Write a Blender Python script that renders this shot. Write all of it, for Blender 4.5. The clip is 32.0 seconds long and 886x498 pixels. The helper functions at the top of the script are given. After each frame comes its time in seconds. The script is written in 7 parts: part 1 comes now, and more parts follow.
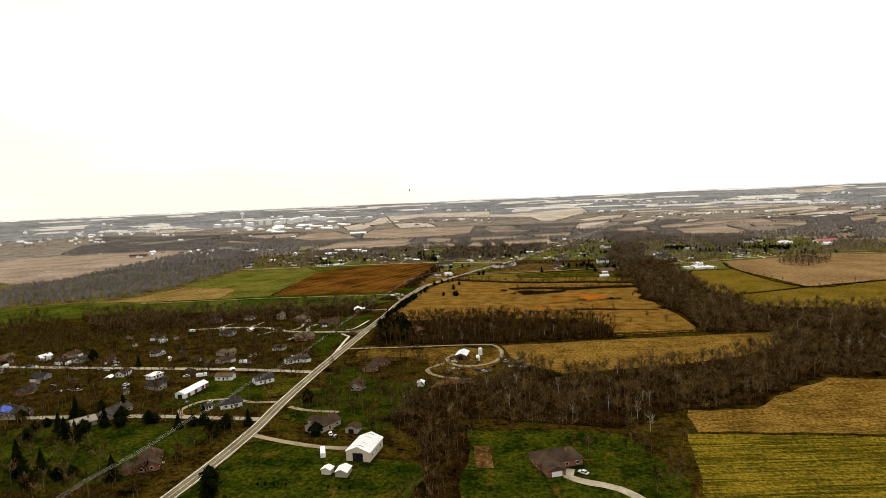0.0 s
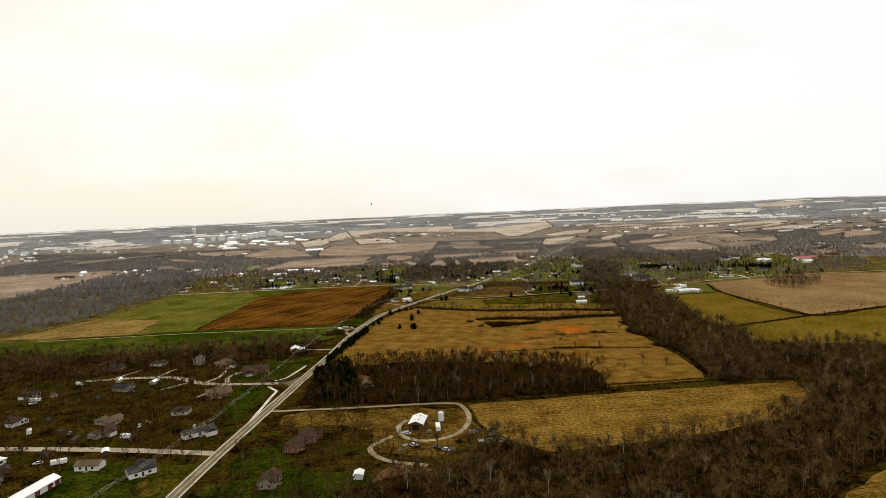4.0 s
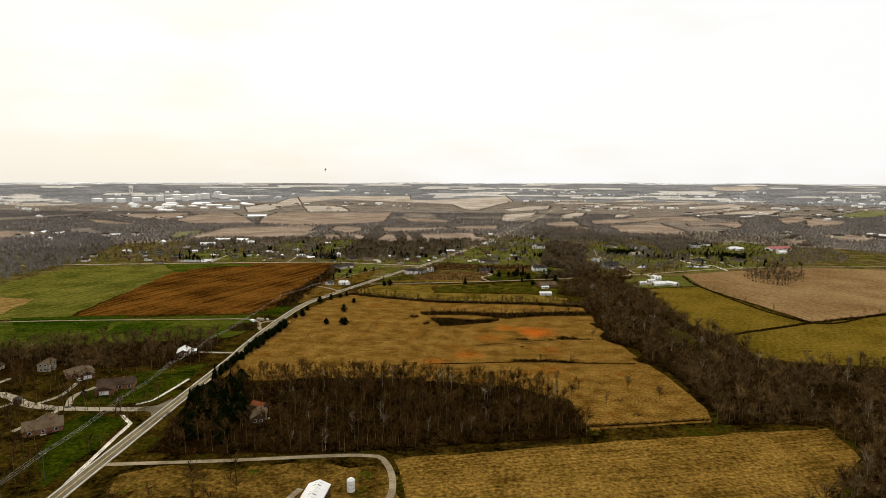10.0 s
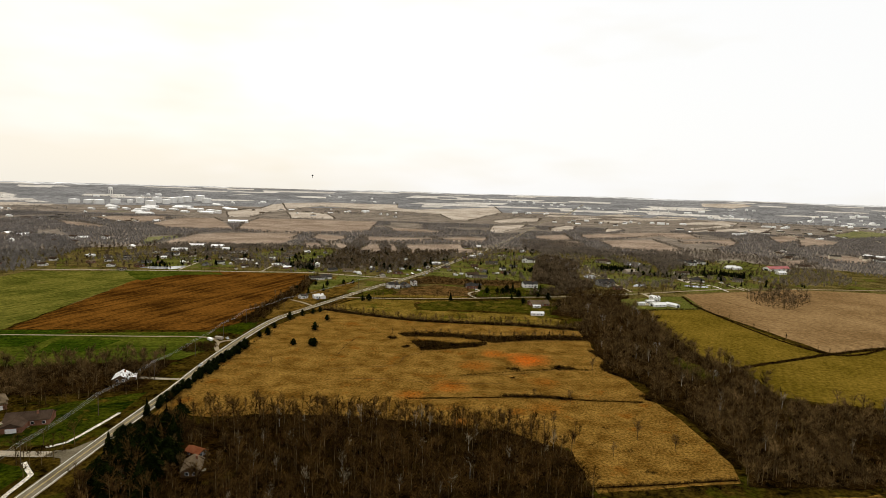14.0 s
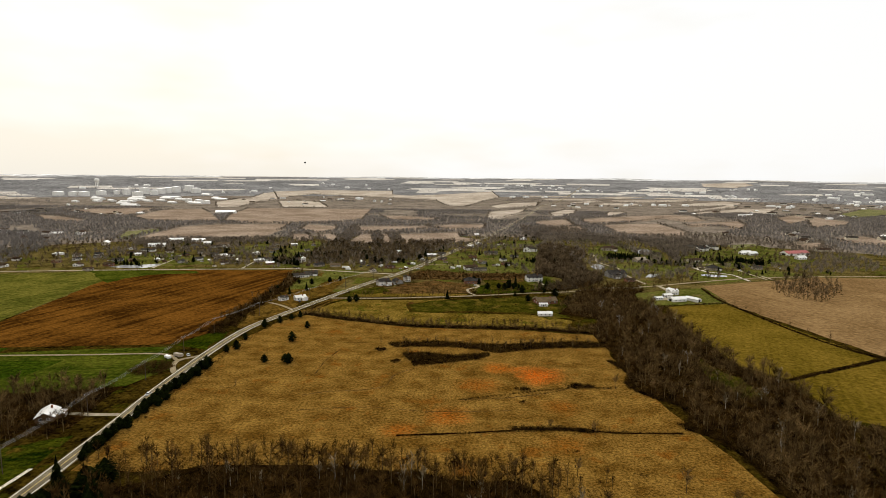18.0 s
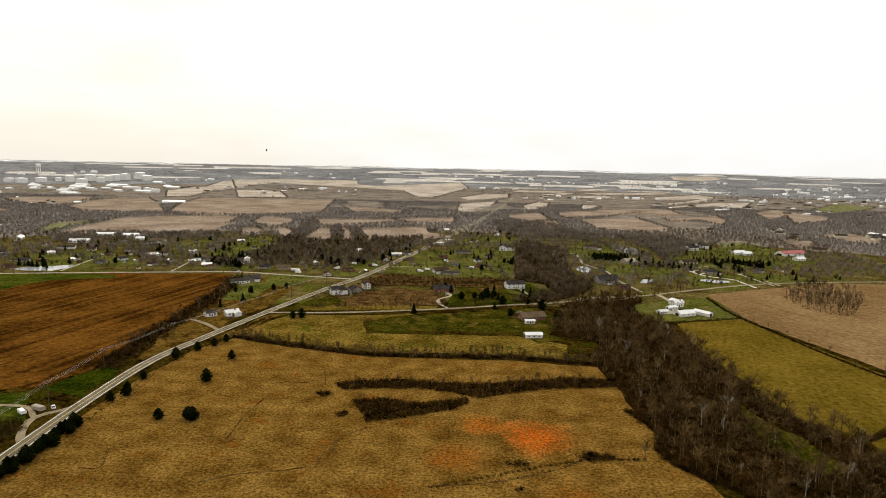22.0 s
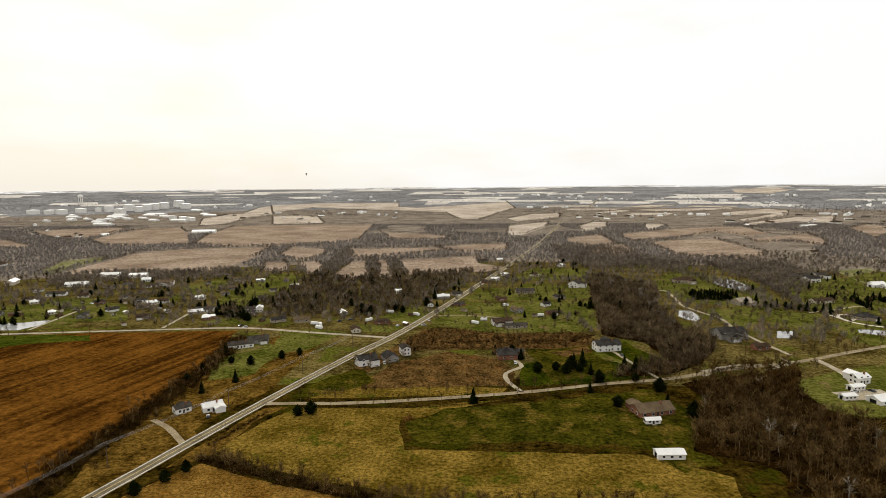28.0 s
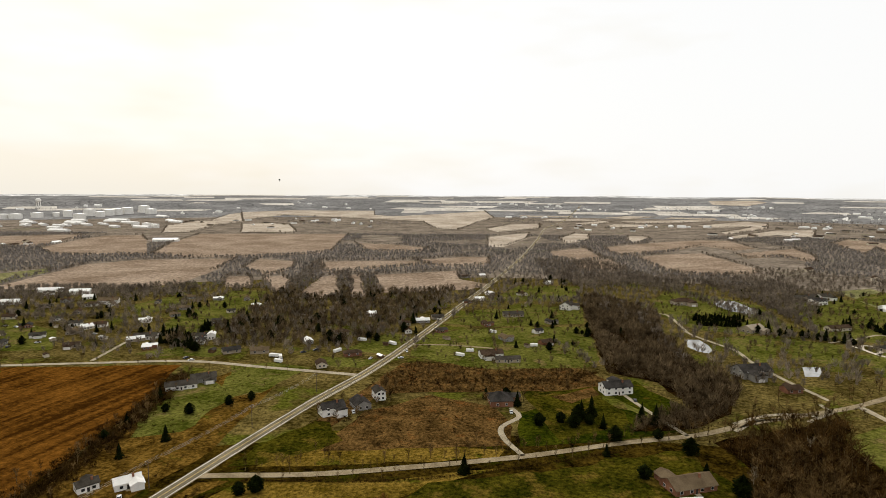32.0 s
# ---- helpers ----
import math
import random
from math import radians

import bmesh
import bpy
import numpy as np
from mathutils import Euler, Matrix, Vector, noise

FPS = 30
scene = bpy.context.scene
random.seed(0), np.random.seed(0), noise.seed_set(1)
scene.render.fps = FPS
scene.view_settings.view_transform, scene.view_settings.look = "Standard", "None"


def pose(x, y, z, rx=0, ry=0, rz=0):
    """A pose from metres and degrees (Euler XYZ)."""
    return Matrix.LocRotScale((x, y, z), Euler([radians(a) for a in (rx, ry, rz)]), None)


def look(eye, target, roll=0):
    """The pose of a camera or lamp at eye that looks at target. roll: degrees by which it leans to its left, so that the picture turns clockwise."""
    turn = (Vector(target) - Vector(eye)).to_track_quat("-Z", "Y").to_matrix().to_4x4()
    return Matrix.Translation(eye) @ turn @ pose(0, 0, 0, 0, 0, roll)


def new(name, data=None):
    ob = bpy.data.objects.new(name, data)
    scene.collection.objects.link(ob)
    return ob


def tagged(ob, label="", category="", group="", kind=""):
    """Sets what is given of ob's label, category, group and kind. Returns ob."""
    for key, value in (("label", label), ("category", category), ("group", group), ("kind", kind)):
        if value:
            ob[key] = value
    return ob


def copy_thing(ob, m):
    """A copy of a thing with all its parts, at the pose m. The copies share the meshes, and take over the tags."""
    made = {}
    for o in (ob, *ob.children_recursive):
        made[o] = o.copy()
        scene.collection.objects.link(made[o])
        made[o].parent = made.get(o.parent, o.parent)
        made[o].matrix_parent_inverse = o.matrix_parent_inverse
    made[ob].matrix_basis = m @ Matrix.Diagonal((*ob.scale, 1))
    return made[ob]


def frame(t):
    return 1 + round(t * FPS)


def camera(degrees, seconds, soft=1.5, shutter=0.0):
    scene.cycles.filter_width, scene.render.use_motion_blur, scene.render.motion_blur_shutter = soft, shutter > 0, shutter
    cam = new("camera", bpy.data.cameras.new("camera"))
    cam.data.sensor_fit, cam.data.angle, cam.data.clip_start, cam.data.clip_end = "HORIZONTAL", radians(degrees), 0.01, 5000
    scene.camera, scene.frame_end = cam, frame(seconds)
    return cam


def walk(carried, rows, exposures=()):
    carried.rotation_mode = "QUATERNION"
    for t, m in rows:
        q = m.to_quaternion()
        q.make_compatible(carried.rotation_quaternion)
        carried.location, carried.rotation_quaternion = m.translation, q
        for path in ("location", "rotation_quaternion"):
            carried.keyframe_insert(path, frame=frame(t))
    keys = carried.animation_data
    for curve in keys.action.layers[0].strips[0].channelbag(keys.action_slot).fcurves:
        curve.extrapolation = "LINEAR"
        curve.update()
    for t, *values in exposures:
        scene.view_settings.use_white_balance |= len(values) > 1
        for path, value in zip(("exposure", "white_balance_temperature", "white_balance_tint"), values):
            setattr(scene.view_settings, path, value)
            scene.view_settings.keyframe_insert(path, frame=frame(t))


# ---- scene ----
cam = camera(74.5, 32.0, soft=0.5)
PATH = [
    (0, (0.0, 0.0, 116.637), (-0.5, 1.929, 116.465), -2.5),
    (0.5, (-2.48, 12.657, 117.909), (-3.005, 14.58, 117.747), -3.0),
    (1, (-5.13, 25.337, 118.739), (-5.67, 27.256, 118.589), -3.3),
    (1.5, (-7.868, 38.479, 119.037), (-8.428, 40.395, 118.906), -3.3),
    (2, (-10.44, 52.517, 119.288), (-11.005, 54.433, 119.184), -3.3),
    (2.5, (-12.509, 66.257, 119.53), (-13.027, 68.186, 119.435), -3.0),
    (3, (-14.203, 78.274, 119.619), (-14.655, 80.219, 119.513), -2.6),
    (3.5, (-15.626, 88.812, 119.617), (-16.031, 90.767, 119.497), -2.6),
    (5.5, (-15.354, 118.408, 121.406), (-15.701, 120.372, 121.25), -2.2),
    (6, (-15.969, 129.947, 121.362), (-16.306, 131.911, 121.193), -2.0),
    (6.5, (-16.723, 142.327, 121.333), (-17.051, 144.292, 121.154), -1.7),
    (7, (-17.656, 155.107, 121.228), (-17.977, 157.072, 121.039), -1.3),
    (7.5, (-18.78, 167.662, 121.246), (-19.106, 169.625, 121.049), -0.8),
    (8, (-19.753, 179.25, 121.373), (-20.086, 181.211, 121.161), -0.6),
    (8.5, (-20.59, 188.933, 121.292), (-20.914, 190.893, 121.063), -0.6),
    (9, (-21.223, 196.304, 120.924), (-21.523, 198.267, 120.685), -0.6),
    (9.5, (-21.592, 202.268, 120.672), (-21.858, 204.235, 120.429), -0.3),
    (10, (-22.033, 208.136, 120.631), (-22.269, 210.108, 120.395), 0.1),
    (10.5, (-22.391, 215.223, 120.785), (-22.604, 217.199, 120.556), 0.4),
    (11, (-22.773, 223.795, 120.746), (-22.99, 225.772, 120.528), 0.4),
    (11.5, (-22.903, 232.714, 120.342), (-23.155, 234.687, 120.135), 0.4),
    (12, (-22.967, 240.179, 119.557), (-23.276, 242.146, 119.364), 0.1),
    (12.5, (-23.381, 245.417, 118.745), (-23.694, 247.383, 118.551), 0.2),
    (13, (-23.982, 249.586, 118.204), (-24.239, 251.559, 118.006), 0.8),
    (13.5, (-24.548, 253.699, 118.175), (-24.753, 255.679, 117.976), 1.6),
    (14, (-25.068, 258.64, 118.614), (-25.262, 260.62, 118.412), 1.6),
    (14.5, (-25.868, 264.101, 119.306), (-26.086, 266.077, 119.088), 0.8),
    (16.5, (-28.28, 291.809, 121.009), (-28.515, 293.779, 120.762), 0.3),
    (17, (-28.717, 301.644, 120.897), (-28.936, 303.617, 120.649), 0.4),
    (17.5, (-29.007, 311.927, 120.723), (-29.207, 313.901, 120.472), 0.5),
    (18, (-29.282, 322.79, 120.379), (-29.465, 324.766, 120.125), 0.5),
    (18.5, (-29.729, 334.486, 119.994), (-29.902, 336.461, 119.736), 0.5),
    (19, (-30.41, 346.936, 119.724), (-30.577, 348.912, 119.464), 0.4),
    (19.5, (-31.406, 359.524, 119.654), (-31.564, 361.501, 119.393), 0.5),
    (20, (-32.635, 371.863, 119.555), (-32.769, 373.841, 119.291), 0.8),
    (20.5, (-33.9, 384.131, 119.373), (-34.009, 386.11, 119.104), 1.0),
    (21, (-34.927, 396.459, 119.117), (-35.02, 398.438, 118.843), 1.1),
    (21.5, (-35.794, 408.946, 118.904), (-35.877, 410.924, 118.625), 1.2),
    (22, (-36.872, 421.584, 118.802), (-36.944, 423.562, 118.517), 1.2),
    (22.5, (-38.237, 434.318, 118.725), (-38.301, 436.295, 118.434), 1.3),
    (23, (-39.641, 447.182, 118.706), (-39.701, 449.16, 118.413), 1.2),
    (23.5, (-41.157, 459.879, 118.8), (-41.221, 461.856, 118.503), 1.0),
    (24, (-42.557, 472.163, 118.885), (-42.646, 474.139, 118.589), 0.5),
    (24.5, (-43.908, 484.247, 119.104), (-44.032, 486.222, 118.818), -0.0),
    (25, (-45.235, 496.142, 119.364), (-45.391, 498.117, 119.092), -0.5),
    (25.5, (-46.672, 507.776, 119.616), (-46.851, 509.751, 119.355), -0.8),
    (27.5, (-56.021, 558.471, 119.693), (-56.238, 560.446, 119.461), -0.8),
    (28, (-57.891, 567.886, 120.147), (-58.109, 569.861, 119.926), -0.5),
    (28.5, (-60.027, 576.692, 120.416), (-60.248, 578.668, 120.204), -0.4),
    (29, (-62.436, 585.585, 120.448), (-62.676, 587.559, 120.238), -0.8),
    (29.5, (-64.746, 594.853, 120.503), (-65.008, 596.824, 120.285), -1.1),
    (30, (-66.561, 604.538, 120.861), (-66.843, 606.506, 120.642), -1.2),
    (30.5, (-67.82, 613.821, 121.575), (-68.122, 615.786, 121.361), -1.0),
    (31, (-68.588, 621.823, 122.367), (-68.883, 623.791, 122.166), -0.6),
    (31.5, (-68.972, 627.977, 122.84), (-69.207, 629.955, 122.649), 0.0),
    (32, (-69.209, 632.974, 122.926), (-69.344, 634.96, 122.731), 0.3),
]
walk(cam, [(t, look(eye, target, roll)) for t, eye, target, roll in PATH], [(0.0, 0.22, 6500, 10), (3.0, 0.0, 6500, 10), (7.0, 0.05, 6430, 10), (12.0, 0.0, 6430, 10), (20.0, 0.04, 6430, 10), (25.0, 0.05, 6430, 10), (32.0, 0.0, 6430, 10)])

# ---- light and sky ----
world = bpy.data.worlds.new("overcast_sky")
scene.world = world
world.use_nodes = True
wn, wl = world.node_tree.nodes, world.node_tree.links
wn.clear()
SUN_EL, SUN_AZ = radians(34), radians(-30)
sky = wn.new("ShaderNodeTexSky")
sky.sky_type, sky.sun_disc, sky.sun_elevation, sky.sun_rotation = "NISHITA", False, SUN_EL, SUN_AZ
sky.dust_density, sky.air_density = 3.0, 1.2
wcoord = wn.new("ShaderNodeTexCoord")
wmap = wn.new("ShaderNodeMapping")
wmap.inputs["Scale"].default_value = (1.0, 1.0, 3.4)
wl.new(wcoord.outputs["Generated"], wmap.inputs["Vector"])
cloud = wn.new("ShaderNodeTexNoise")
cloud.inputs["Scale"].default_value, cloud.inputs["Detail"].default_value = 1.7, 4.0
cloud.inputs["Roughness"].default_value = 0.55
wl.new(wmap.outputs["Vector"], cloud.inputs["Vector"])
cramp = wn.new("ShaderNodeValToRGB")
cramp.color_ramp.elements[0].position, cramp.color_ramp.elements[0].color = 0.36, (0.95, 0.90, 0.79, 1)
cramp.color_ramp.elements[1].position, cramp.color_ramp.elements[1].color = 0.57, (1.03, 1.02, 0.995, 1)
lean = wn.new("ShaderNodeVectorMath")
lean.operation = "DOT_PRODUCT"
lean.inputs[1].default_value = (0.16, 0.02, -0.06)
wl.new(wcoord.outputs["Generated"], lean.inputs[0])
leaned = wn.new("ShaderNodeMath")
leaned.operation = "ADD"
wl.new(cloud.outputs["Fac"], leaned.inputs[0])
wl.new(lean.outputs["Value"], leaned.inputs[1])
wl.new(leaned.outputs[0], cramp.inputs["Fac"])
sky_gain = wn.new("ShaderNodeVectorMath")
sky_gain.operation = "SCALE"
sky_gain.inputs["Scale"].default_value = 0.10
wl.new(sky.outputs["Color"], sky_gain.inputs[0])
wmix = wn.new("ShaderNodeMix")
wmix.data_type = "RGBA"
wmix.inputs["Factor"].default_value = 0.93
wl.new(sky_gain.outputs["Vector"], wmix.inputs["A"])
wl.new(cramp.outputs["Color"], wmix.inputs["B"])
wbg = wn.new("ShaderNodeBackground")
wbg.inputs["Strength"].default_value = 1.0
wl.new(wmix.outputs["Result"], wbg.inputs["Color"])
wout = wn.new("ShaderNodeOutputWorld")
wl.new(wbg.outputs["Background"], wout.inputs["Surface"])

sun_data = bpy.data.lights.new("sun", "SUN")
sun_data.energy, sun_data.angle, sun_data.color = 1.5, radians(10), (1.0, 0.95, 0.86)
sun = new("sun", sun_data)
sun.rotation_euler = Vector((-math.sin(SUN_AZ) * math.cos(SUN_EL), -math.cos(SUN_AZ) * math.cos(SUN_EL), -math.sin(SUN_EL))).to_track_quat("-Z", "Y").to_euler()

# ---- materials ----
MATS = {}


def surface(name, dark, light, big=40.0, fine=1.0, rough=0.9, bump=0.0, metal=0.0, stripes=None, spots=None, own=False, patches=None, grain=0.5):
    """Two colours mixed by noise at two scales (metres). stripes: (angle, metres, strength). spots: (colour, metres, threshold)."""
    m = bpy.data.materials.new(name)
    m.use_nodes = True
    n, k = m.node_tree.nodes, m.node_tree.links
    b = n["Principled BSDF"]
    b.inputs["Roughness"].default_value, b.inputs["Metallic"].default_value = rough, metal
    b.inputs["Specular IOR Level"].default_value = 0.0 if rough >= 0.84 else 0.4
    if own:
        src = n.new("ShaderNodeTexCoord").outputs["Object"]
    else:
        src = n.new("ShaderNodeNewGeometry").outputs["Position"]
    a1 = n.new("ShaderNodeTexNoise")
    a1.inputs["Scale"].default_value, a1.inputs["Detail"].default_value = 1.0 / big, 4.0
    a2 = n.new("ShaderNodeTexNoise")
    a2.inputs["Scale"].default_value, a2.inputs["Detail"].default_value = 1.0 / (fine if own or fine < 0.85 else 2.6 * fine), 6.0
    a2.inputs["Roughness"].default_value = 0.7
    k.new(src, a1.inputs["Vector"])
    k.new(src, a2.inputs["Vector"])
    add = n.new("ShaderNodeMath")
    add.operation = "ADD"
    k.new(a1.outputs["Fac"], add.inputs[0])
    k.new(a2.outputs["Fac"], add.inputs[1])
    fac = add.outputs[0]
    if stripes:
        turn = n.new("ShaderNodeMapping")
        turn.inputs["Rotation"].default_value = (0, 0, radians(-stripes[0]))
        k.new(src, turn.inputs["Vector"])
        pull = n.new("ShaderNodeMapping")
        pull.inputs["Scale"].default_value = (0.035 / stripes[1], 1.0 / stripes[1], 1.0)
        k.new(turn.outputs["Vector"], pull.inputs["Vector"])
        wave = n.new("ShaderNodeTexNoise")
        wave.inputs["Scale"].default_value, wave.inputs["Detail"].default_value = 1.0, 3.0
        wave.inputs["Roughness"].default_value = 0.65
        k.new(pull.outputs["Vector"], wave.inputs["Vector"])
        mul = n.new("ShaderNodeMath")
        mul.operation = "MULTIPLY_ADD"
        mul.inputs[1].default_value, mul.inputs[2].default_value = stripes[2], -0.5 * stripes[2]
        k.new(wave.outputs["Fac"], mul.inputs[0])
        more = n.new("ShaderNodeMath")
        more.operation = "ADD"
        k.new(fac, more.inputs[0])
        k.new(mul.outputs[0], more.inputs[1])
        fac = more.outputs[0]
    ramp = n.new("ShaderNodeMapRange")
    ramp.inputs["From Min"].default_value, ramp.inputs["From Max"].default_value = 0.80, 1.20
    k.new(fac, ramp.inputs["Value"])
    mix = n.new("ShaderNodeMix")
    mix.data_type = "RGBA"
    mix.inputs["A"].default_value, mix.inputs["B"].default_value = (*dark, 1), (*light, 1)
    k.new(ramp.outputs["Result"], mix.inputs["Factor"])
    out = mix.outputs["Result"]
    if spots:
        a3 = n.new("ShaderNodeTexNoise")
        a3.inputs["Scale"].default_value, a3.inputs["Detail"].default_value = 1.0 / spots[1], 5.0
        a3.inputs["Roughness"].default_value = 0.65
        k.new(src, a3.inputs["Vector"])
        r3 = n.new("ShaderNodeMapRange")
        r3.inputs["From Min"].default_value, r3.inputs["From Max"].default_value = spots[2], spots[2] + 0.08
        k.new(a3.outputs["Fac"], r3.inputs["Value"])
        mx = n.new("ShaderNodeMix")
        mx.data_type = "RGBA"
        mx.inputs["B"].default_value = (*spots[0], 1)
        k.new(r3.outputs["Result"], mx.inputs["Factor"])
        k.new(out, mx.inputs["A"])
        out = mx.outputs["Result"]
    for px, py, pr, colour in patches or ():
        gap = n.new("ShaderNodeVectorMath")
        gap.operation = "DISTANCE"
        gap.inputs[1].default_value = (px, py, 0.0)
        k.new(src, gap.inputs[0])
        frayed = n.new("ShaderNodeMath")
        frayed.operation = "MULTIPLY_ADD"
        frayed.inputs[1].default_value = -pr * 2.2
        k.new(fac, frayed.inputs[0])
        k.new(gap.outputs["Value"], frayed.inputs[2])
        soft = n.new("ShaderNodeMapRange")
        soft.inputs["From Min"].default_value, soft.inputs["From Max"].default_value = -1.9 * pr, -0.7 * pr
        soft.inputs["To Min"].default_value, soft.inputs["To Max"].default_value = 0.9, 0.0
        k.new(frayed.outputs[0], soft.inputs["Value"])
        fleck = n.new("ShaderNodeTexNoise")
        fleck.inputs["Scale"].default_value, fleck.inputs["Detail"].default_value = 0.55, 5.0
        fleck.inputs["Roughness"].default_value = 0.75
        k.new(src, fleck.inputs["Vector"])
        flecks = n.new("ShaderNodeMapRange")
        flecks.inputs["From Min"].default_value, flecks.inputs["From Max"].default_value = 0.44, 0.56
        flecks.inputs["To Min"].default_value = 0.28
        k.new(fleck.outputs["Fac"], flecks.inputs["Value"])
        share = n.new("ShaderNodeMath")
        share.operation = "MULTIPLY"
        k.new(soft.outputs["Result"], share.inputs[0])
        k.new(flecks.outputs["Result"], share.inputs[1])
        tint = n.new("ShaderNodeMix")
        tint.data_type = "RGBA"
        tint.inputs["B"].default_value = (*colour, 1)
        k.new(share.outputs[0], tint.inputs["Factor"])
        k.new(out, tint.inputs["A"])
        out = tint.outputs["Result"]
    if not own and rough >= 0.84:
        weak = name in ("asphalt", "gravel", "concrete")
        g = n.new("ShaderNodeTexNoise")
        g.inputs["Scale"].default_value, g.inputs["Detail"].default_value = 1.0 / (1.7 * max(fine, 0.6)), 4.0
        g.inputs["Roughness"].default_value = 0.75
        k.new(src, g.inputs["Vector"])
        gr = n.new("ShaderNodeMapRange")
        gr.inputs["From Min"].default_value, gr.inputs["From Max"].default_value = 0.40, 0.60
        gr.inputs["To Min"].default_value, gr.inputs["To Max"].default_value = (0.84, 1.16) if weak else (1.0 - grain, 1.0 + grain)
        k.new(g.outputs["Fac"], gr.inputs["Value"])
        worn = n.new("ShaderNodeVectorMath")
        worn.operation = "SCALE"
        k.new(out, worn.inputs[0])
        k.new(gr.outputs["Result"], worn.inputs["Scale"])
        out = worn.outputs["Vector"]
    k.new(out, b.inputs["Base Color"])
    if bump:
        bm_node = n.new("ShaderNodeBump")
        bm_node.inputs["Strength"].default_value, bm_node.inputs["Distance"].default_value = 0.8, bump
        k.new(fac, bm_node.inputs["Height"])
        k.new(bm_node.outputs["Normal"], b.inputs["Normal"])
    MATS[name] = m
    return m


surface("rough_grass", (0.003, 0.002, 0.0002), (0.058, 0.036, 0.005), 11, 1.1, bump=0.4, spots=((0.030, 0.028, 0.002), 24, 0.55))
# Outer ground: distance haze is mixed into these two base colours.
surface("hazed_grass", (0.122, 0.099, 0.076), (0.262, 0.216, 0.170), 60, 6.0, spots=((0.150, 0.142, 0.085), 120, 0.60), grain=0.3)
surface("hazed_rim_ground", (0.150, 0.146, 0.142), (0.270, 0.264, 0.258), 140, 9.0, grain=0.3)
surface("meadow", (0.096, 0.047, 0.007), (0.242, 0.136, 0.027), 12, 0.8, bump=0.9, spots=((0.170, 0.070, 0.010), 18, 0.58), stripes=(24, 2.0, 0.22), patches=((-3, 667, 13, (0.52, 0.090, 0.004)), (-27, 677, 8, (0.36, 0.090, 0.007)), (-38, 646, 10, (0.24, 0.070, 0.007)), (-52, 602, 9, (0.30, 0.080, 0.007)), (-73, 583, 7, (0.28, 0.078, 0.007)), (6, 619, 8, (0.22, 0.070, 0.007)), (4, 575, 8, (0.20, 0.068, 0.007))))
surface("hay", (0.072, 0.039, 0.006), (0.212, 0.121, 0.023), 20, 1.0, bump=0.3, stripes=(18, 1.6, 0.8), spots=((0.150, 0.080, 0.014), 30, 0.60))
surface("stubble", (0.046, 0.038, 0.003), (0.160, 0.110, 0.010), 24, 1.0, bump=0.3, stripes=(13, 1.5, 2.2))
surface("tan_stubble", (0.150, 0.088, 0.034), (0.255, 0.160, 0.070), 60, 2.0, bump=0.2, stripes=(-72, 3.0, 0.6), grain=0.22)
# Stubble lightened and greyed for haze, the nearer one only slightly.
surface("hazed_stubble", (0.320, 0.264, 0.204), (0.530, 0.456, 0.370), 90, 4.0, stripes=(12, 10.0, 0.8), grain=0.25)
surface("faint_haze_stubble", (0.185, 0.132, 0.091), (0.350, 0.270, 0.200), 80, 3.0, stripes=(24, 5.0, 0.9), grain=0.3)
surface("far_olive", (0.110, 0.112, 0.040), (0.205, 0.190, 0.085), 60, 4.0)
# Field colour near the horizon, with strong haze painted in.
surface("hazed_rim_field", (0.44, 0.40, 0.35), (0.66, 0.62, 0.56), 120, 8.0, grain=0.2)
# Twigs by the horizon, their grey paleness painted in as haze.
surface("hazed_rim_twigs", (0.135, 0.131, 0.132), (0.245, 0.239, 0.240), 60, 6.0, rough=1.0, grain=0.3)
surface("deep_lawn", (0.008, 0.014, 0.0006), (0.034, 0.042, 0.002), 14, 1.2, bump=0.3, spots=((0.045, 0.036, 0.004), 12, 0.60))
surface("tuft", (0.070, 0.034, 0.004), (0.260, 0.150, 0.030), 6, 0.6, rough=1.0)
surface("dark_green", (0.010, 0.022, 0.001), (0.034, 0.050, 0.003), 20, 1.6, bump=0.2, stripes=(6, 2.0, 0.8))
surface("strip_green", (0.020, 0.031, 0.002), (0.072, 0.078, 0.008), 26, 1.4, bump=0.2, stripes=(14, 3.0, 0.8), spots=((0.086, 0.078, 0.012), 26, 0.60), grain=0.35)
surface("ploughed", (0.034, 0.013, 0.002), (0.140, 0.058, 0.009), 45, 1.5, bump=0.3, stripes=(77, 7.0, 1.1), grain=0.3)
surface("wheat", (0.050, 0.054, 0.007), (0.135, 0.120, 0.020), 40, 2.0, stripes=(75, 5.0, 0.8), spots=((0.165, 0.120, 0.034), 60, 0.62), grain=0.3)
surface("dry_wheat", (0.120, 0.074, 0.018), (0.260, 0.165, 0.050), 50, 2.0, stripes=(80, 5.0, 1.2), spots=((0.110, 0.096, 0.022), 40, 0.56), grain=0.3)
surface("winter_green", (0.040, 0.047, 0.005), (0.130, 0.124, 0.026), 22, 1.4, bump=0.3, spots=((0.138, 0.104, 0.036), 20, 0.57), grain=0.4)
surface("lawn", (0.005, 0.011, 0.0006), (0.042, 0.046, 0.003), 14, 1.1, bump=0.3, spots=((0.070, 0.046, 0.006), 12, 0.59))
surface("olive_field", (0.078, 0.053, 0.005), (0.158, 0.102, 0.014), 45, 1.6, bump=0.3, stripes=(68, 3.0, 0.4), grain=0.28)
surface("pale_grass", (0.060, 0.040, 0.004), (0.195, 0.124, 0.022), 18, 1.0, bump=0.4, spots=((0.060, 0.056, 0.005), 16, 0.56))
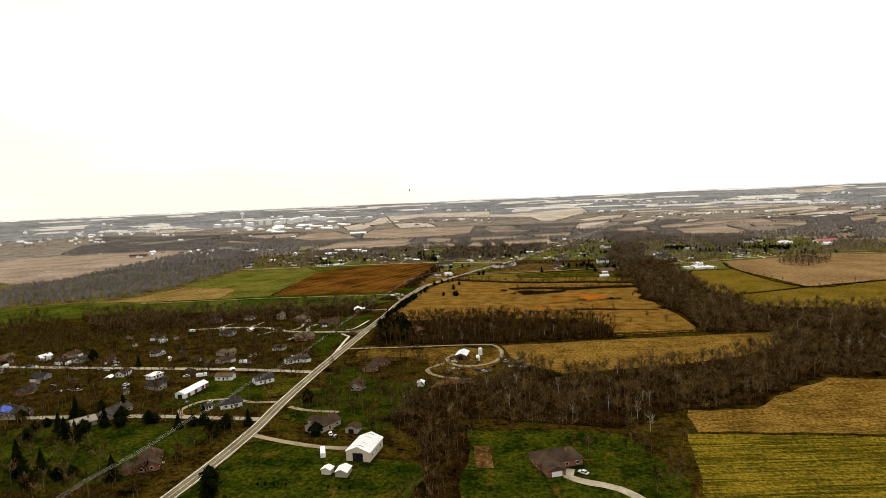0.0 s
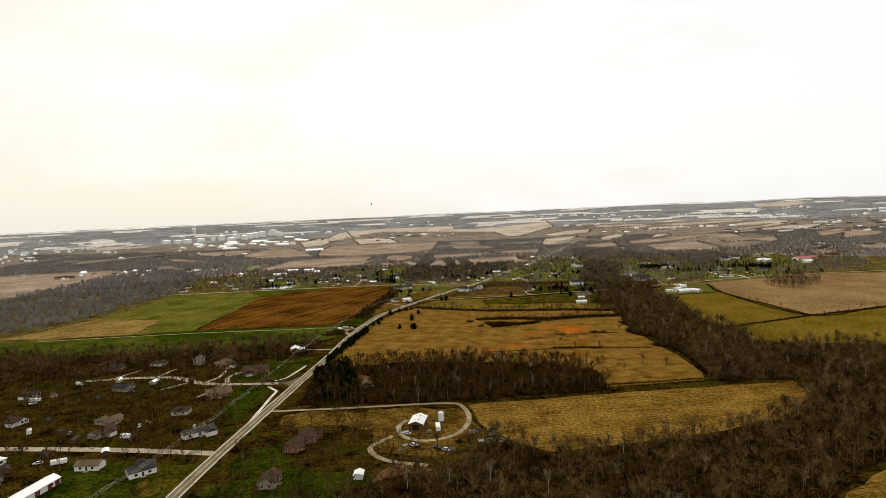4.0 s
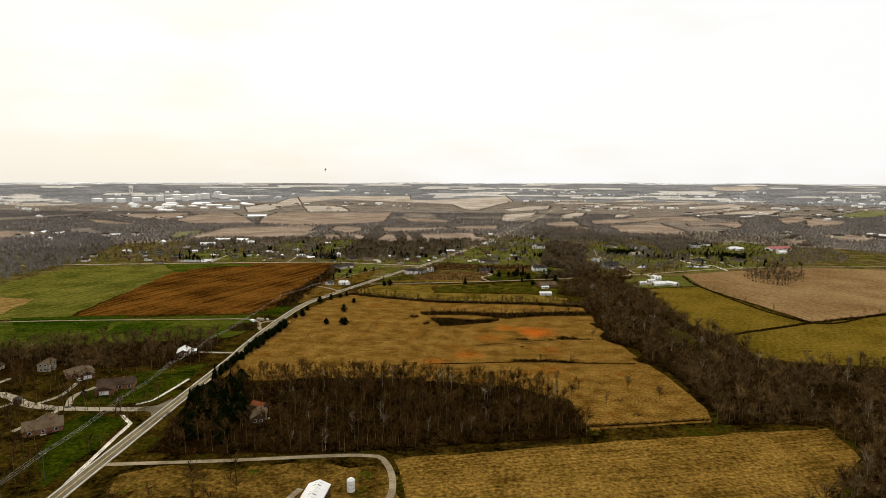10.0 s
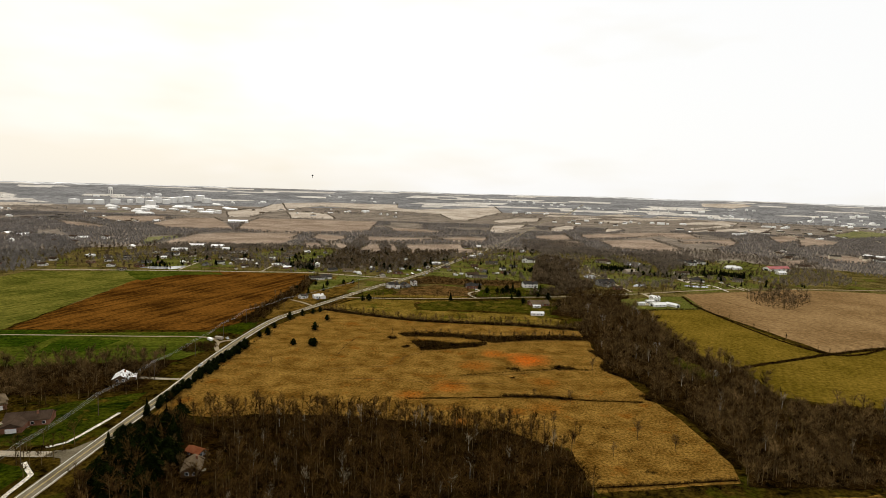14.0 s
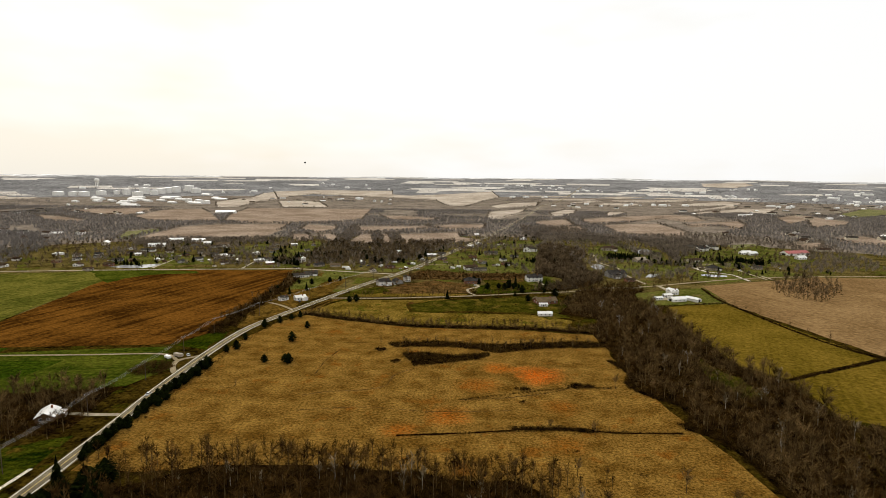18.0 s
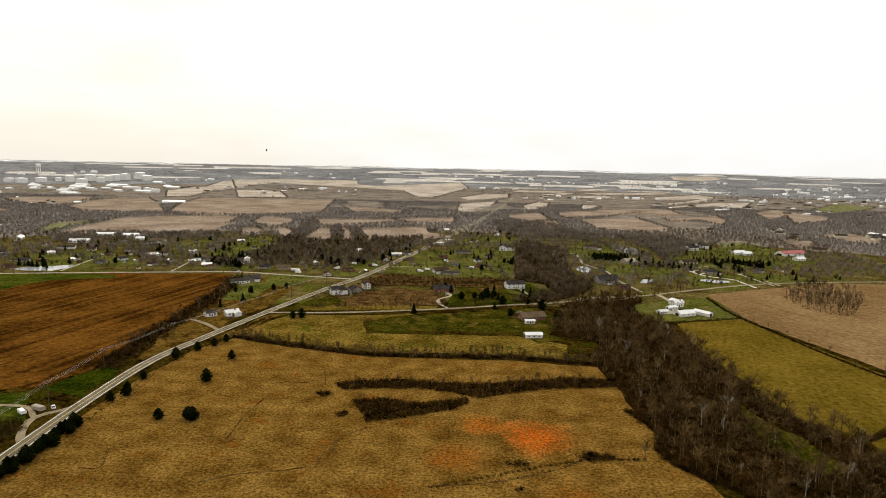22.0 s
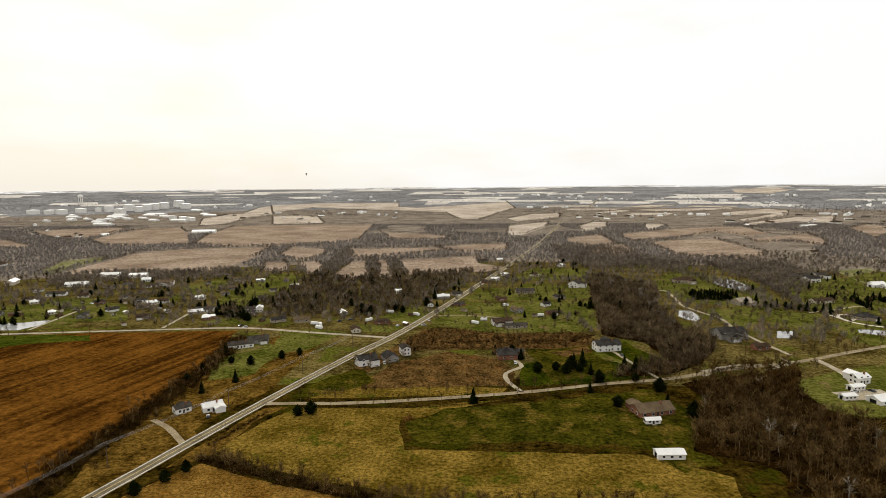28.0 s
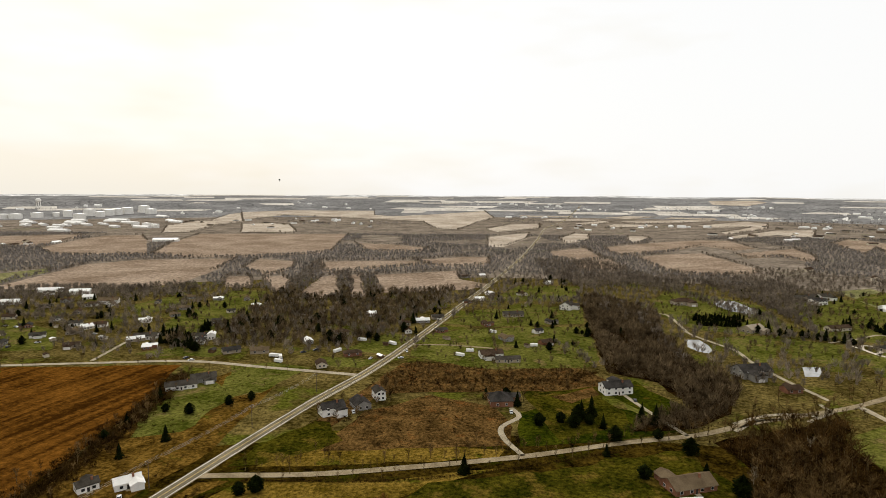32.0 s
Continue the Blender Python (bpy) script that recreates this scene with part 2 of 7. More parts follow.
surface("rust_scrub", (0.032, 0.018, 0.005), (0.140, 0.079, 0.024), 10, 0.9, bump=0.5, spots=((0.125, 0.056, 0.015), 11, 0.57))
# Litter brown pushed near black, painting in the shade under trees and hedges.
surface("shaded_litter", (0.002, 0.001, 0.0002), (0.030, 0.015, 0.003), 8, 0.9, bump=0.4, spots=((0.034, 0.022, 0.003), 18, 0.60))
surface("asphalt", (0.108, 0.088, 0.054), (0.195, 0.162, 0.106), 14, 0.5, rough=0.85)
surface("gravel", (0.185, 0.142, 0.082), (0.345, 0.280, 0.178), 8, 0.5, bump=0.05)
surface("concrete", (0.265, 0.220, 0.148), (0.440, 0.380, 0.275), 10, 0.6)
surface("pale_concrete", (0.50, 0.45, 0.36), (0.68, 0.62, 0.52), 6, 0.6)
surface("road_paint", (0.60, 0.58, 0.50), (0.75, 0.73, 0.65), 3, 0.2, rough=0.6)
surface("yellow_paint", (0.50, 0.36, 0.08), (0.60, 0.44, 0.12), 3, 0.2, rough=0.6)
surface("bark", (0.026, 0.016, 0.006), (0.165, 0.112, 0.050), 8, 1.0, rough=0.95)
surface("pale_bark", (0.26, 0.23, 0.18), (0.46, 0.42, 0.35), 4, 0.5, rough=0.95)
surface("twigs", (0.014, 0.0075, 0.002), (0.195, 0.122, 0.047), 9, 1.2, rough=1.0)
# Darker copy of twigs, also used where saplings are painted shaded.
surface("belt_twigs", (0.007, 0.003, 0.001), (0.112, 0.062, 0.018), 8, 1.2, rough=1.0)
surface("rust_twigs", (0.020, 0.008, 0.002), (0.150, 0.068, 0.018), 7, 1.2, rough=1.0)
surface("pale_twigs", (0.090, 0.070, 0.040), (0.330, 0.265, 0.170), 6, 1.2, rough=1.0)
# Pale grey copy of twigs; haze over far woods is in the colour.
surface("hazed_twigs", (0.140, 0.126, 0.114), (0.275, 0.249, 0.228), 50, 4.0, rough=1.0, grain=0.2)
surface("needles", (0.0012, 0.002, 0.0004), (0.010, 0.013, 0.003), 4, 0.6, rough=0.9)
# Dark end near black stands in for shade between the stems.
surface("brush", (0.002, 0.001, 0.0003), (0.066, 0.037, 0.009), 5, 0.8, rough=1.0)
surface("rust_leaves", (0.10, 0.045, 0.012), (0.20, 0.095, 0.024), 5, 0.6, rough=1.0)
surface("white_metal", (0.72, 0.71, 0.68), (0.82, 0.81, 0.78), 6, 0.5, rough=0.45, own=True)
surface("white_siding", (0.66, 0.64, 0.60), (0.80, 0.78, 0.74), 4, 0.3, rough=0.6, own=True)
surface("cream_siding", (0.46, 0.40, 0.30), (0.60, 0.53, 0.41), 4, 0.3, rough=0.7, own=True)
surface("tan_siding", (0.26, 0.21, 0.15), (0.36, 0.30, 0.22), 4, 0.3, rough=0.7, own=True)
surface("grey_siding", (0.17, 0.16, 0.14), (0.29, 0.275, 0.25), 4, 0.3, rough=0.7, own=True)
surface("olive_lawn", (0.012, 0.014, 0.001), (0.062, 0.052, 0.005), 14, 1.2, bump=0.3, spots=((0.090, 0.062, 0.010), 13, 0.54))
surface("brick", (0.14, 0.065, 0.040), (0.26, 0.125, 0.075), 3, 0.25, rough=0.85, own=True)
surface("brown_shingle", (0.034, 0.022, 0.014), (0.082, 0.055, 0.037), 5, 0.4, bump=0.03, own=True)
surface("grey_shingle", (0.028, 0.024, 0.019), (0.080, 0.070, 0.056), 5, 0.4, bump=0.03, own=True)
surface("dark_shingle", (0.022, 0.020, 0.018), (0.060, 0.054, 0.048), 5, 0.4, bump=0.03, own=True)
surface("red_metal", (0.30, 0.060, 0.055), (0.42, 0.10, 0.085), 6, 0.5, rough=0.5, own=True)
surface("orange_tile", (0.15, 0.045, 0.018), (0.24, 0.085, 0.038), 4, 0.4, own=True)
surface("blue_tarp", (0.010, 0.045, 0.35), (0.03, 0.10, 0.60), 2, 0.3, rough=0.4, own=True)
surface("window_glass", (0.012, 0.014, 0.016), (0.030, 0.034, 0.038), 2, 0.3, rough=0.08, own=True)
surface("dark_opening", (0.010, 0.009, 0.008), (0.020, 0.018, 0.016), 2, 0.3, rough=0.9, own=True)
# Glossy water; its pale base adds painted sky reflection to the real one.
surface("sky_pale_water", (0.30, 0.30, 0.29), (0.42, 0.42, 0.41), 20, 2.0, rough=0.05)
surface("pole_wood", (0.060, 0.045, 0.032), (0.120, 0.092, 0.066), 3, 0.3, own=True)
surface("wire_metal", (0.30, 0.29, 0.26), (0.42, 0.40, 0.36), 3, 0.3, rough=0.5, metal=0.3)
surface("car_paint_dark", (0.020, 0.022, 0.030), (0.035, 0.036, 0.045), 2, 0.4, rough=0.25, own=True)
surface("car_paint_light", (0.55, 0.55, 0.54), (0.66, 0.66, 0.65), 2, 0.4, rough=0.25, own=True)
surface("rubber", (0.012, 0.012, 0.012), (0.025, 0.025, 0.025), 1, 0.2, own=True)
# Outermost ring: its near-white base is painted haze.
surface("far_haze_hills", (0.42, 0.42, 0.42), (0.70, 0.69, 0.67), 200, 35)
# Middle-distance twigs, lightened a little in the base colour for haze.
surface("faint_haze_twigs", (0.100, 0.080, 0.060), (0.265, 0.218, 0.168), 30, 3.0, rough=1.0, grain=0.35)
surface("brown_pasture", (0.030, 0.016, 0.002), (0.150, 0.086, 0.016), 12, 1.1, bump=0.4, spots=((0.045, 0.050, 0.004), 22, 0.60))
surface("bare_soil", (0.065, 0.030, 0.010), (0.150, 0.082, 0.034), 12, 1.0, bump=0.4)
surface("red_door", (0.10, 0.012, 0.010), (0.16, 0.022, 0.018), 2, 0.3, rough=0.6, own=True)
surface("mid_grass", (0.030, 0.022, 0.004), (0.150, 0.112, 0.034), 22, 1.4, bump=0.4, spots=((0.072, 0.074, 0.010), 40, 0.54))
surface("brown_boards", (0.060, 0.034, 0.018), (0.130, 0.078, 0.042), 3, 0.3, own=True)
surface("tan_shingle", (0.082, 0.057, 0.033), (0.160, 0.118, 0.072), 5, 0.4, bump=0.03, own=True)
surface("brown_twigs", (0.030, 0.020, 0.010), (0.190, 0.136, 0.076), 18, 2.0, rough=1.0)
surface("speck_fabric", (0.010, 0.010, 0.012), (0.020, 0.020, 0.022), 2, 0.4, rough=0.6, own=True)

# ---- small tools ----
HUB = (-30.0, 320.0)


def height(x, y):
    """The lie of the land: level ground that rises to low hills at the rim."""
    u = min(max((math.hypot(x - HUB[0], y - HUB[1]) - 2500.0) / 2150.0, 0.0), 1.0)
    r = math.hypot(x - HUB[0], y - HUB[1])
    k = 9.0 * noise.noise(Vector((x * 0.0016, y * 0.0016, 2))) * min(1, (r - 3600) / 700) if r > 3600 else 0.0
    return 54.0 * u * u * (3 - 2 * u) + 43.0 * u + k


def mesh_object(name, verts, faces, material, parent=None, label="", smooth=False):
    me = bpy.data.meshes.new(name)
    me.from_pydata(verts, [], faces)
    me.materials.append(MATS[material])
    if smooth:
        me.polygons.foreach_set("use_smooth", [True] * len(me.polygons))
    me.update()
    ob = new(name, me)
    if parent:
        ob.parent = parent
    if label:
        ob["label"] = label
    return ob


def part(name, bm, material, parent, label=""):
    me = bpy.data.meshes.new(name)
    bm.to_mesh(me)
    bm.free()
    me.materials.append(MATS[material])
    ob = new(name, me)
    ob.parent = parent
    if label:
        ob["label"] = label
    return ob


def big_mesh(name, V, F, materials, index=None):
    """A mesh of many triangles from arrays."""
    me = bpy.data.meshes.new(name)
    me.vertices.add(len(V))
    me.vertices.foreach_set("co", np.ascontiguousarray(V, dtype=np.float32).ravel())
    me.loops.add(3 * len(F))
    me.loops.foreach_set("vertex_index", np.ascontiguousarray(F, dtype=np.int32).ravel())
    me.polygons.add(len(F))
    me.polygons.foreach_set("loop_start", np.arange(0, 3 * len(F), 3, dtype=np.int32))
    for mname in materials:
        me.materials.append(MATS[mname])
    if index is not None:
        me.polygons.foreach_set("material_index", np.ascontiguousarray(index, dtype=np.int32))
    me.update(calc_edges=True)
    return me


def thing(name, x, y, turn, label, category, group="", z=None):
    """An Empty at the base of a thing."""
    e = new(name)
    e.empty_display_size = 0.5
    e.matrix_basis = pose(x, y, height(x, y) if z is None else z, 0, 0, turn)
    return tagged(e, label, category, group)


def box_data(x0, x1, y0, y1, z0, z1):
    v = [(x0, y0, z0), (x1, y0, z0), (x1, y1, z0), (x0, y1, z0), (x0, y0, z1), (x1, y0, z1), (x1, y1, z1), (x0, y1, z1)]
    f = [(3, 2, 1, 0), (4, 5, 6, 7), (0, 1, 5, 4), (1, 2, 6, 5), (2, 3, 7, 6), (3, 0, 4, 7)]
    return v, f


def box(name, lims, material, parent, label=""):
    v, f = box_data(*lims)
    return mesh_object(name, v, f, material, parent, label)


def smooth_line(points, step):
    """Points every step metres or so along a rounded line."""
    p = [Vector((*q, 0.0)) for q in points]
    p = [2 * p[0] - p[1], *p, 2 * p[-1] - p[-2]]
    out = []
    for a, b, c, d in zip(p, p[1:], p[2:], p[3:]):
        n = max(1, int((c - b).length / step))
        for i in range(n):
            t = i / n
            out.append(0.5 * (2 * b + (c - a) * t + (2 * a - 5 * b + 4 * c - d) * t * t + (3 * b - a - 3 * c + d) * t**3))
    return [*out, p[-2]]


def ribbon(name, points, width, material, lift, parent=None, step=8.0, side=0.0, wobble=0.0, label=""):
    """A strip along a line, on the ground."""
    line = smooth_line(points, step)
    V, F = [], []
    for i, q in enumerate(line):
        d = (line[min(i + 1, len(line) - 1)] - line[max(i - 1, 0)]).normalized()
        s = Vector((-d.y, d.x, 0))
        w = width / 2 * (1 + wobble * noise.noise(q * 0.13))
        for k in (w, -w):
            r = q + s * (side + k)
            V.append((r.x, r.y, height(r.x, r.y) + lift + 0.0006 * max(0, r.y - 1500)))
        if i:
            F.append((2 * i - 2, 2 * i - 1, 2 * i + 1, 2 * i))
    return mesh_object(name, V, F, material, parent, label)


def inside(x, y, poly):
    hit = False
    for (x0, y0), (x1, y1) in zip(poly, poly[1:] + poly[:1]):
        if (y0 > y) != (y1 > y) and x < (x1 - x0) * (y - y0) / (y1 - y0) + x0:
            hit = not hit
    return hit


FIELDS = []


def field(name, outline, material, label, lift=0.03, rough_edge=1.0, category="field", rounded=False):
    """A field: a sheet with an uneven edge on the ground, each a little above the one before."""
    lift += 0.0006 * len(FIELDS)
    FIELDS.append(outline)
    far = max(math.hypot(x - HUB[0], y - HUB[1]) for x, y in outline) > 2450
    ring = [Vector((*q, 0)) for q in outline]
    edge = []
    for a, b in zip(ring, ring[1:] + ring[:1]):
        n = max(1, int((b - a).length / (40 if far else 9)))
        for i in range(n):
            q = a.lerp(b, i / n)
            k = 0.0 if far else rough_edge * 1.6
            edge.append(q + Vector((noise.noise(q * 0.06), noise.noise(q * 0.06 + Vector((9, 4, 0))), 0)) * k * 1.5)
    bm = bmesh.new()
    face = bm.faces.new([bm.verts.new(q) for q in edge])
    face.normal_update()
    if face.normal.z < 0:
        face.normal_flip()
    if far:
        for axis in (0, 1):
            lo, hi = min(q[axis] for q in edge), max(q[axis] for q in edge)
            c = lo + 70
            while c < hi:
                no = (1, 0, 0) if axis == 0 else (0, 1, 0)
                co = (c, 0, 0) if axis == 0 else (0, c, 0)
                bmesh.ops.bisect_plane(bm, geom=bm.verts[:] + bm.edges[:] + bm.faces[:], plane_co=co, plane_no=no)
                c += 70
    bmesh.ops.triangulate(bm, faces=bm.faces[:])
    bm.normal_update()
    for f in bm.faces:
        if f.normal.z < 0:
            f.normal_flip()
    for v in bm.verts:
        v.co.z = height(v.co.x, v.co.y) + (lift + 1.2 if far else lift)
    me = bpy.data.meshes.new(name)
    bm.to_mesh(me)
    bm.free()
    me.materials.append(MATS[material])
    return tagged(new(name, me), label, category, kind="structure")


# ---- ground ----
def make_ground():
    V, F = [(HUB[0], HUB[1], 0.0)], []
    radii = [120, 300, 600, 1150, 1500, 2000, 2400] + [2500 + 50 * i for i in range(44)]
    n = 160
    for r in radii:
        for i in range(n):
            a = 2 * math.pi * i / n
            x, y = HUB[0] + r * math.cos(a), HUB[1] + r * math.sin(a)
            V.append((x, y, height(x, y) - 0.02))
    for i in range(n):
        F.append((0, 1 + i, 1 + (i + 1) % n))
    for k in range(len(radii) - 1):
        for i in range(n):
            j = (i + 1) % n
            F.append((1 + k * n + i, 1 + (k + 1) * n + i, 1 + (k + 1) * n + j, 1 + k * n + j))
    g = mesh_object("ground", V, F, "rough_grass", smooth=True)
    g.data.materials.append(MATS["hazed_grass"])
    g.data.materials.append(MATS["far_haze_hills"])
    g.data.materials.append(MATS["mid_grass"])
    g.data.materials.append(MATS["hazed_rim_ground"])
    # Farther rings get paler materials, so the haze sits in the colour.
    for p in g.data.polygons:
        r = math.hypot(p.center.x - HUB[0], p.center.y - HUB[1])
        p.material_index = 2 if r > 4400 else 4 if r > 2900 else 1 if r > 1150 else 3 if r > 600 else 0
    return tagged(g, "rough brown and green winter grass reaching the horizon", "ground", kind="structure")


make_ground()

field("hay_field", [(42, 288), (330, 322), (420, 240), (380, 40), (60, 60), (40, 232)], "stubble", "yellow-green mown hay field with mower lines beside the trees")
field("tan_field", [(46, 321), (81, 325), (97, 350), (136, 386), (165, 386), (340, 420), (420, 330), (330, 326), (46, 291)], "hay", "dry tan mown field curving along the woods")
field("house_lawn", [(-63, 277), (-20, 284), (11, 284), (36, 241), (30, 205), (-20, 160), (-60, 170), (-64, 247)], "lawn", "dark green lawn round the brick house", 0.04)
field("barn_lawn", [(-166, 250), (-117, 243), (-63, 236), (-56, 205), (-70, 120), (-164, 110), (-167, 190)], "lawn", "green pasture beside the white barn", 0.035)
field("mown_meadow", [(-71, 445), (20, 472), (133, 502), (131, 470), (100, 432), (58, 408), (-21, 378), (-47, 396), (-60, 415)], "hay", "tan mown meadow between two belts of woods")
field("barn_clearing", [(-182, 420), (-150, 428), (-90, 440), (-66, 430), (-62, 400), (-70, 372), (-108, 370), (-118, 400), (-150, 405), (-180, 405)], "brown_pasture", "worn dry grass round the metal barn", 0.035, 4.0)
field("wild_meadow", [(-199, 530), (-206, 599), (-210, 640), (-213, 702), (-206, 770), (-190, 797), (-155, 784), (-92, 768), (-7, 770), (49, 762), (49, 712), (52, 662), (64, 610), (75, 571), (82, 520), (78, 503), (18, 485), (10, 525), (-60, 545)], "meadow", "tan wild grass meadow with rusty patches")
field("green_field", [(130, 871), (189, 890), (226, 727), (147, 679), (128, 697), (122, 803)], "olive_field", "olive green hay field bounded by hedges")
field("green_field", [(147, 675), (229, 723), (330, 774), (420, 700), (300, 600), (165, 611), (147, 620)], "olive_field", "olive green hay field beyond the creek woods")
field("crop_field", [(198, 982), (359, 1062), (480, 1060), (640, 900), (500, 784), (330, 779), (235, 733), (194, 882)], "tan_stubble", "pale tan harvested crop field")
field("ploughed_field", [(-408, 672), (-470, 951), (-478, 985), (-400, 1006), (-337, 1014), (-282, 1024), (-262, 940), (-256, 860), (-250, 790), (-246, 730), (-258, 702)], "ploughed", "freshly ploughed reddish-brown field")
field("wheat_field", [(-600, 745), (-626, 940), (-600, 952), (-476, 984), (-412, 672), (-412, 657), (-470, 650), (-500, 735)], "wheat", "light green young wheat field")
field("olive_strip", [(-640, 622), (-606, 655), (-598, 744), (-500, 733), (-470, 648), (-540, 634)], "dry_wheat", "yellow-brown end of the young wheat field")
field("green_strip", [(-720, 556), (-715, 578), (-664, 613), (-563, 622), (-412, 655), (-257, 697), (-226, 655), (-238, 622), (-334, 580), (-404, 566), (-515, 558), (-633, 489), (-690, 510)], "strip_green", "dark green winter crop strip")
field("crop_field", [(-1560, 1290), (-1183, 1424), (-1000, 1360), (-1030, 1200), (-970, 990), (-937, 834), (-985, 790), (-1500, 1000)], "faint_haze_stubble", "wide pale tan harvested field")
field("lawn", [(-98, 825), (-104, 835), (-107, 847), (-103, 858), (-90, 866), (-76, 872), (28, 909), (44, 866), (34, 815), (12, 805), (4, 828), (-20, 830), (-45, 828), (-70, 829), (-84, 825)], "olive_lawn", "olive green lawn below the gravel road", 0.05, 3.0)
field("pasture", [(-190, 814), (-178, 850), (-172, 862), (-110, 868), (-60, 884), (-112, 850), (-104, 818), (2, 822), (34, 805), (30, 776), (-7, 781), (-92, 778), (-155, 794), (-188, 806)], "pale_grass", "pale dry pasture between hedge and road", 0.04, 1.0)
field("roadside_grass", [(-170, 876), (-153, 918), (-135, 918), (-124, 905), (-56, 903), (-60, 894), (-120, 884)], "pale_grass", "yellow-green grass verge by the junction", 0.04)
field("rusty_scrub", [(-146, 893), (-134, 945), (-100, 975), (-62, 960), (-52, 930), (-54, 908), (-110, 900)], "rust_scrub", "rust-brown scrub and dead weeds", 0.045)
field("yard_lawn", [(-50, 908), (-48, 950), (-20, 975), (15, 960), (34, 932), (-10, 915)], "lawn", "lawn with dark spruces by the road", 0.045)
field("yard_lawn", [(10, 940), (20, 1000), (40, 985), (44, 938)], "winter_green", "green lawn beside the white house", 0.04)
field("paddock", [(-125, 1120), (-80, 1150), (30, 1170), (18, 1060), (5, 1040), (-76, 1030), (-122, 1060)], "winter_green", "green paddock beside the road", 0.04)
field("paddock", [(-105, 1170), (-75, 1235), (40, 1270), (28, 1180), (-60, 1160)], "winter_green", "green paddock with rows of young trees", 0.04)
field("paddock", [(-60, 1290), (-20, 1400), (60, 1400), (40, 1300)], "winter_green", "green paddock", 0.04)
field("church_lawn", [(110, 1230), (127, 1310), (175, 1400), (235, 1290), (215, 1176), (165, 1150), (125, 1165)], "winter_green", "green lawn round the large white-roofed house", 0.04)
field("estate_lawn", [(225, 1150), (255, 1250), (300, 1345), (365, 1330), (420, 1240), (330, 1130), (270, 1120)], "winter_green", "green estate lawn", 0.04)
field("estate_lawn", [(200, 1020), (215, 1090), (330, 1110), (360, 1075), (280, 1045)], "winter_green", "green roadside lawn", 0.045)
field("farm_lawn", [(112, 880), (105, 925), (170, 962), (195, 970), (190, 895), (130, 875)], "winter_green", "green farmyard lawn", 0.045)
field("hill_pasture", [(-339, 1108), (-367, 1153), (-368, 1243), (-380, 1335), (-333, 1328), (-308, 1216), (-303, 1111)], "winter_green", "bright green pasture slope", 0.04)
field("yard_lawn", [(-570, 1084), (-533, 1160), (-440, 1110), (-400, 1050), (-529, 1030)], "winter_green", "green yards along the lane", 0.04)
field("side_pasture", [(-256, 890), (-258, 960), (-240, 1010), (-200, 1005), (-196, 890), (-215, 830), (-240, 810)], "brown_pasture", "mixed brown and green pasture beside the road", 0.04)
field("village_lawn", [(-204, 404), (-213, 470), (-240, 474), (-242, 456), (-228, 430)], "deep_lawn", "dark green grass beside the footpath", 0.04)
field("village_lawn", [(-200, 200), (-190, 262), (-300, 260), (-330, 220), (-280, 170)], "lawn", "dark green yard grass", 0.04)
field("village_lawn", [(-196, 285), (-198, 345), (-260, 350), (-256, 285)], "lawn", "yard grass between the lanes", 0.04)
field("village_lawn", [(-170, 280), (-176, 330), (-140, 345), (-100, 330), (-96, 285), (-110, 262)], "lawn", "dark green yards behind the farmhouse", 0.04)
field("corner_lawn", [(-212, 492), (-220, 560), (-250, 540), (-266, 520), (-258, 484)], "lawn", "green front lawn at the junction", 0.05)
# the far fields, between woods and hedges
field("far_field", [(-683, 1302), (-708, 1455), (-727, 1549), (-679, 1621), (-515, 1664), (-482, 1498), (-468, 1369), (-516, 1335), (-605, 1328)], "faint_haze_stubble", "tan-brown harvested field between hedges", 0.05)
field("far_field", [(-1007, 1798), (-1078, 2032), (-1089, 2148), (-1006, 2174), (-894, 2010), (-712, 1705), (-767, 1694), (-836, 1677), (-900, 1695)], "faint_haze_stubble", "tan-brown harvested field between hedges", 0.05)
field("far_field", [(-705, 1706), (-804, 1960), (-873, 2246), (-760, 2266), (-455, 2287), (-380, 1812), (-399, 1765), (-517, 1683), (-618, 1670)], "faint_haze_stubble", "tan-brown harvested field between hedges", 0.05)
field("far_field", [(-1164, 2588), (-1162, 2795), (-1094, 2825), (-1011, 2654), (-936, 2312), (-999, 2263)], "hazed_stubble", "wide harvested field far off, paled as by haze", 0.05)
field("far_field", [(-1351, 1975), (-1335, 2086), (-1192, 2171), (-1141, 2130), (-1033, 1823), (-1116, 1830), (-1266, 1944)], "faint_haze_stubble", "tan-brown harvested field between hedges", 0.05)
field("far_field", [(-1308, 1822), (-1188, 1774), (-1063, 1686), (-1011, 1627), (-1093, 1642), (-1163, 1681)], "faint_haze_stubble", "tan-brown harvested field between hedges", 0.05)
field("far_field", [(-1132, 2852), (-1184, 3127), (-1166, 3226), (-989, 2816), (-1011, 2654)], "hazed_stubble", "wide harvested field far off, paled as by haze", 0.05)
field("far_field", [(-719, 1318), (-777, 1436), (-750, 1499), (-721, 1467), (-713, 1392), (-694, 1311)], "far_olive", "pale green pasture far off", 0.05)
field("far_field", [(-951, 2712), (-875, 2773), (-776, 2725), (-633, 2363), (-740, 2313), (-784, 2313)], "hazed_stubble", "wide harvested field far off, paled as by haze", 0.05)
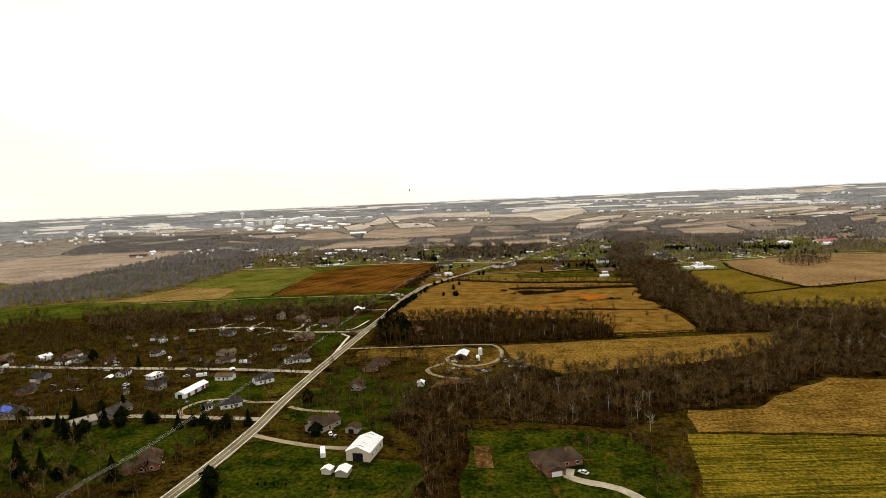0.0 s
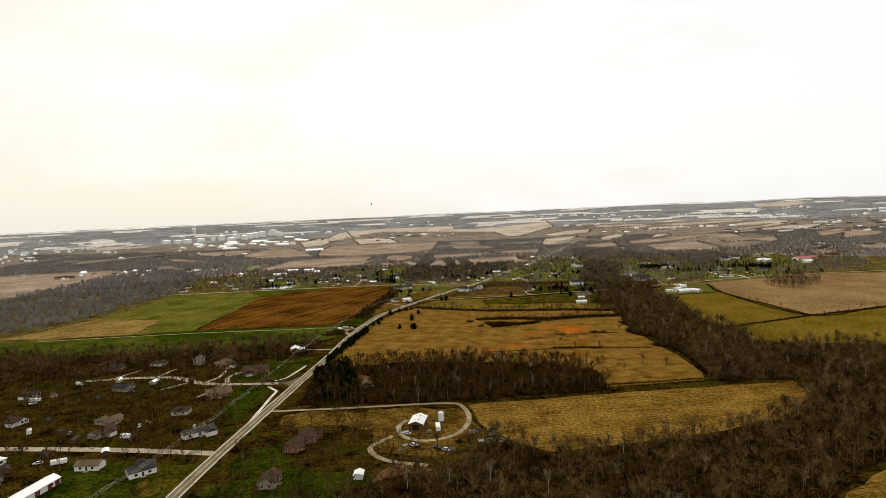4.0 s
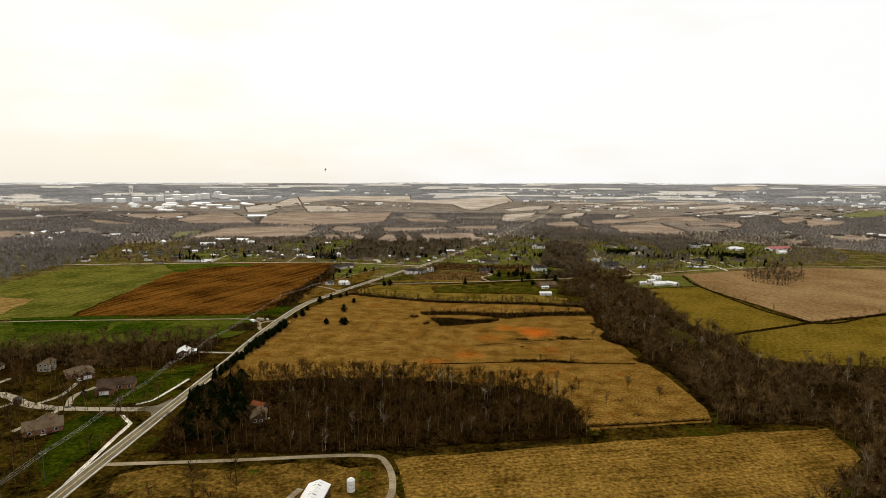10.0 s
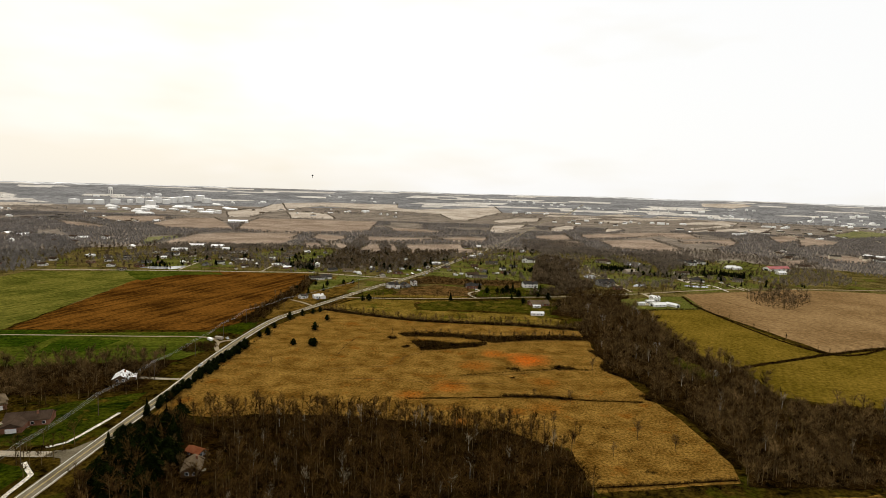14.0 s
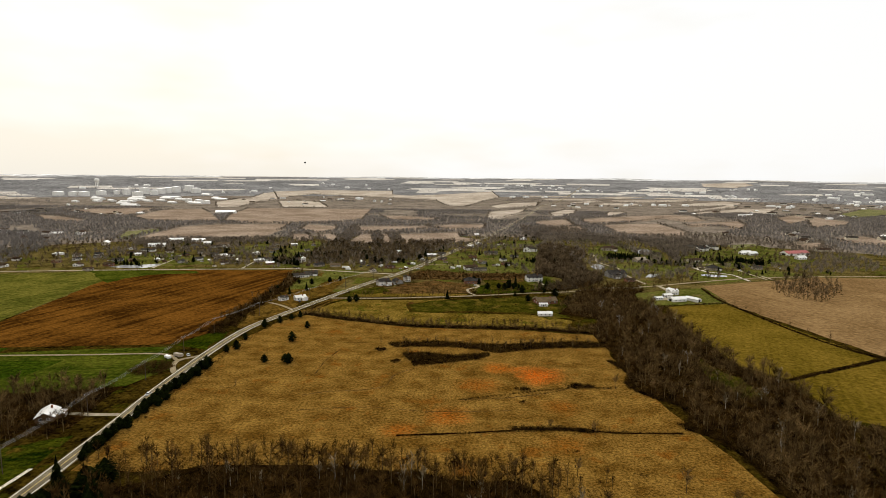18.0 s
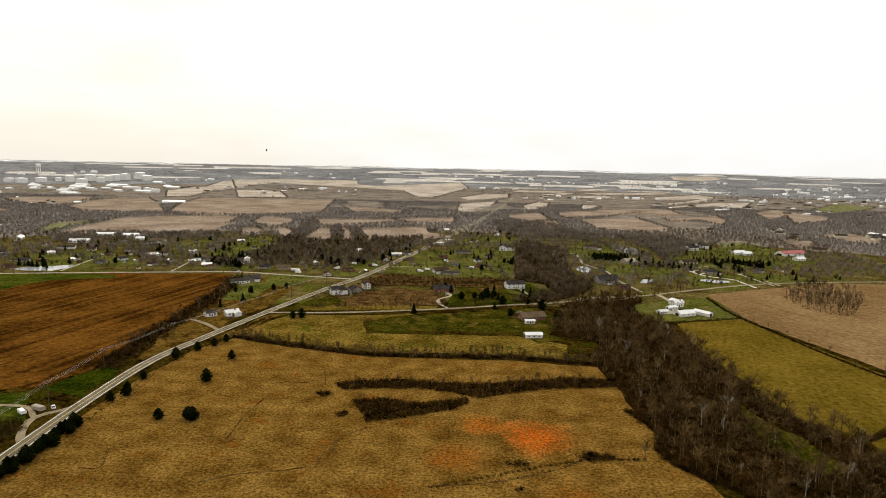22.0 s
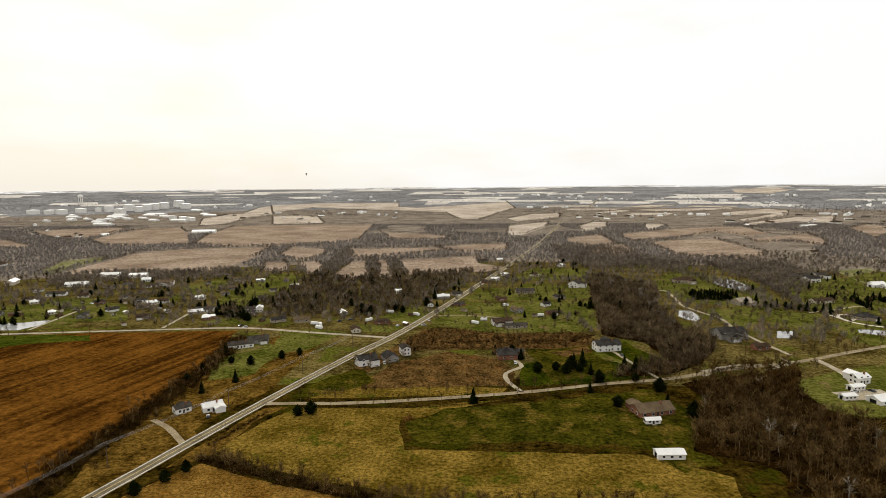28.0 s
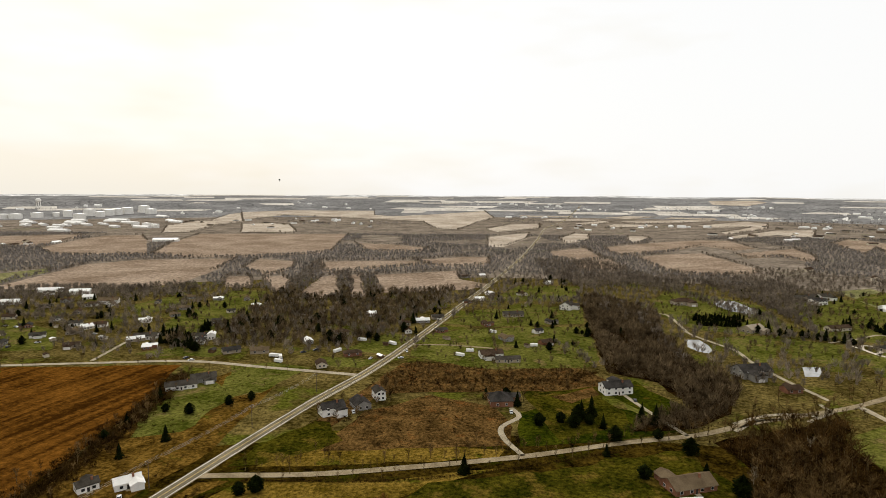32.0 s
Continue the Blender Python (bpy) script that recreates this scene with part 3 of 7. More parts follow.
field("far_field", [(-1176, 3249), (-1002, 3402), (-601, 3477), (-560, 3252), (-466, 3195), (-303, 3318), (-61, 3540), (-22, 3191), (-98, 2906), (-152, 2523), (-224, 2584), (-309, 2965), (-439, 3021), (-651, 3092), (-943, 3161), (-1002, 2980), (-1038, 2920)], "hazed_stubble", "wide harvested field far off, paled as by haze", 0.05)
field("far_field", [(-56, 2581), (31, 2846), (149, 2897), (124, 2640), (-22, 2414)], "hazed_stubble", "wide harvested field far off, paled as by haze", 0.05)
field("far_field", [(-55, 2230), (29, 2364), (73, 2413), (49, 2192), (-19, 1957), (-57, 1928)], "hazed_stubble", "wide harvested field far off, paled as by haze", 0.05)
field("far_field", [(-373, 2006), (-279, 1978), (-185, 1896), (-197, 1821), (-273, 1817), (-302, 1816)], "faint_haze_stubble", "tan-brown harvested field between hedges", 0.05)
field("far_field", [(-354, 1630), (-262, 1653), (-193, 1665), (-166, 1609), (-242, 1543), (-299, 1498), (-317, 1510)], "faint_haze_stubble", "tan-brown harvested field between hedges", 0.05)
field("far_field", [(-190, 1676), (-100, 1739), (-56, 1733), (-58, 1616), (-133, 1580), (-159, 1609)], "faint_haze_stubble", "tan-brown harvested field between hedges", 0.05)
field("far_field", [(-230, 1478), (-164, 1508), (-109, 1539), (-102, 1452), (-54, 1403), (-86, 1363), (-157, 1339), (-193, 1328)], "faint_haze_stubble", "tan-brown harvested field between hedges", 0.05)
field("far_field", [(-288, 1302), (-300, 1448), (-285, 1473), (-233, 1299), (-265, 1281)], "faint_haze_stubble", "tan-brown harvested field between hedges", 0.05)
field("far_field", [(-268, 1475), (-250, 1481), (-205, 1302), (-220, 1293)], "faint_haze_stubble", "tan-brown harvested field between hedges", 0.05)
field("far_field", [(-450, 1529), (-473, 1659), (-396, 1628), (-370, 1534), (-380, 1466), (-415, 1489)], "faint_haze_stubble", "tan-brown harvested field between hedges", 0.05)
field("far_field", [(-382, 1442), (-358, 1456), (-326, 1401), (-314, 1325), (-332, 1333)], "faint_haze_stubble", "tan-brown harvested field between hedges", 0.05)
field("far_field", [(-437, 1438), (-407, 1452), (-372, 1377), (-376, 1342), (-401, 1355)], "faint_haze_stubble", "tan-brown harvested field between hedges", 0.05)
field("far_field", [(221, 1764), (291, 1822), (379, 1857), (380, 1606), (356, 1559), (287, 1529), (248, 1526), (222, 1576), (223, 1666)], "faint_haze_stubble", "tan-brown harvested field between hedges", 0.05)
field("far_field", [(85, 1641), (166, 1734), (163, 1586), (146, 1544), (102, 1540), (81, 1558)], "faint_haze_stubble", "tan-brown harvested field between hedges", 0.05)
field("far_field", [(73, 1857), (157, 1947), (157, 1733), (104, 1683), (65, 1747)], "faint_haze_stubble", "tan-brown harvested field between hedges", 0.05)
field("far_field", [(204, 1965), (381, 2125), (502, 2199), (566, 2185), (542, 1978), (474, 1923), (441, 2031), (330, 1892), (206, 1788), (192, 1839)], "faint_haze_stubble", "tan-brown harvested field between hedges", 0.05)
field("far_field", [(131, 2193), (209, 2413), (246, 2383), (206, 2157), (134, 2065)], "hazed_stubble", "wide harvested field far off, paled as by haze", 0.05)
field("far_field", [(621, 2321), (897, 2623), (1036, 2655), (856, 2322), (796, 2411), (655, 2279), (589, 2200)], "hazed_stubble", "wide harvested field far off, paled as by haze", 0.05)
field("far_field", [(725, 2843), (968, 3005), (998, 2898), (915, 2719), (652, 2412), (679, 2513), (882, 2771), (740, 2741)], "hazed_stubble", "wide harvested field far off, paled as by haze", 0.05)
field("far_field", [(492, 3054), (659, 3063), (859, 3103), (849, 3030), (604, 2932), (483, 2979)], "hazed_stubble", "wide harvested field far off, paled as by haze", 0.05)
field("far_field", [(452, 3206), (572, 3281), (694, 3247), (555, 3134)], "hazed_stubble", "wide harvested field far off, paled as by haze", 0.05)
field("far_field", [(287, 2921), (419, 3041), (442, 2983), (309, 2854)], "hazed_stubble", "wide harvested field far off, paled as by haze", 0.05)
field("far_field", [(444, 1851), (546, 1926), (625, 1981), (583, 1815), (521, 1701), (516, 1812), (433, 1768)], "faint_haze_stubble", "tan-brown harvested field between hedges", 0.05)
field("far_field", [(342, 2319), (384, 2319), (385, 2236), (308, 2090), (295, 2123)], "hazed_stubble", "wide harvested field far off, paled as by haze", 0.05)
field("far_field", [(1251, 4163), (1494, 4119), (1487, 3953), (1298, 3772), (1177, 3902)], "hazed_stubble", "wide harvested field far off, paled as by haze", 0.05)
field("far_field", [(785, 2119), (933, 2296), (933, 2014), (837, 1864), (714, 1778), (828, 2019), (703, 1858)], "faint_haze_stubble", "tan-brown harvested field between hedges", 0.05)
field("far_field", [(1080, 2344), (1332, 2639), (1397, 2514), (1186, 2284), (1021, 2150)], "far_olive", "pale green pasture far off", 0.05)
field("far_field", [(629, 1543), (730, 1603), (715, 1493), (656, 1407), (618, 1458)], "faint_haze_stubble", "tan-brown harvested field between hedges", 0.05)
field("far_field", [(487, 1431), (571, 1464), (540, 1385), (480, 1347)], "faint_haze_stubble", "tan-brown harvested field between hedges", 0.05)
field("far_field", [(379, 1395), (436, 1421), (423, 1267), (391, 1230), (356, 1277)], "far_olive", "pale green pasture far off", 0.05)
field("winter_crop", [(-456, 658), (-360, 680), (-352, 632), (-412, 616)], "dark_green", "deep green winter crop", 0.06, 0.3)
field("winter_crop", [(-348, 652), (-304, 660), (-306, 627), (-339, 618)], "dark_green", "deep green winter crop", 0.06, 0.3)

field("yard_lawn", [(-178, 363), (-164, 380), (-148, 358), (-153, 341), (-172, 339)], "lawn", "dark green yard behind the cottage", 0.045, 2.0)
field("yard_lawn", [(-142, 318), (-146, 348), (-103, 348), (-95, 320), (-106, 315)], "deep_lawn", "deep green back yard", 0.045, 2.0)
field("yard_lawn", [(-147, 291), (-130, 317), (-105, 314), (-101, 290), (-126, 278)], "lawn", "green yard beside the old farm", 0.045, 2.0)
field("yard_lawn", [(-213, 333), (-213, 346), (-188, 350), (-183, 320), (-195, 308)], "olive_lawn", "yellow-green corner yard", 0.045, 2.0)
field("yard_lawn", [(5, 989), (30, 1013), (48, 966), (44, 938), (30, 938), (13, 978)], "lawn", "green lawn behind the white house", 0.046, 2.0)
field("yard_lawn", [(-45, 987), (5, 1000), (5, 977), (13, 940), (-30, 915)], "olive_lawn", "mixed olive lawn with spruces", 0.044, 2.0)
field("dirt_yard", [(-96, 359), (-64, 354), (-60, 342), (-70, 334), (-92, 332), (-100, 340)], "bare_soil", "bare reddish dirt behind the yard", 0.04, 2.0)
field("back_garden", [(-145, 347), (-109, 348), (-104, 318), (-135, 319)], "deep_lawn", "fenced dark green back garden", 0.045)
field("glade", [(101, 680), (124, 678), (118, 651), (121, 635), (101, 648)], "olive_field", "green glade inside the creek woods", 0.075, 2.0)
for outline in ([(-560, 1094), (-540, 1136), (-459, 1113), (-439, 1035), (-490, 1012)], [(-445, 1222), (-427, 1283), (-393, 1243), (-403, 1173)], [(-245, 1024), (-221, 1032), (-188, 1026), (-204, 971), (-224, 956)], [(-189, 1051), (-146, 1048), (-153, 1024), (-180, 1026)], [(-268, 965), (-245, 989), (-216, 970), (-222, 911), (-243, 900)], [(128, 1135), (188, 1150), (151, 1074), (126, 1055)], [(190, 1138), (225, 1118), (190, 1059), (164, 1075)], [(-330, 1045), (-300, 1075), (-260, 1062), (-270, 1040)], [(-180, 1070), (-150, 1130), (-125, 1110), (-140, 1062)]):
    field("yard_lawn", outline, "winter_green", "green yard grass among houses", 0.042, 2.0)
field("verge", [(-252, 700), (-226, 690), (-230, 740), (-244, 735)], "deep_lawn", "green verge below the ploughed field", 0.05, 1.5)
field("verge", [(-232, 752), (-242, 800), (-246, 850), (-236, 866), (-214, 850), (-204, 815), (-214, 780), (-226, 748)], "brown_pasture", "brown grass verge between hedge and road", 0.05, 2.0)
field("verge", [(-204, 792), (-190, 802), (-184, 850), (-176, 864), (-188, 862), (-196, 830)], "brown_pasture", "brown grass verge beside the road", 0.05, 1.0)
field("verge", [(-160, 922), (-150, 955), (-134, 1010), (-126, 1040), (-112, 1040), (-124, 1000), (-138, 950), (-148, 920)], "rust_scrub", "rusty brown verge beside the road", 0.05, 1.0)
field("corner_lawn", [(-183, 876), (-172, 906), (-158, 930), (-150, 928), (-138, 908), (-148, 894), (-168, 878)], "olive_lawn", "green lawn at the road corner", 0.065, 1.5)
field("estate_lawn", [(220, 1132), (248, 1222), (279, 1286), (325, 1308), (336, 1216), (293, 1162), (282, 1165)], "winter_green", "wide green estate lawn", 0.05, 2.0)
field("estate_lawn", [(367, 1341), (437, 1396), (441, 1320), (411, 1194), (373, 1171), (365, 1233)], "winter_green", "green pasture behind the estate", 0.05, 2.0)
field("estate_lawn", [(256, 1062), (261, 1024), (211, 1001), (207, 1022), (225, 1039)], "winter_green", "green lawn inside the drive", 0.05, 2.0)
field("side_field", [(497, 1416), (561, 1430), (513, 1355), (484, 1354)], "faint_haze_stubble", "pale tan field beyond the arena", 0.05, 1.0)
field("grass_strip", [(-526, 986), (-497, 992), (-434, 996), (-396, 998), (-383, 983), (-408, 975), (-428, 970), (-438, 960), (-448, 936), (-452, 908)], "strip_green", "green grass strip along the lane", 0.06, 2.0)
field("garden_plot", [(-57, 259), (-48, 260), (-44, 239), (-52, 237)], "rust_scrub", "rust-brown overgrown garden plot", 0.06, 1.0)
# ---- roads ----
MAIN = [(-165, -260), (-168, 60), (-170, 195), (-174, 257), (-181, 300), (-190, 370), (-198, 450), (-202, 490), (-209, 566), (-216, 622), (-221, 690), (-221, 748), (-211, 795), (-193, 866), (-168, 955), (-139, 1045), (-96, 1235), (-40, 1500), (13, 1780), (80, 2200), (154, 2694), (250, 3000), (361, 3452), (470, 3900)]


def road(name, points, width, material, label, lift=0.20, lines=False, shoulder=False):
    r = ribbon(name, points, width, material, lift, step=10 if width > 5 else 4, wobble=0.0 if lines else 0.12)
    tagged(r, label, "road", kind="structure")
    if shoulder:
        s = ribbon("road_shoulder", points, width + 1.0, "gravel", lift - 0.03, step=6, wobble=0.12)
        tagged(s, "gravel shoulder along the road", "road shoulder", kind="structure")
    if lines:
        for side in (width / 2 - 0.35, 0.35 - width / 2):
            ribbon("edge_line", points, 0.35, "road_paint", lift + 0.03, r, 8, side)
        for side in (0.16, -0.16):
            ribbon("centre_line", points, 0.16, "yellow_paint", lift + 0.03, r, 8, side)
    return r


road("main_road", MAIN, 6.4, "asphalt", "straight two-lane country road with pale worn asphalt", 0.24, True, True)
far_shoulder = ribbon("road_shoulder", [q for q in MAIN if q[1] >= 955], 8.2, "concrete", 0.20, step=10)
tagged(far_shoulder, "pale worn shoulder along the road", "road shoulder", kind="structure")
road("gravel_road", [(-193, 866), (-177, 868), (-141, 872), (-95, 883), (-47, 897), (-2, 914), (42, 928), (81, 948), (140, 972), (190, 1000), (270, 1040), (359, 1065), (480, 1085), (620, 1110)], 4.4, "gravel", "pale narrow side road along the yards")
road("lane", [(-149, 1009), (-175, 1014), (-218, 1021), (-279, 1031), (-345, 1021), (-480, 994), (-654, 954), (-900, 900)], 4.8, "concrete", "pale lane along the ploughed field")
road("side_street", [(-202, 490), (-212, 483), (-262, 478), (-285, 483), (-307, 493), (-345, 490), (-380, 480)], 5.5, "concrete", "pale residential street")
flare = mesh_object("junction", [(-203.5, 474, 0.225), (-208, 479.5, 0.225), (-216, 480.5, 0.225), (-216, 486, 0.225), (-210, 488, 0.225), (-207, 498, 0.225), (-202, 498, 0.225), (-200, 474, 0.225)], [tuple(range(7, -1, -1))], "asphalt")
tagged(flare, "flared asphalt road junction", "road", kind="structure")
road("side_street", [(-189, 362), (-259, 361), (-352, 354), (-470, 345), (-600, 330)], 5.5, "concrete", "pale residential street between the yards")
road("side_street", [(-177, 276), (-207, 274), (-253, 270), (-300, 262), (-360, 250)], 5.0, "concrete", "pale residential street")
road("driveway", [(-174, 256), (-150, 250), (-125, 247), (-104, 250)], 3.6, "gravel", "gravel driveway to the white barn")
road("driveway", [(-196, 424), (-185, 426), (-144, 434), (-87, 446), (-74, 440), (-67, 418), (-71, 397), (-85, 387), (-98, 391), (-105, 404), (-103, 416)], 2.9, "gravel", "gravel driveway looping round the metal barn")
road("driveway", [(-105, 392), (-112, 375), (-100, 362), (-78, 358)], 3.0, "gravel", "muddy track behind the yard")
road("driveway", [(-183, 303), (-200, 300), (-215, 303), (-232, 298), (-236, 282), (-228, 274)], 3.0, "gravel", "looping gravel driveway")
road("driveway", [(-173, 296), (-160, 292), (-140, 292)], 3.0, "gravel", "gravel farm driveway")
road("driveway", [(-12, 243), (-12, 236), (-3, 232), (8, 229), (20, 216), (40, 180)], 4.6, "concrete", "wide concrete driveway")
road("driveway", [(-210, 585), (-228, 583), (-240, 583)], 3.2, "concrete", "pale driveway to the white-roofed house")
road("driveway", [(-216, 640), (-226, 652), (-232, 668), (-222, 680)], 3.4, "gravel", "gravel field entrance")
road("farm_track", [(-232, 668), (-250, 680), (-300, 672), (-412, 653), (-560, 615)], 2.6, "gravel", "pale farm track between the fields", 0.18)
road("driveway", [(-255, 479), (-264, 495), (-262, 510)], 3.2, "concrete", "curved concrete driveway")
road("driveway", [(-359, 486), (-353, 512)], 2.8, "concrete", "straight concrete driveway")
road("driveway", [(-325, 492), (-324, 517)], 2.8, "concrete", "straight concrete driveway")
road("driveway", [(-298, 463), (-288, 482)], 2.8, "concrete", "straight concrete driveway")
road("driveway", [(-259, 449), (-257, 476)], 2.8, "concrete", "straight concrete driveway")
road("driveway", [(-276, 481), (-272, 495), (-278, 515)], 2.8, "concrete", "concrete driveway")
road("driveway", [(-206, 812), (-225, 830), (-240, 840)], 3.2, "gravel", "gravel driveway to the white houses")
road("driveway", [(-49, 897), (-57, 915), (-58, 930), (-48, 945), (-52, 958)], 3.0, "concrete", "curved pale driveway up to the house")
road("driveway", [(36, 926), (28, 950), (18, 985)], 2.6, "concrete", "straight driveway to the white house")
road("driveway", [(150, 975), (152, 950), (148, 930), (140, 912)], 4.5, "concrete", "farmyard entrance drive")
road("farmyard", [(128, 905), (140, 908), (158, 912)], 13.0, "concrete", "pale concrete farmyard", 0.18)
road("driveway", [(100, 1226), (117, 1230), (116, 1185), (113, 1150), (122, 1118), (130, 1094), (128, 1060), (132, 1020), (138, 985)], 3.2, "concrete", "long pale driveway between the lawns")
road("driveway", [(-128, 1090), (-95, 1092), (-60, 1085)], 3.0, "gravel", "pale driveway across the paddock")
road("driveway", [(66, 944), (88, 957), (107, 961), (118, 958)], 2.8, "concrete", "pale farm track in the woods")
field("bare_patch", [(-26, 978), (0, 997), (3, 983), (-16, 968)], "rust_scrub", "brown bare patch on the lawn", 0.06, 2.0)
road("driveway", [(231, 1117), (233, 1108), (235, 1091), (242, 1080), (256, 1070), (262, 1062), (264, 1043), (265, 1022)], 3.4, "pale_concrete", "pale curving estate driveway")
road("driveway", [(233, 1108), (241, 1120), (248, 1118), (246, 1105), (236, 1094)], 3.0, "pale_concrete", "pale driveway loop before the estate house")
road("driveway", [(218, 1126), (247, 1140), (279, 1158), (281, 1141)], 2.4, "concrete", "pale lane across the estate")
road("driveway", [(283, 1104), (286, 1073), (288, 1051), (290, 1035)], 2.8, "concrete", "pale fenced lane")
road("driveway", [(294, 1063), (296, 1051), (297, 1037)], 2.8, "concrete", "pale fenced lane")
road("driveway", [(63, 934), (80, 949), (96, 953)], 2.6, "concrete", "pale track in the woods")
road("driveway", [(108, 950), (120, 959), (128, 965), (129, 978)], 2.6, "concrete", "pale track in the woods")
road("driveway", [(-461, 1010), (-468, 1049), (-477, 1097)], 3.0, "concrete", "straight pale drive from the lane")
road("driveway", [(-350, 1026), (-355, 1061), (-358, 1085)], 3.0, "concrete", "straight pale drive from the lane")
road("footpath", [(-197, 408), (-201, 427), (-206, 450), (-209, 465), (-213, 468), (-220, 474)], 2.0, "pale_concrete", "pale concrete path beside the road", 0.19)
road("footpath", [(-222, 488), (-217, 494), (-216, 512), (-216, 530)], 1.8, "pale_concrete", "pale concrete path beside the road", 0.19)

# ---- trees ----
def bare_tree(seed, tall, twigs=240, spread=0.32, limbs=9):
    """A bare tree as arrays: a tapered trunk, limbs and fine twigs. Returns points, triangles and their material index."""
    rnd = random.Random(seed)
    V, F, M = [], [], []

    def stick(a, b, ra, rb, sides, mi):
        d = (b - a).normalized()
        u = d.orthogonal().normalized()
        w = d.cross(u)
        base = len(V)
        for c, r in ((a, ra), (b, rb)):
            for i in range(sides):
                t = 2 * math.pi * i / sides
                V.append(c + u * (r * math.cos(t)) + w * (r * math.sin(t)))
        for i in range(sides):
            j = (i + 1) % sides
            F.append((base + i, base + j, base + sides + j))
            F.append((base + i, base + sides + j, base + sides + i))
            M.extend((mi, mi))

    top = Vector((rnd.uniform(-0.4, 0.4), rnd.uniform(-0.4, 0.4), tall * 0.78))
    mid = Vector((top.x * 0.3, top.y * 0.3, tall * 0.4))
    r0 = tall * 0.016
    stick(Vector((0, 0, -0.3)), mid, r0, r0 * 0.7, 5, 0)
    u, w = Vector((1, 0, 0)), Vector((0, 1, 0))
    for i in range(5):
        t = 2 * math.pi * i / 5
        V.append(top + u * (r0 * 0.2 * math.cos(t)) + w * (r0 * 0.2 * math.sin(t)))
    for i in range(5):
        j = (i + 1) % 5
        F += [(5 + i, 5 + j, 10 + j), (5 + i, 10 + j, 10 + i)]
        M += [0, 0]
    ends = [(mid, top)]
    for i in range(limbs):
        z = tall * rnd.uniform(0.25, 0.68)
        a = Vector((0, 0, z)).lerp(Vector((top.x, top.y, z)), 0.4)
        t = rnd.uniform(0, 2 * math.pi)
        reach = tall * spread * rnd.uniform(0.55, 1.0) * (1.1 - 0.5 * z / tall)
        b = a + Vector((math.cos(t) * reach, math.sin(t) * reach, tall * rnd.uniform(0.16, 0.34)))
        stick(a, b, r0 * 0.4, r0 * 0.12, 3, 1)
        ends.append((a, b))
    for i in range(twigs):
        a, b = rnd.choice(ends)
        q = a.lerp(b, rnd.uniform(0.3, 1.0))
        d = (b - a).normalized() + Vector((rnd.gauss(0, 0.8), rnd.gauss(0, 0.8), rnd.gauss(0.3, 0.45)))
        e = q + d.normalized() * tall * rnd.uniform(0.08, 0.20)
        s = d.cross(Vector((rnd.gauss(0, 1), rnd.gauss(0, 1), rnd.gauss(0, 1)))).normalized() * tall * rnd.uniform(0.0035, 0.009)
        base = len(V)
        V.extend((q - s, q + s, e))
        F.append((base, base + 1, base + 2))
        M.append(1)
    return np.array([tuple(v) for v in V], np.float32), np.array(F, np.int32), np.array(M, np.int32)


def bush(seed, size, blades=40, thin=1.0):
    """A low leafless shrub: many thin stems from one root."""
    rnd = random.Random(seed)
    V, F = [], []
    for i in range(blades):
        t, up = rnd.uniform(0, 2 * math.pi), rnd.uniform(0.1, 1.0)
        d = Vector((math.cos(t) * (1.15 - 0.8 * up), math.sin(t) * (1.15 - 0.8 * up), up))
        q = d * size * rnd.uniform(0.05, 0.65)
        e = q + (d + Vector((rnd.gauss(0, 0.5), rnd.gauss(0, 0.5), rnd.gauss(0.2, 0.4)))).normalized() * size * rnd.uniform(0.25, 0.55)
        s = Vector((rnd.gauss(0, 1), rnd.gauss(0, 1), rnd.gauss(0, 0.5))).normalized() * size * thin * rnd.uniform(0.03, 0.075)
        base = len(V)
        V.extend((q - s, q + s, e))
        F.append((base, base + 1, base + 2))
    return np.array([tuple(v) for v in V], np.float32), np.array(F, np.int32), np.zeros(len(F), np.int32)


def far_tree(seed, tall, blades=34, wide=1.0):
    """A bare tree far off: a trunk and a ragged crown of twig blades."""
    rnd = random.Random(seed)
    V, F, M = [], [], []
    V += [(-0.2, 0, 0), (0.2, 0, 0), (0, 0, tall * 0.7)]
    F.append((0, 1, 2))
    M.append(0)
    for i in range(blades):
        t, r, z = rnd.uniform(0, 2 * math.pi), rnd.uniform(0, 0.16) * tall, rnd.uniform(0.12, 0.6) * tall
        q = Vector((math.cos(t) * r, math.sin(t) * r, z))
        e = q + Vector((math.cos(t) * rnd.uniform(0.05, 0.24), math.sin(t) * rnd.uniform(0.05, 0.24), rnd.uniform(0.16, 0.38))) * tall
        s = Vector((rnd.gauss(0, 1), rnd.gauss(0, 1), rnd.gauss(0, 0.4))).normalized() * tall * wide * rnd.uniform(0.025, 0.055)
        base = len(V)
        V.extend((tuple(q - s), tuple(q + s), tuple(e)))
        F.append((base, base + 1, base + 2))
        M.append(1)
    return np.array(V, np.float32), np.array(F, np.int32), np.array(M, np.int32)


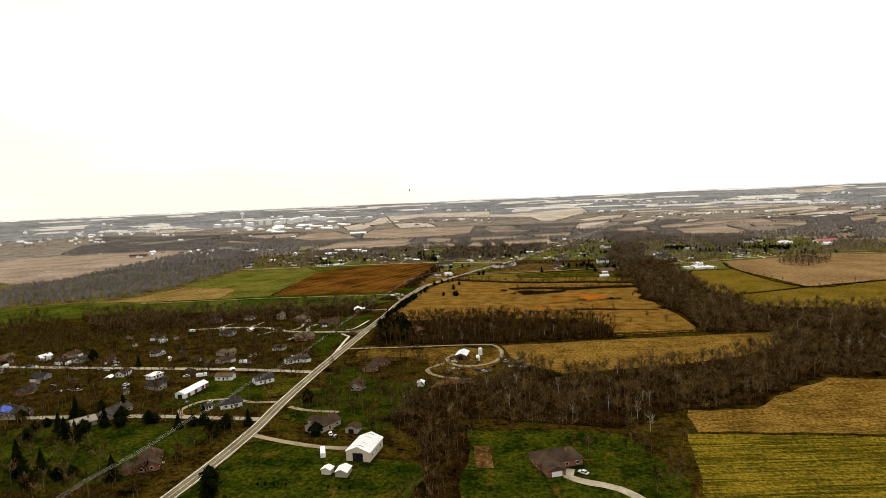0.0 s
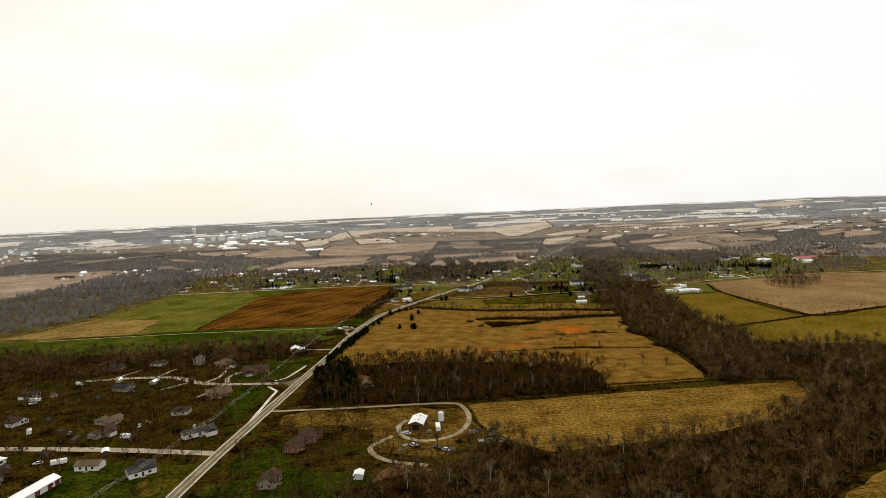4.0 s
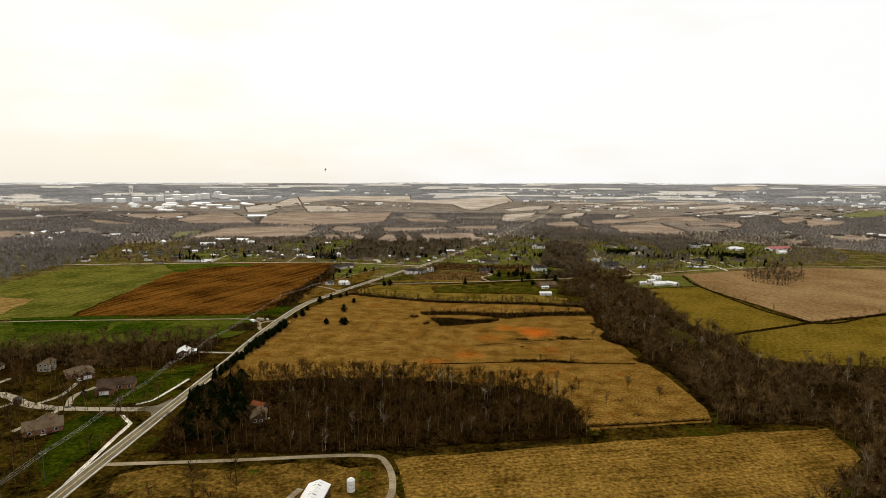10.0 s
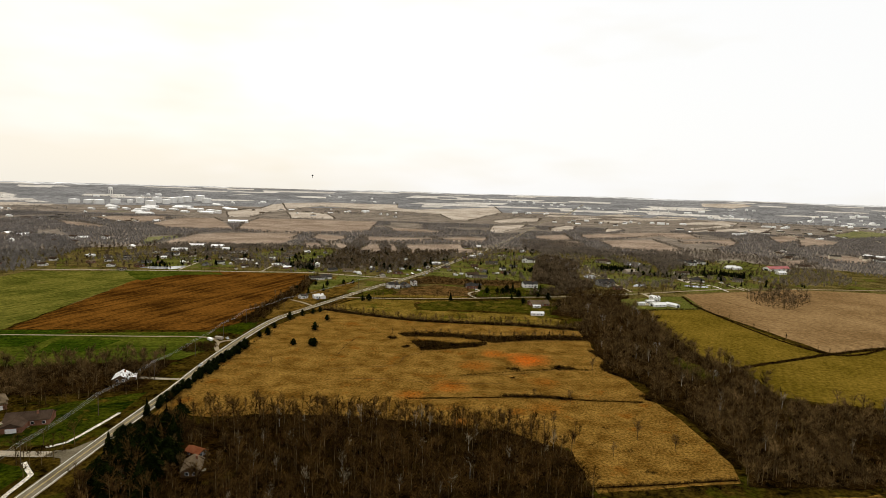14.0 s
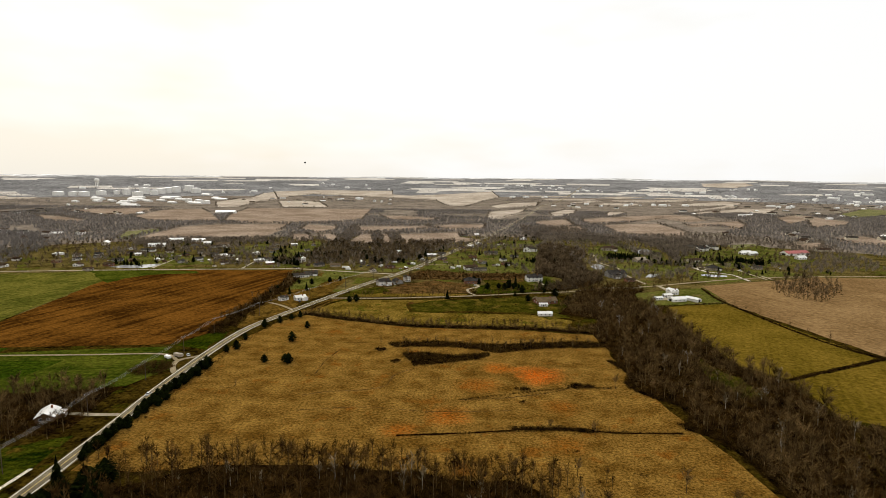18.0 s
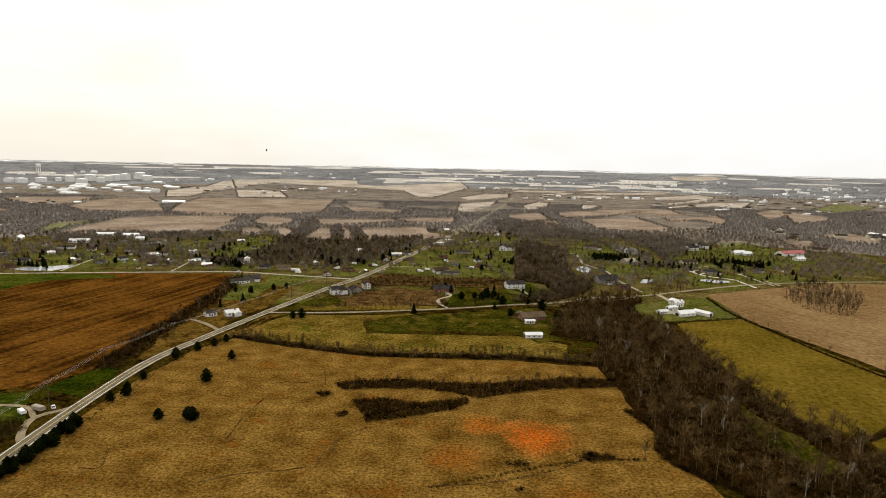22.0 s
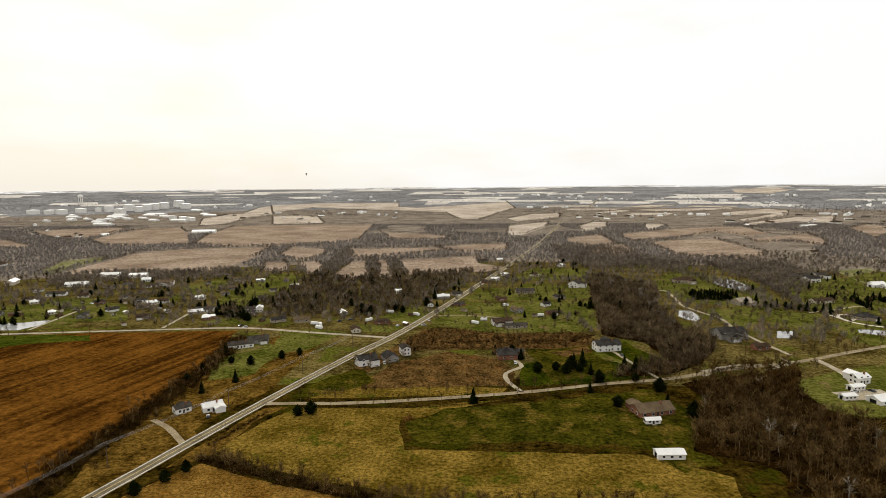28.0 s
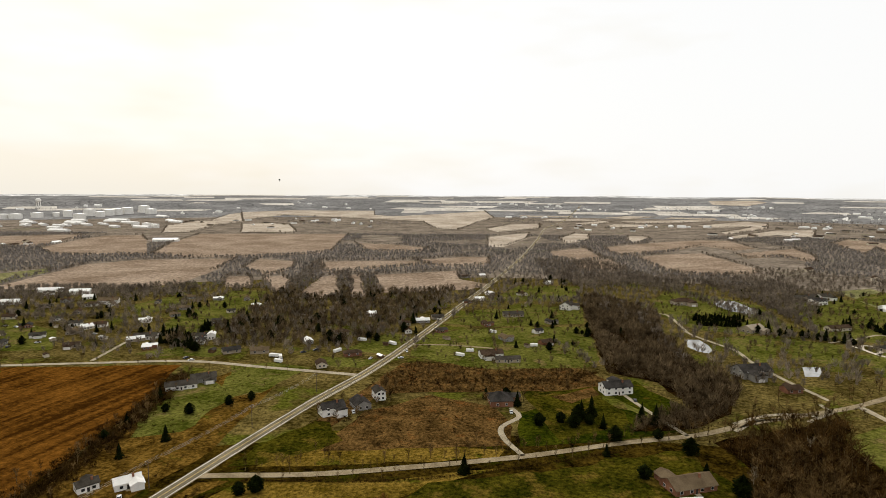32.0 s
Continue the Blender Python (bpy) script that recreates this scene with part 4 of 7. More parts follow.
def conifer(seed, tall, width, tiers=11, blades=13, round_top=False):
    """An evergreen: layered drooping boughs with an uneven outline."""
    rnd = random.Random(seed)
    V, F, M = [], [], []
    for i in range(5):
        t = 2 * math.pi * i / 5
        V.append((0.025 * tall * math.cos(t), 0.025 * tall * math.sin(t), 0))
    V.append((0, 0, tall * 0.9))
    F += [(i, (i + 1) % 5, 5) for i in range(5)]
    M += [0] * 5
    for k in range(tiers):
        z = tall * (0.05 + 0.92 * k / tiers)
        r = width / 2 * (1.02 - (k / tiers) ** 1.35) * rnd.uniform(0.8, 1.12)
        if round_top:
            r = width / 2 * (0.25 + math.sin(math.pi * min(0.97, (k + 1.2) / (tiers + 1.0))) ** 0.7) * rnd.uniform(0.8, 1.05)
        for b in range(blades):
            t = 2 * math.pi * (b + rnd.uniform(-0.4, 0.4)) / blades
            rr = r * rnd.uniform(0.75, 1.12)
            tip = (rr * math.cos(t), rr * math.sin(t), z - 0.05 * tall + rnd.uniform(-0.03, 0.03) * tall)
            w = 2.3 * rr / blades + 0.12
            base = len(V)
            V += [(-math.sin(t) * w * 0.5 + tip[0] * 0.3, math.cos(t) * w * 0.5 + tip[1] * 0.3, z + 0.05 * tall), (math.sin(t) * w * 0.5 + tip[0] * 0.3, -math.cos(t) * w * 0.5 + tip[1] * 0.3, z + 0.05 * tall), (tip[0] - math.sin(t) * w, tip[1] + math.cos(t) * w, tip[2]), (tip[0] + math.sin(t) * w, tip[1] - math.cos(t) * w, tip[2]), (0, 0, z + 0.14 * tall)]
            F += [(base, base + 2, base + 3), (base, base + 3, base + 1), (base, base + 1, base + 4)]
            M += [1, 1, 1]
    return np.array(V, np.float32), np.array(F, np.int32), np.array(M, np.int32)


def scatter(name, templates, spots, materials, label, category, rng, lo=0.7, hi=1.25):
    """ONE mesh of many plants, each a turned and scaled copy of a template."""
    Vs, Fs, Ms, base = [], [], [], 0
    for x, y in spots:
        V, F, M = templates[rng.randrange(len(templates))]
        a, s = rng.uniform(0, 2 * math.pi), rng.uniform(lo, hi)
        c, d = math.cos(a) * s, math.sin(a) * s
        W = np.empty_like(V)
        W[:, 0] = V[:, 0] * c - V[:, 1] * d + x
        W[:, 1] = V[:, 0] * d + V[:, 1] * c + y
        W[:, 2] = V[:, 2] * s + height(x, y)
        Vs.append(W)
        Fs.append(F + base)
        Ms.append(M)
        base += len(V)
    if not Vs:
        return None
    me = big_mesh(name, np.concatenate(Vs), np.concatenate(Fs), materials, np.concatenate(Ms))
    return tagged(new(name, me), label, category, kind="stuff")


def filled(poly, spacing, rng, keep=1.0, avoid=()):
    """Uneven spots inside an outline."""
    xs, ys = [q[0] for q in poly], [q[1] for q in poly]
    avoid = [a for a in avoid if max(q[0] for q in a) > min(xs) and min(q[0] for q in a) < max(xs) and max(q[1] for q in a) > min(ys) and min(q[1] for q in a) < max(ys)]
    bounds = [(min(q[0] for q in a), max(q[0] for q in a), min(q[1] for q in a), max(q[1] for q in a), a) for a in avoid]
    out, y = [], min(ys)
    while y < max(ys):
        x = min(xs)
        while x < max(xs):
            px, py = x + rng.uniform(-0.5, 0.5) * spacing, y + rng.uniform(-0.5, 0.5) * spacing
            if rng.random() < keep and inside(px, py, poly) and not any(b[0] < px < b[1] and b[2] < py < b[3] and inside(px, py, b[4]) for b in bounds) and not near_road(px, py):
                out.append((px, py))
            x += spacing
        y += spacing
    return out


def along(points, spacing, rng, wide=2.0):
    return [(q.x + rng.gauss(0, wide), q.y + rng.gauss(0, wide)) for q in smooth_line(points, spacing)]


ROAD_SPOTS = {(int(q.x // 10), int(q.y // 10)) for q in smooth_line(MAIN, 4)}
HOUSE_SPOTS = set()


def near_road(x, y):
    c = (int(x // 10), int(y // 10))
    return c in ROAD_SPOTS or c in HOUSE_SPOTS

# ---- buildings ----
def window(parent, x, y, z, w, h, side, deep=0.08):
    """A window on a wall: side is 's', 'n' (walls along x) or 'e', 'w'."""
    along_x = side in "sn"
    out = -1 if side in "sw" else 1

    def lim(a0, a1, d0, d1, z0, z1):
        lo, hi = min(d0 * out, d1 * out), max(d0 * out, d1 * out)
        return (x + a0, x + a1, y + lo, y + hi, z + z0, z + z1) if along_x else (x + lo, x + hi, y + a0, y + a1, z + z0, z + z1)

    f = box("window", lim(-w / 2 - 0.1, w / 2 + 0.1, -0.02, deep, -0.1, h + 0.1), "white_siding", parent, "white window frame")
    box("pane", lim(-w / 2, w / 2, deep, deep + 0.015, 0, h), "window_glass", f)
    return f


def gable_roof(name, w, l, z, rise, over, thick, material, parent, label="", cx=0.0, cy=0.0):
    """A ridge roof along y, as one slab with thickness."""
    a, b = w / 2 + over, l / 2 + over
    drop = rise * over / (w / 2)
    V = []
    for y in (-b, b):
        V += [(cx - a, cy + y, z - drop), (cx, cy + y, z + rise), (cx + a, cy + y, z - drop), (cx + a, cy + y, z - drop + thick), (cx, cy + y, z + rise + thick), (cx - a, cy + y, z - drop + thick)]
    F = [(0, 1, 4, 5), (1, 2, 3, 4), (6, 11, 10, 7), (7, 10, 9, 8), (5, 4, 10, 11), (4, 3, 9, 10), (0, 6, 7, 1), (1, 7, 8, 2), (0, 5, 11, 6), (2, 8, 9, 3)]
    return mesh_object(name, V, F, material, parent, label)


def hip_roof(name, w, l, z, rise, over, material, parent, label="", cx=0.0, cy=0.0):
    a, b, r = w / 2 + over, l / 2 + over, max(0.2, l / 2 - w / 2)
    V = [(cx - a, cy - b, z - 0.1), (cx + a, cy - b, z - 0.1), (cx + a, cy + b, z - 0.1), (cx - a, cy + b, z - 0.1), (cx - a, cy - b, z + 0.12), (cx + a, cy - b, z + 0.12), (cx + a, cy + b, z + 0.12), (cx - a, cy + b, z + 0.12), (cx, cy - r, z + rise), (cx, cy + r, z + rise)]
    F = [(3, 2, 1, 0), (0, 1, 5, 4), (1, 2, 6, 5), (2, 3, 7, 6), (3, 0, 4, 7), (4, 5, 8), (5, 6, 9, 8), (6, 7, 9), (7, 4, 8, 9)]
    return mesh_object(name, V, F, material, parent, label)


def gable_walls(name, w, l, h, rise, material, parent, cx=0.0, cy=0.0, label=""):
    a, b = w / 2, l / 2
    V = []
    for y in (-b, b):
        V += [(cx - a, cy + y, -0.3), (cx + a, cy + y, -0.3), (cx + a, cy + y, h), (cx, cy + y, h + rise), (cx - a, cy + y, h)]
    F = [(0, 1, 2, 3, 4), (9, 8, 7, 6, 5), (1, 6, 7, 2), (0, 4, 9, 5), (5, 6, 1, 0), (2, 7, 8, 3), (3, 8, 9, 4)]
    return mesh_object(name, V, F, material, parent, label)


def keep_clear(x, y, r):
    for i in range(-2, 3):
        for j in range(-2, 3):
            if math.hypot(i * 10, j * 10) <= r + 5:
                HOUSE_SPOTS.add((int((x + i * 10) // 10), int((y + j * 10) // 10)))


def house(x, y, turn, w, l, h, wall, roof, label, kind="gable", wing=None, chimney=True, storeys=1, group="", detail=True, name="house", category="house", garage=True):
    """A dwelling, its ridge along its own y. wing: (width, length, offset along y, side)."""
    t = thing(name, x, y, turn, label, category, group)
    keep_clear(x, y, 8)
    rise = w * (0.26 if kind == "gable" else 0.22)
    if kind == "gable":
        gable_walls("wall", w, l, h, rise, wall, t)
        gable_roof("roof", w, l, h, rise, 0.5, 0.18, roof, t)
    else:
        box("wall", (-w / 2, w / 2, -l / 2, l / 2, -0.3, h), wall, t)
        hip_roof("roof", w, l, h, rise * 1.25, 0.6, roof, t)
    if wing:
        ww, wl2, off, side = wing
        cx = side * (w / 2 + ww / 2 - 0.3)
        box("wing_wall", (cx - ww / 2, cx + ww / 2, off - wl2 / 2, off + wl2 / 2, -0.3, h - 0.1), wall, t)
        V = []
        rz = h + wl2 * 0.22
        x0, x1 = (cx - ww / 2 - 0.5, cx + ww / 2 + 0.2) if side < 0 else (cx - ww / 2 - 0.2, cx + ww / 2 + 0.5)
        ext = w / 2
        xi = (x1 + ext * 0.7) if side < 0 else (x0 - ext * 0.7)
        xo = x0 if side < 0 else x1
        V = [(xo, off - wl2 / 2 - 0.5, h - 0.15), (xo, off + wl2 / 2 + 0.5, h - 0.15), (xo, off, rz), (xi, off - wl2 / 2 - 0.5, h - 0.15), (xi, off + wl2 / 2 + 0.5, h - 0.15), (xi, off, rz)]
        F = [(0, 1, 2), (3, 5, 4), (0, 2, 5, 3), (1, 4, 5, 2), (0, 3, 4, 1)]
        mesh_object("wing_roof", V, F, roof, t)
        if garage:
            gx = cx + side * ww / 2
            box("garage_door", (gx - 0.06, gx + 0.06, off - 2.3, off + 2.3, 0, 2.2), "white_siding", t, "white garage door")
    if chimney:
        box("chimney", (w * 0.12, w * 0.12 + 0.8, l * 0.18, l * 0.18 + 0.8, h, h + rise + 0.9), "brick", t, "brick chimney")
    if detail:
        for s in range(storeys):
            z = 0.9 + 2.7 * s
            n = max(2, int(l / 4.5))
            for i in range(n):
                yy = -l / 2 + (i + 0.5) * l / n
                window(t, w / 2, yy, z, 1.3, 1.2, "e")
                if not (wing and wing[3] < 0 and abs(yy - wing[2]) < wing[1] / 2):
                    window(t, -w / 2, yy, z, 1.3, 1.2, "w")
            window(t, -w * 0.2, -l / 2, z, 1.2, 1.2, "s")
            window(t, w * 0.2, -l / 2, z, 1.2, 1.2, "s")
        d = box("door", (w / 2 - 0.02, w / 2 + 0.07, -0.5, 0.5, 0, 2.05), "dark_shingle", t, "dark front door")
        box("door_handle", (w / 2 + 0.07, w / 2 + 0.12, 0.3, 0.38, 0.98, 1.06), "wire_metal", d)
        box("porch_step", (w / 2, w / 2 + 1.6, -1.2, 1.2, -0.2, 0.14), "concrete", t)
    return t


def barn(name, x, y, turn, w, l, h, wall, roof, label, skylights=0, door=True, category="barn", ribs=0):
    """A plain ridge-roofed farm building, its big door in the south gable."""
    t = thing(name, x, y, turn, label, category)
    keep_clear(x, y, 8)
    rise = w * 0.2
    gable_walls("wall", w, l, h, rise, wall, t)
    r = gable_roof("roof", w, l, h, rise, 0.4, 0.12, roof, t)
    for i in range(ribs):
        yy = -l / 2 + (i + 0.5) * l / ribs
        gable_roof("roof_seam", w, 0.12, h, rise, 0.38, 0.17, roof, r, cx=0, cy=yy)
    for i in range(skylights):
        yy = -l / 2 + (i + 0.5) * l / skylights
        k = rise / (w / 2)
        V = [(0.25, yy - 0.3, h + rise - 0.25 * k + 0.16), (w * 0.20, yy - 0.3, h + rise - w * 0.20 * k + 0.16), (w * 0.20, yy + 0.3, h + rise - w * 0.20 * k + 0.16), (0.25, yy + 0.3, h + rise - 0.25 * k + 0.16)]
        V += [(-a, b, c) for a, b, c in V]
        V += [(a, b, c - 0.1) for a, b, c in V]
        F = [(0, 1, 2, 3), (7, 6, 5, 4), (0, 8, 9, 1), (1, 9, 10, 2), (2, 10, 11, 3), (4, 5, 13, 12), (5, 6, 14, 13), (6, 7, 15, 14)]
        mesh_object("skylight", V, F, "grey_siding", t, "grey translucent roof panel")
    if door:
        d = box("barn_door", (-w * 0.22, w * 0.22, -l / 2 - 0.05, -l / 2 + 0.04, 0, h * 0.85), "dark_opening", t, "open dark doorway")
        box("door_frame", (-w * 0.22 - 0.25, -w * 0.22, -l / 2 - 0.1, -l / 2 + 0.04, 0, h * 0.9), wall, d)
        box("door_frame", (w * 0.22, w * 0.22 + 0.25, -l / 2 - 0.1, -l / 2 + 0.04, 0, h * 0.9), wall, d)
        for yy in (-l * 0.3, 0.0, l * 0.3):
            window(t, w / 2, yy, h * 0.4, 1.1, 0.9, "e")
    return t


def trailer(name, x, y, turn, w, l, h, material, label, category="trailer"):
    """A boxy trailer with a rounded top on wheels."""
    t = thing(name, x, y, turn, label, category)
    V = []
    prof = [(-w / 2, 0.5), (w / 2, 0.5), (w / 2, h - 0.35), (w / 2 - 0.3, h), (-w / 2 + 0.3, h), (-w / 2, h - 0.35)]
    for yy in (-l / 2, l / 2):
        V += [(a, yy, b) for a, b in prof]
    n = len(prof)
    F = [tuple(range(n)), tuple(reversed(range(n, 2 * n)))] + [(i, n + i, n + (i + 1) % n, (i + 1) % n) for i in range(n)]
    mesh_object("body", V, F, material, t)
    for sx in (-w / 2, w / 2):
        for yy in (-l * 0.15, l * 0.15):
            wheel(t, sx, yy, 0.35)
    box("tow_bar", (-0.1, 0.1, l / 2, l / 2 + 1.2, 0.4, 0.55), "wire_metal", t)
    return t


def wheel(parent, x, y, r):
    V, F, n = [], [], 10
    for dx in (-0.11, 0.11):
        for i in range(n):
            a = 2 * math.pi * i / n
            V.append((x + dx, y + r * math.cos(a), r + r * math.sin(a)))
    F = [tuple(range(n)), tuple(reversed(range(n, 2 * n)))] + [(i, n + i, n + (i + 1) % n, (i + 1) % n) for i in range(n)]
    return mesh_object("wheel", V, F, "rubber", parent, "black tyre")


def car(x, y, turn, paint, label, z=None):
    t = thing("car", x, y, turn, label, "car", z=z)
    prof = [(-2.2, 0.35), (2.2, 0.35), (2.25, 0.75), (1.3, 0.92), (-1.9, 0.95), (-2.25, 0.8)]
    cab = [(-1.8, 0.95), (1.1, 0.92), (0.5, 1.42), (-1.3, 1.45)]
    for nm, pr, half, m in (("body", prof, 0.88, paint), ("cabin", cab, 0.74, "window_glass")):
        V = [(s * half, a, b) for s in (-1, 1) for a, b in pr]
        n = len(pr)
        F = [tuple(reversed(range(n))), tuple(range(n, 2 * n))] + [(i, (i + 1) % n, n + (i + 1) % n, n + i) for i in range(n)]
        mesh_object(nm, V, F, m, t)
    box("car_roof", (-0.68, 0.68, -1.25, 0.45, 1.44, 1.50), paint, t)
    for sx in (-0.8, 0.8):
        for yy in (-1.4, 1.4):
            wheel(t, sx, yy, 0.32)
    return t


def pond(name, outline, label):
    field(name, outline, "sky_pale_water", label, 0.07, 0.6, "pond")


# the near farmstead and the brick house
barn("barn", -105, 244, 0, 11.5, 17, 4.6, "cream_siding", "white_metal", "white metal-roofed pole barn with an open doorway", 5, True, ribs=9)
barn("shed", -114, 223, 0, 4.2, 3.4, 2.3, "cream_siding", "white_metal", "small shed with a white metal roof", 0, False, "shed")
barn("shed", -106.5, 223, 4, 5.2, 6.0, 2.4, "tan_siding", "white_metal", "open lean-to with a white metal roof", 0, False, "shed")
trailer("horse_trailer", -124, 239, 28, 2.4, 7.5, 2.8, "white_metal", "white horse trailer parked by the barn")
house(-18, 249, -62, 12, 20, 2.9, "brick", "brown_shingle", "brick ranch house with a brown hip roof", "hip", (7, 8, -5, 1))
house(-139, 270, -20, 10, 16, 3.0, "tan_siding", "brown_shingle", "farmhouse with a brown-grey shingled roof", "gable", (5, 7, 2, -1))
barn("garage", -121, 268, 0, 6.5, 6, 2.6, "tan_siding", "brown_shingle", "small tan garage with a brown roof", 0, True, "garage")
house(-146, 333, 10, 8, 11, 3.0, "tan_siding", "brown_shingle", "old farmhouse among bare trees", "gable")
house(-152, 371, 0, 8, 10, 2.9, "brick", "brown_shingle", "brown brick cottage among trees", "gable")
shed = barn("long_shed", -251, 312, 2, 7.0, 24, 3.0, "white_siding", "white_metal", "long white metal shed with doors along the side", 0, True, "shed", ribs=10)
for yy in (-8.0, -1.0, 6.0, 10.2):
    box("shed_door", (3.48, 3.58, yy - 1.3, yy + 1.3, 0, 2.5), "red_door", shed, "dark red sliding door")
house(-209, 292, -48, 7, 12, 2.9, "white_siding", "dark_shingle", "white house with a dark roof", "gable", (4, 5, 3, -1), garage=False)
house(-221, 286, -48, 4, 6, 2.4, "white_siding", "grey_shingle", "small white cottage with a grey roof", "gable", detail=True, garage=False)
house(-201, 217, 34, 10, 16, 2.8, "brick", "brown_shingle", "brick house with a brown roof and white gable", "gable", (5, 8, -4, -1))
house(-272, 271, 0, 10, 17, 2.8, "tan_siding", "grey_shingle", "low house with a grey roof behind spruces", "gable")
house(-276, 253, -30, 8, 12, 2.8, "tan_siding", "tan_siding", "low house with a tan roof", "gable")
h = house(-337, 262, 80, 10, 24, 3.0, "grey_siding", "grey_shingle", "long grey-roofed house partly under a blue tarp", "hip")
mesh_object("tarp", [(-5.5, -6, 3.1), (-5.5, 6, 3.1), (-1.2, 5, 5.15), (-1.2, -5, 5.15), (-5.5, -6, 3.34), (-5.5, 6, 3.34), (-1.2, 5, 5.36), (-1.2, -5, 5.36)], [(4, 5, 6, 7), (0, 1, 5, 4), (1, 2, 6, 5), (2, 3, 7, 6), (3, 0, 4, 7)], "blue_tarp", h, "bright blue roof tarp")
# the houses along the residential streets
WALLS = ("white_siding", "cream_siding", "tan_siding", "tan_siding", "brick", "grey_siding")
ROOFS = ("grey_shingle", "brown_shingle", "dark_shingle", "white_metal", "tan_shingle", "brown_shingle")
NAMES = {"tan_shingle": "tan shingle roof", "white_siding": "white-sided", "cream_siding": "cream-sided", "tan_siding": "tan-sided", "grey_siding": "grey-sided", "brick": "brick", "grey_shingle": "grey shingle roof", "brown_shingle": "brown shingle roof", "dark_shingle": "dark shingle roof", "white_metal": "white metal roof"}
rng = random.Random(5)
BUILT = [(-206, 285), (-221, 279), (-217, 386), (-251, 312), (-246, 336), (-215, 336)]


def many_houses(spots, where, scale=1.0, detail=True, turn0=0.0):
    for x, y in spots:
        if any(math.hypot(x - a, y - b) < 19 for a, b in BUILT):
            continue
        BUILT.append((x, y))
        wall, roof = rng.choice(WALLS), rng.choice(ROOFS)
        w, l = rng.uniform(5.8, 7.6) * scale, rng.uniform(9, 13.5) * scale
        wing = (rng.uniform(3.5, 5), rng.uniform(5, 6.5), rng.uniform(-2, 2), rng.choice((-1, 1))) if rng.random() < 0.55 else None
        house(x, y, turn0 + rng.choice((0, 90)) + rng.uniform(-12, 12), w, l, 2.6, wall, roof, NAMES[wall] + " house with a " + NAMES[roof] + " " + where, "hip" if rng.random() < 0.25 else "gable", wing, rng.random() < 0.5, 1, "houses " + where, detail)


many_houses([(-367, 296), (-220, 340), (-213, 318), (-238, 342), (-347, 394), (-397, 370), (-374, 372), (-354, 379), (-437, 371), (-420, 381), (-301, 337), (-282, 316), (-286, 398), (-387, 325), (-330, 340), (-388, 443)], "among bare trees")
many_houses([(-328, 461), (-472, 366), (-440, 330), (-376, 512), (-390, 508), (-349, 528), (-304, 404), (-275, 381), (-259, 391), (-246, 341), (-250, 418)], "among bare trees")
house(-246, 340, -80, 6.5, 12, 2.7, "white_siding", "tan_shingle", "tan-roofed house with a white gable end", "gable", None, False)
house(-215, 337, -40, 8, 12, 2.9, "white_siding", "dark_shingle", "white-gabled house beside the street corner", "gable", (5, 6, 2, -1), False)
house(-150, 384, 30, 8, 12, 2.8, "brick", "brown_shingle", "old house with a reddish-brown roof", "gable", (4, 5, 2, 1))
house(-217, 386, -38, 6.5, 17, 2.7, "white_siding", "grey_shingle", "white house with a long grey roof", "gable", (5, 6, 5, 1))
# the metal barn in the loop
barn("barn", -94.5, 408, 2, 8.0, 13, 3.4, "brown_boards", "white_metal", "brown-walled barn with a cream metal roof and skylights", 6, True, ribs=8)
trailer("camper", -82, 403, 15, 2.5, 7.0, 2.9, "white_metal", "white camper trailer parked on grass", "camper")


def water_tank(x, y, r, h, label):
    t = thing("silo", x, y, 0, label, "silo")
    V, F, n = [], [], 14
    for z, k in ((-0.2, 1.0), (h, 1.0), (h + r * 0.5, 0.35)):
        for i in range(n):
            a = 2 * math.pi * i / n
            V.append((r * k * math.cos(a), r * k * math.sin(a), z))
    for k in range(2):
        for i in range(n):
            j = (i + 1) % n
            F.append((k * n + i, k * n + j, (k + 1) * n + j, (k + 1) * n + i))
    mesh_object("shell", V[: 2 * n], F[:n], "white_metal", t)
    mesh_object("cap", V[n:], [(i, (i + 1) % n, n + (i + 1) % n, n + i) for i in range(n)] + [tuple(range(n, 2 * n))], "white_metal", t)
    for z in (h * 0.33, h * 0.66):
        R = [(r * 1.02 * math.cos(2 * math.pi * i / n), r * 1.02 * math.sin(2 * math.pi * i / n), z + dz) for dz in (0, 0.12) for i in range(n)]
        mesh_object("band", R, [(i, (i + 1) % n, n + (i + 1) % n, n + i) for i in range(n)], "grey_siding", t)
    return t


water_tank(-83, 417, 1.6, 4.6, "small white grain bin beside the barn")
rj = random.Random(8)
for i in range(22):
    cx, cy = rj.choice(((-90, 378), (-76, 379), (-58, 404), (-52, 390), (-57, 396)))
    x, y = cx + rj.uniform(-7, 7), cy + rj.uniform(-4, 4)
    if i % 3 == 0:
        car(x, y, rj.uniform(0, 360), rj.choice(("car_paint_dark", "car_paint_light")), "old car standing in the yard")
    else:
        t = thing("crate", x, y, rj.uniform(0, 90), "weathered crate in a cluttered yard", "crate", "yard clutter")
        s = rj.uniform(0.8, 1.8)
        box("crate_body", (-s, s, -s * 0.6, s * 0.6, 0, s * 0.9), rj.choice(("white_metal", "dark_opening", "pole_wood", "tan_siding")), t)
        box("crate_lid", (-s - 0.05, s + 0.05, -s * 0.6 - 0.05, s * 0.6 + 0.05, s * 0.9, s * 0.9 + 0.1), "pole_wood", t)
barn("garden_shed", -107, 343, 10, 4, 5, 2.3, "white_siding", "white_metal", "small white garden shed by the fence", 0, False, "shed")
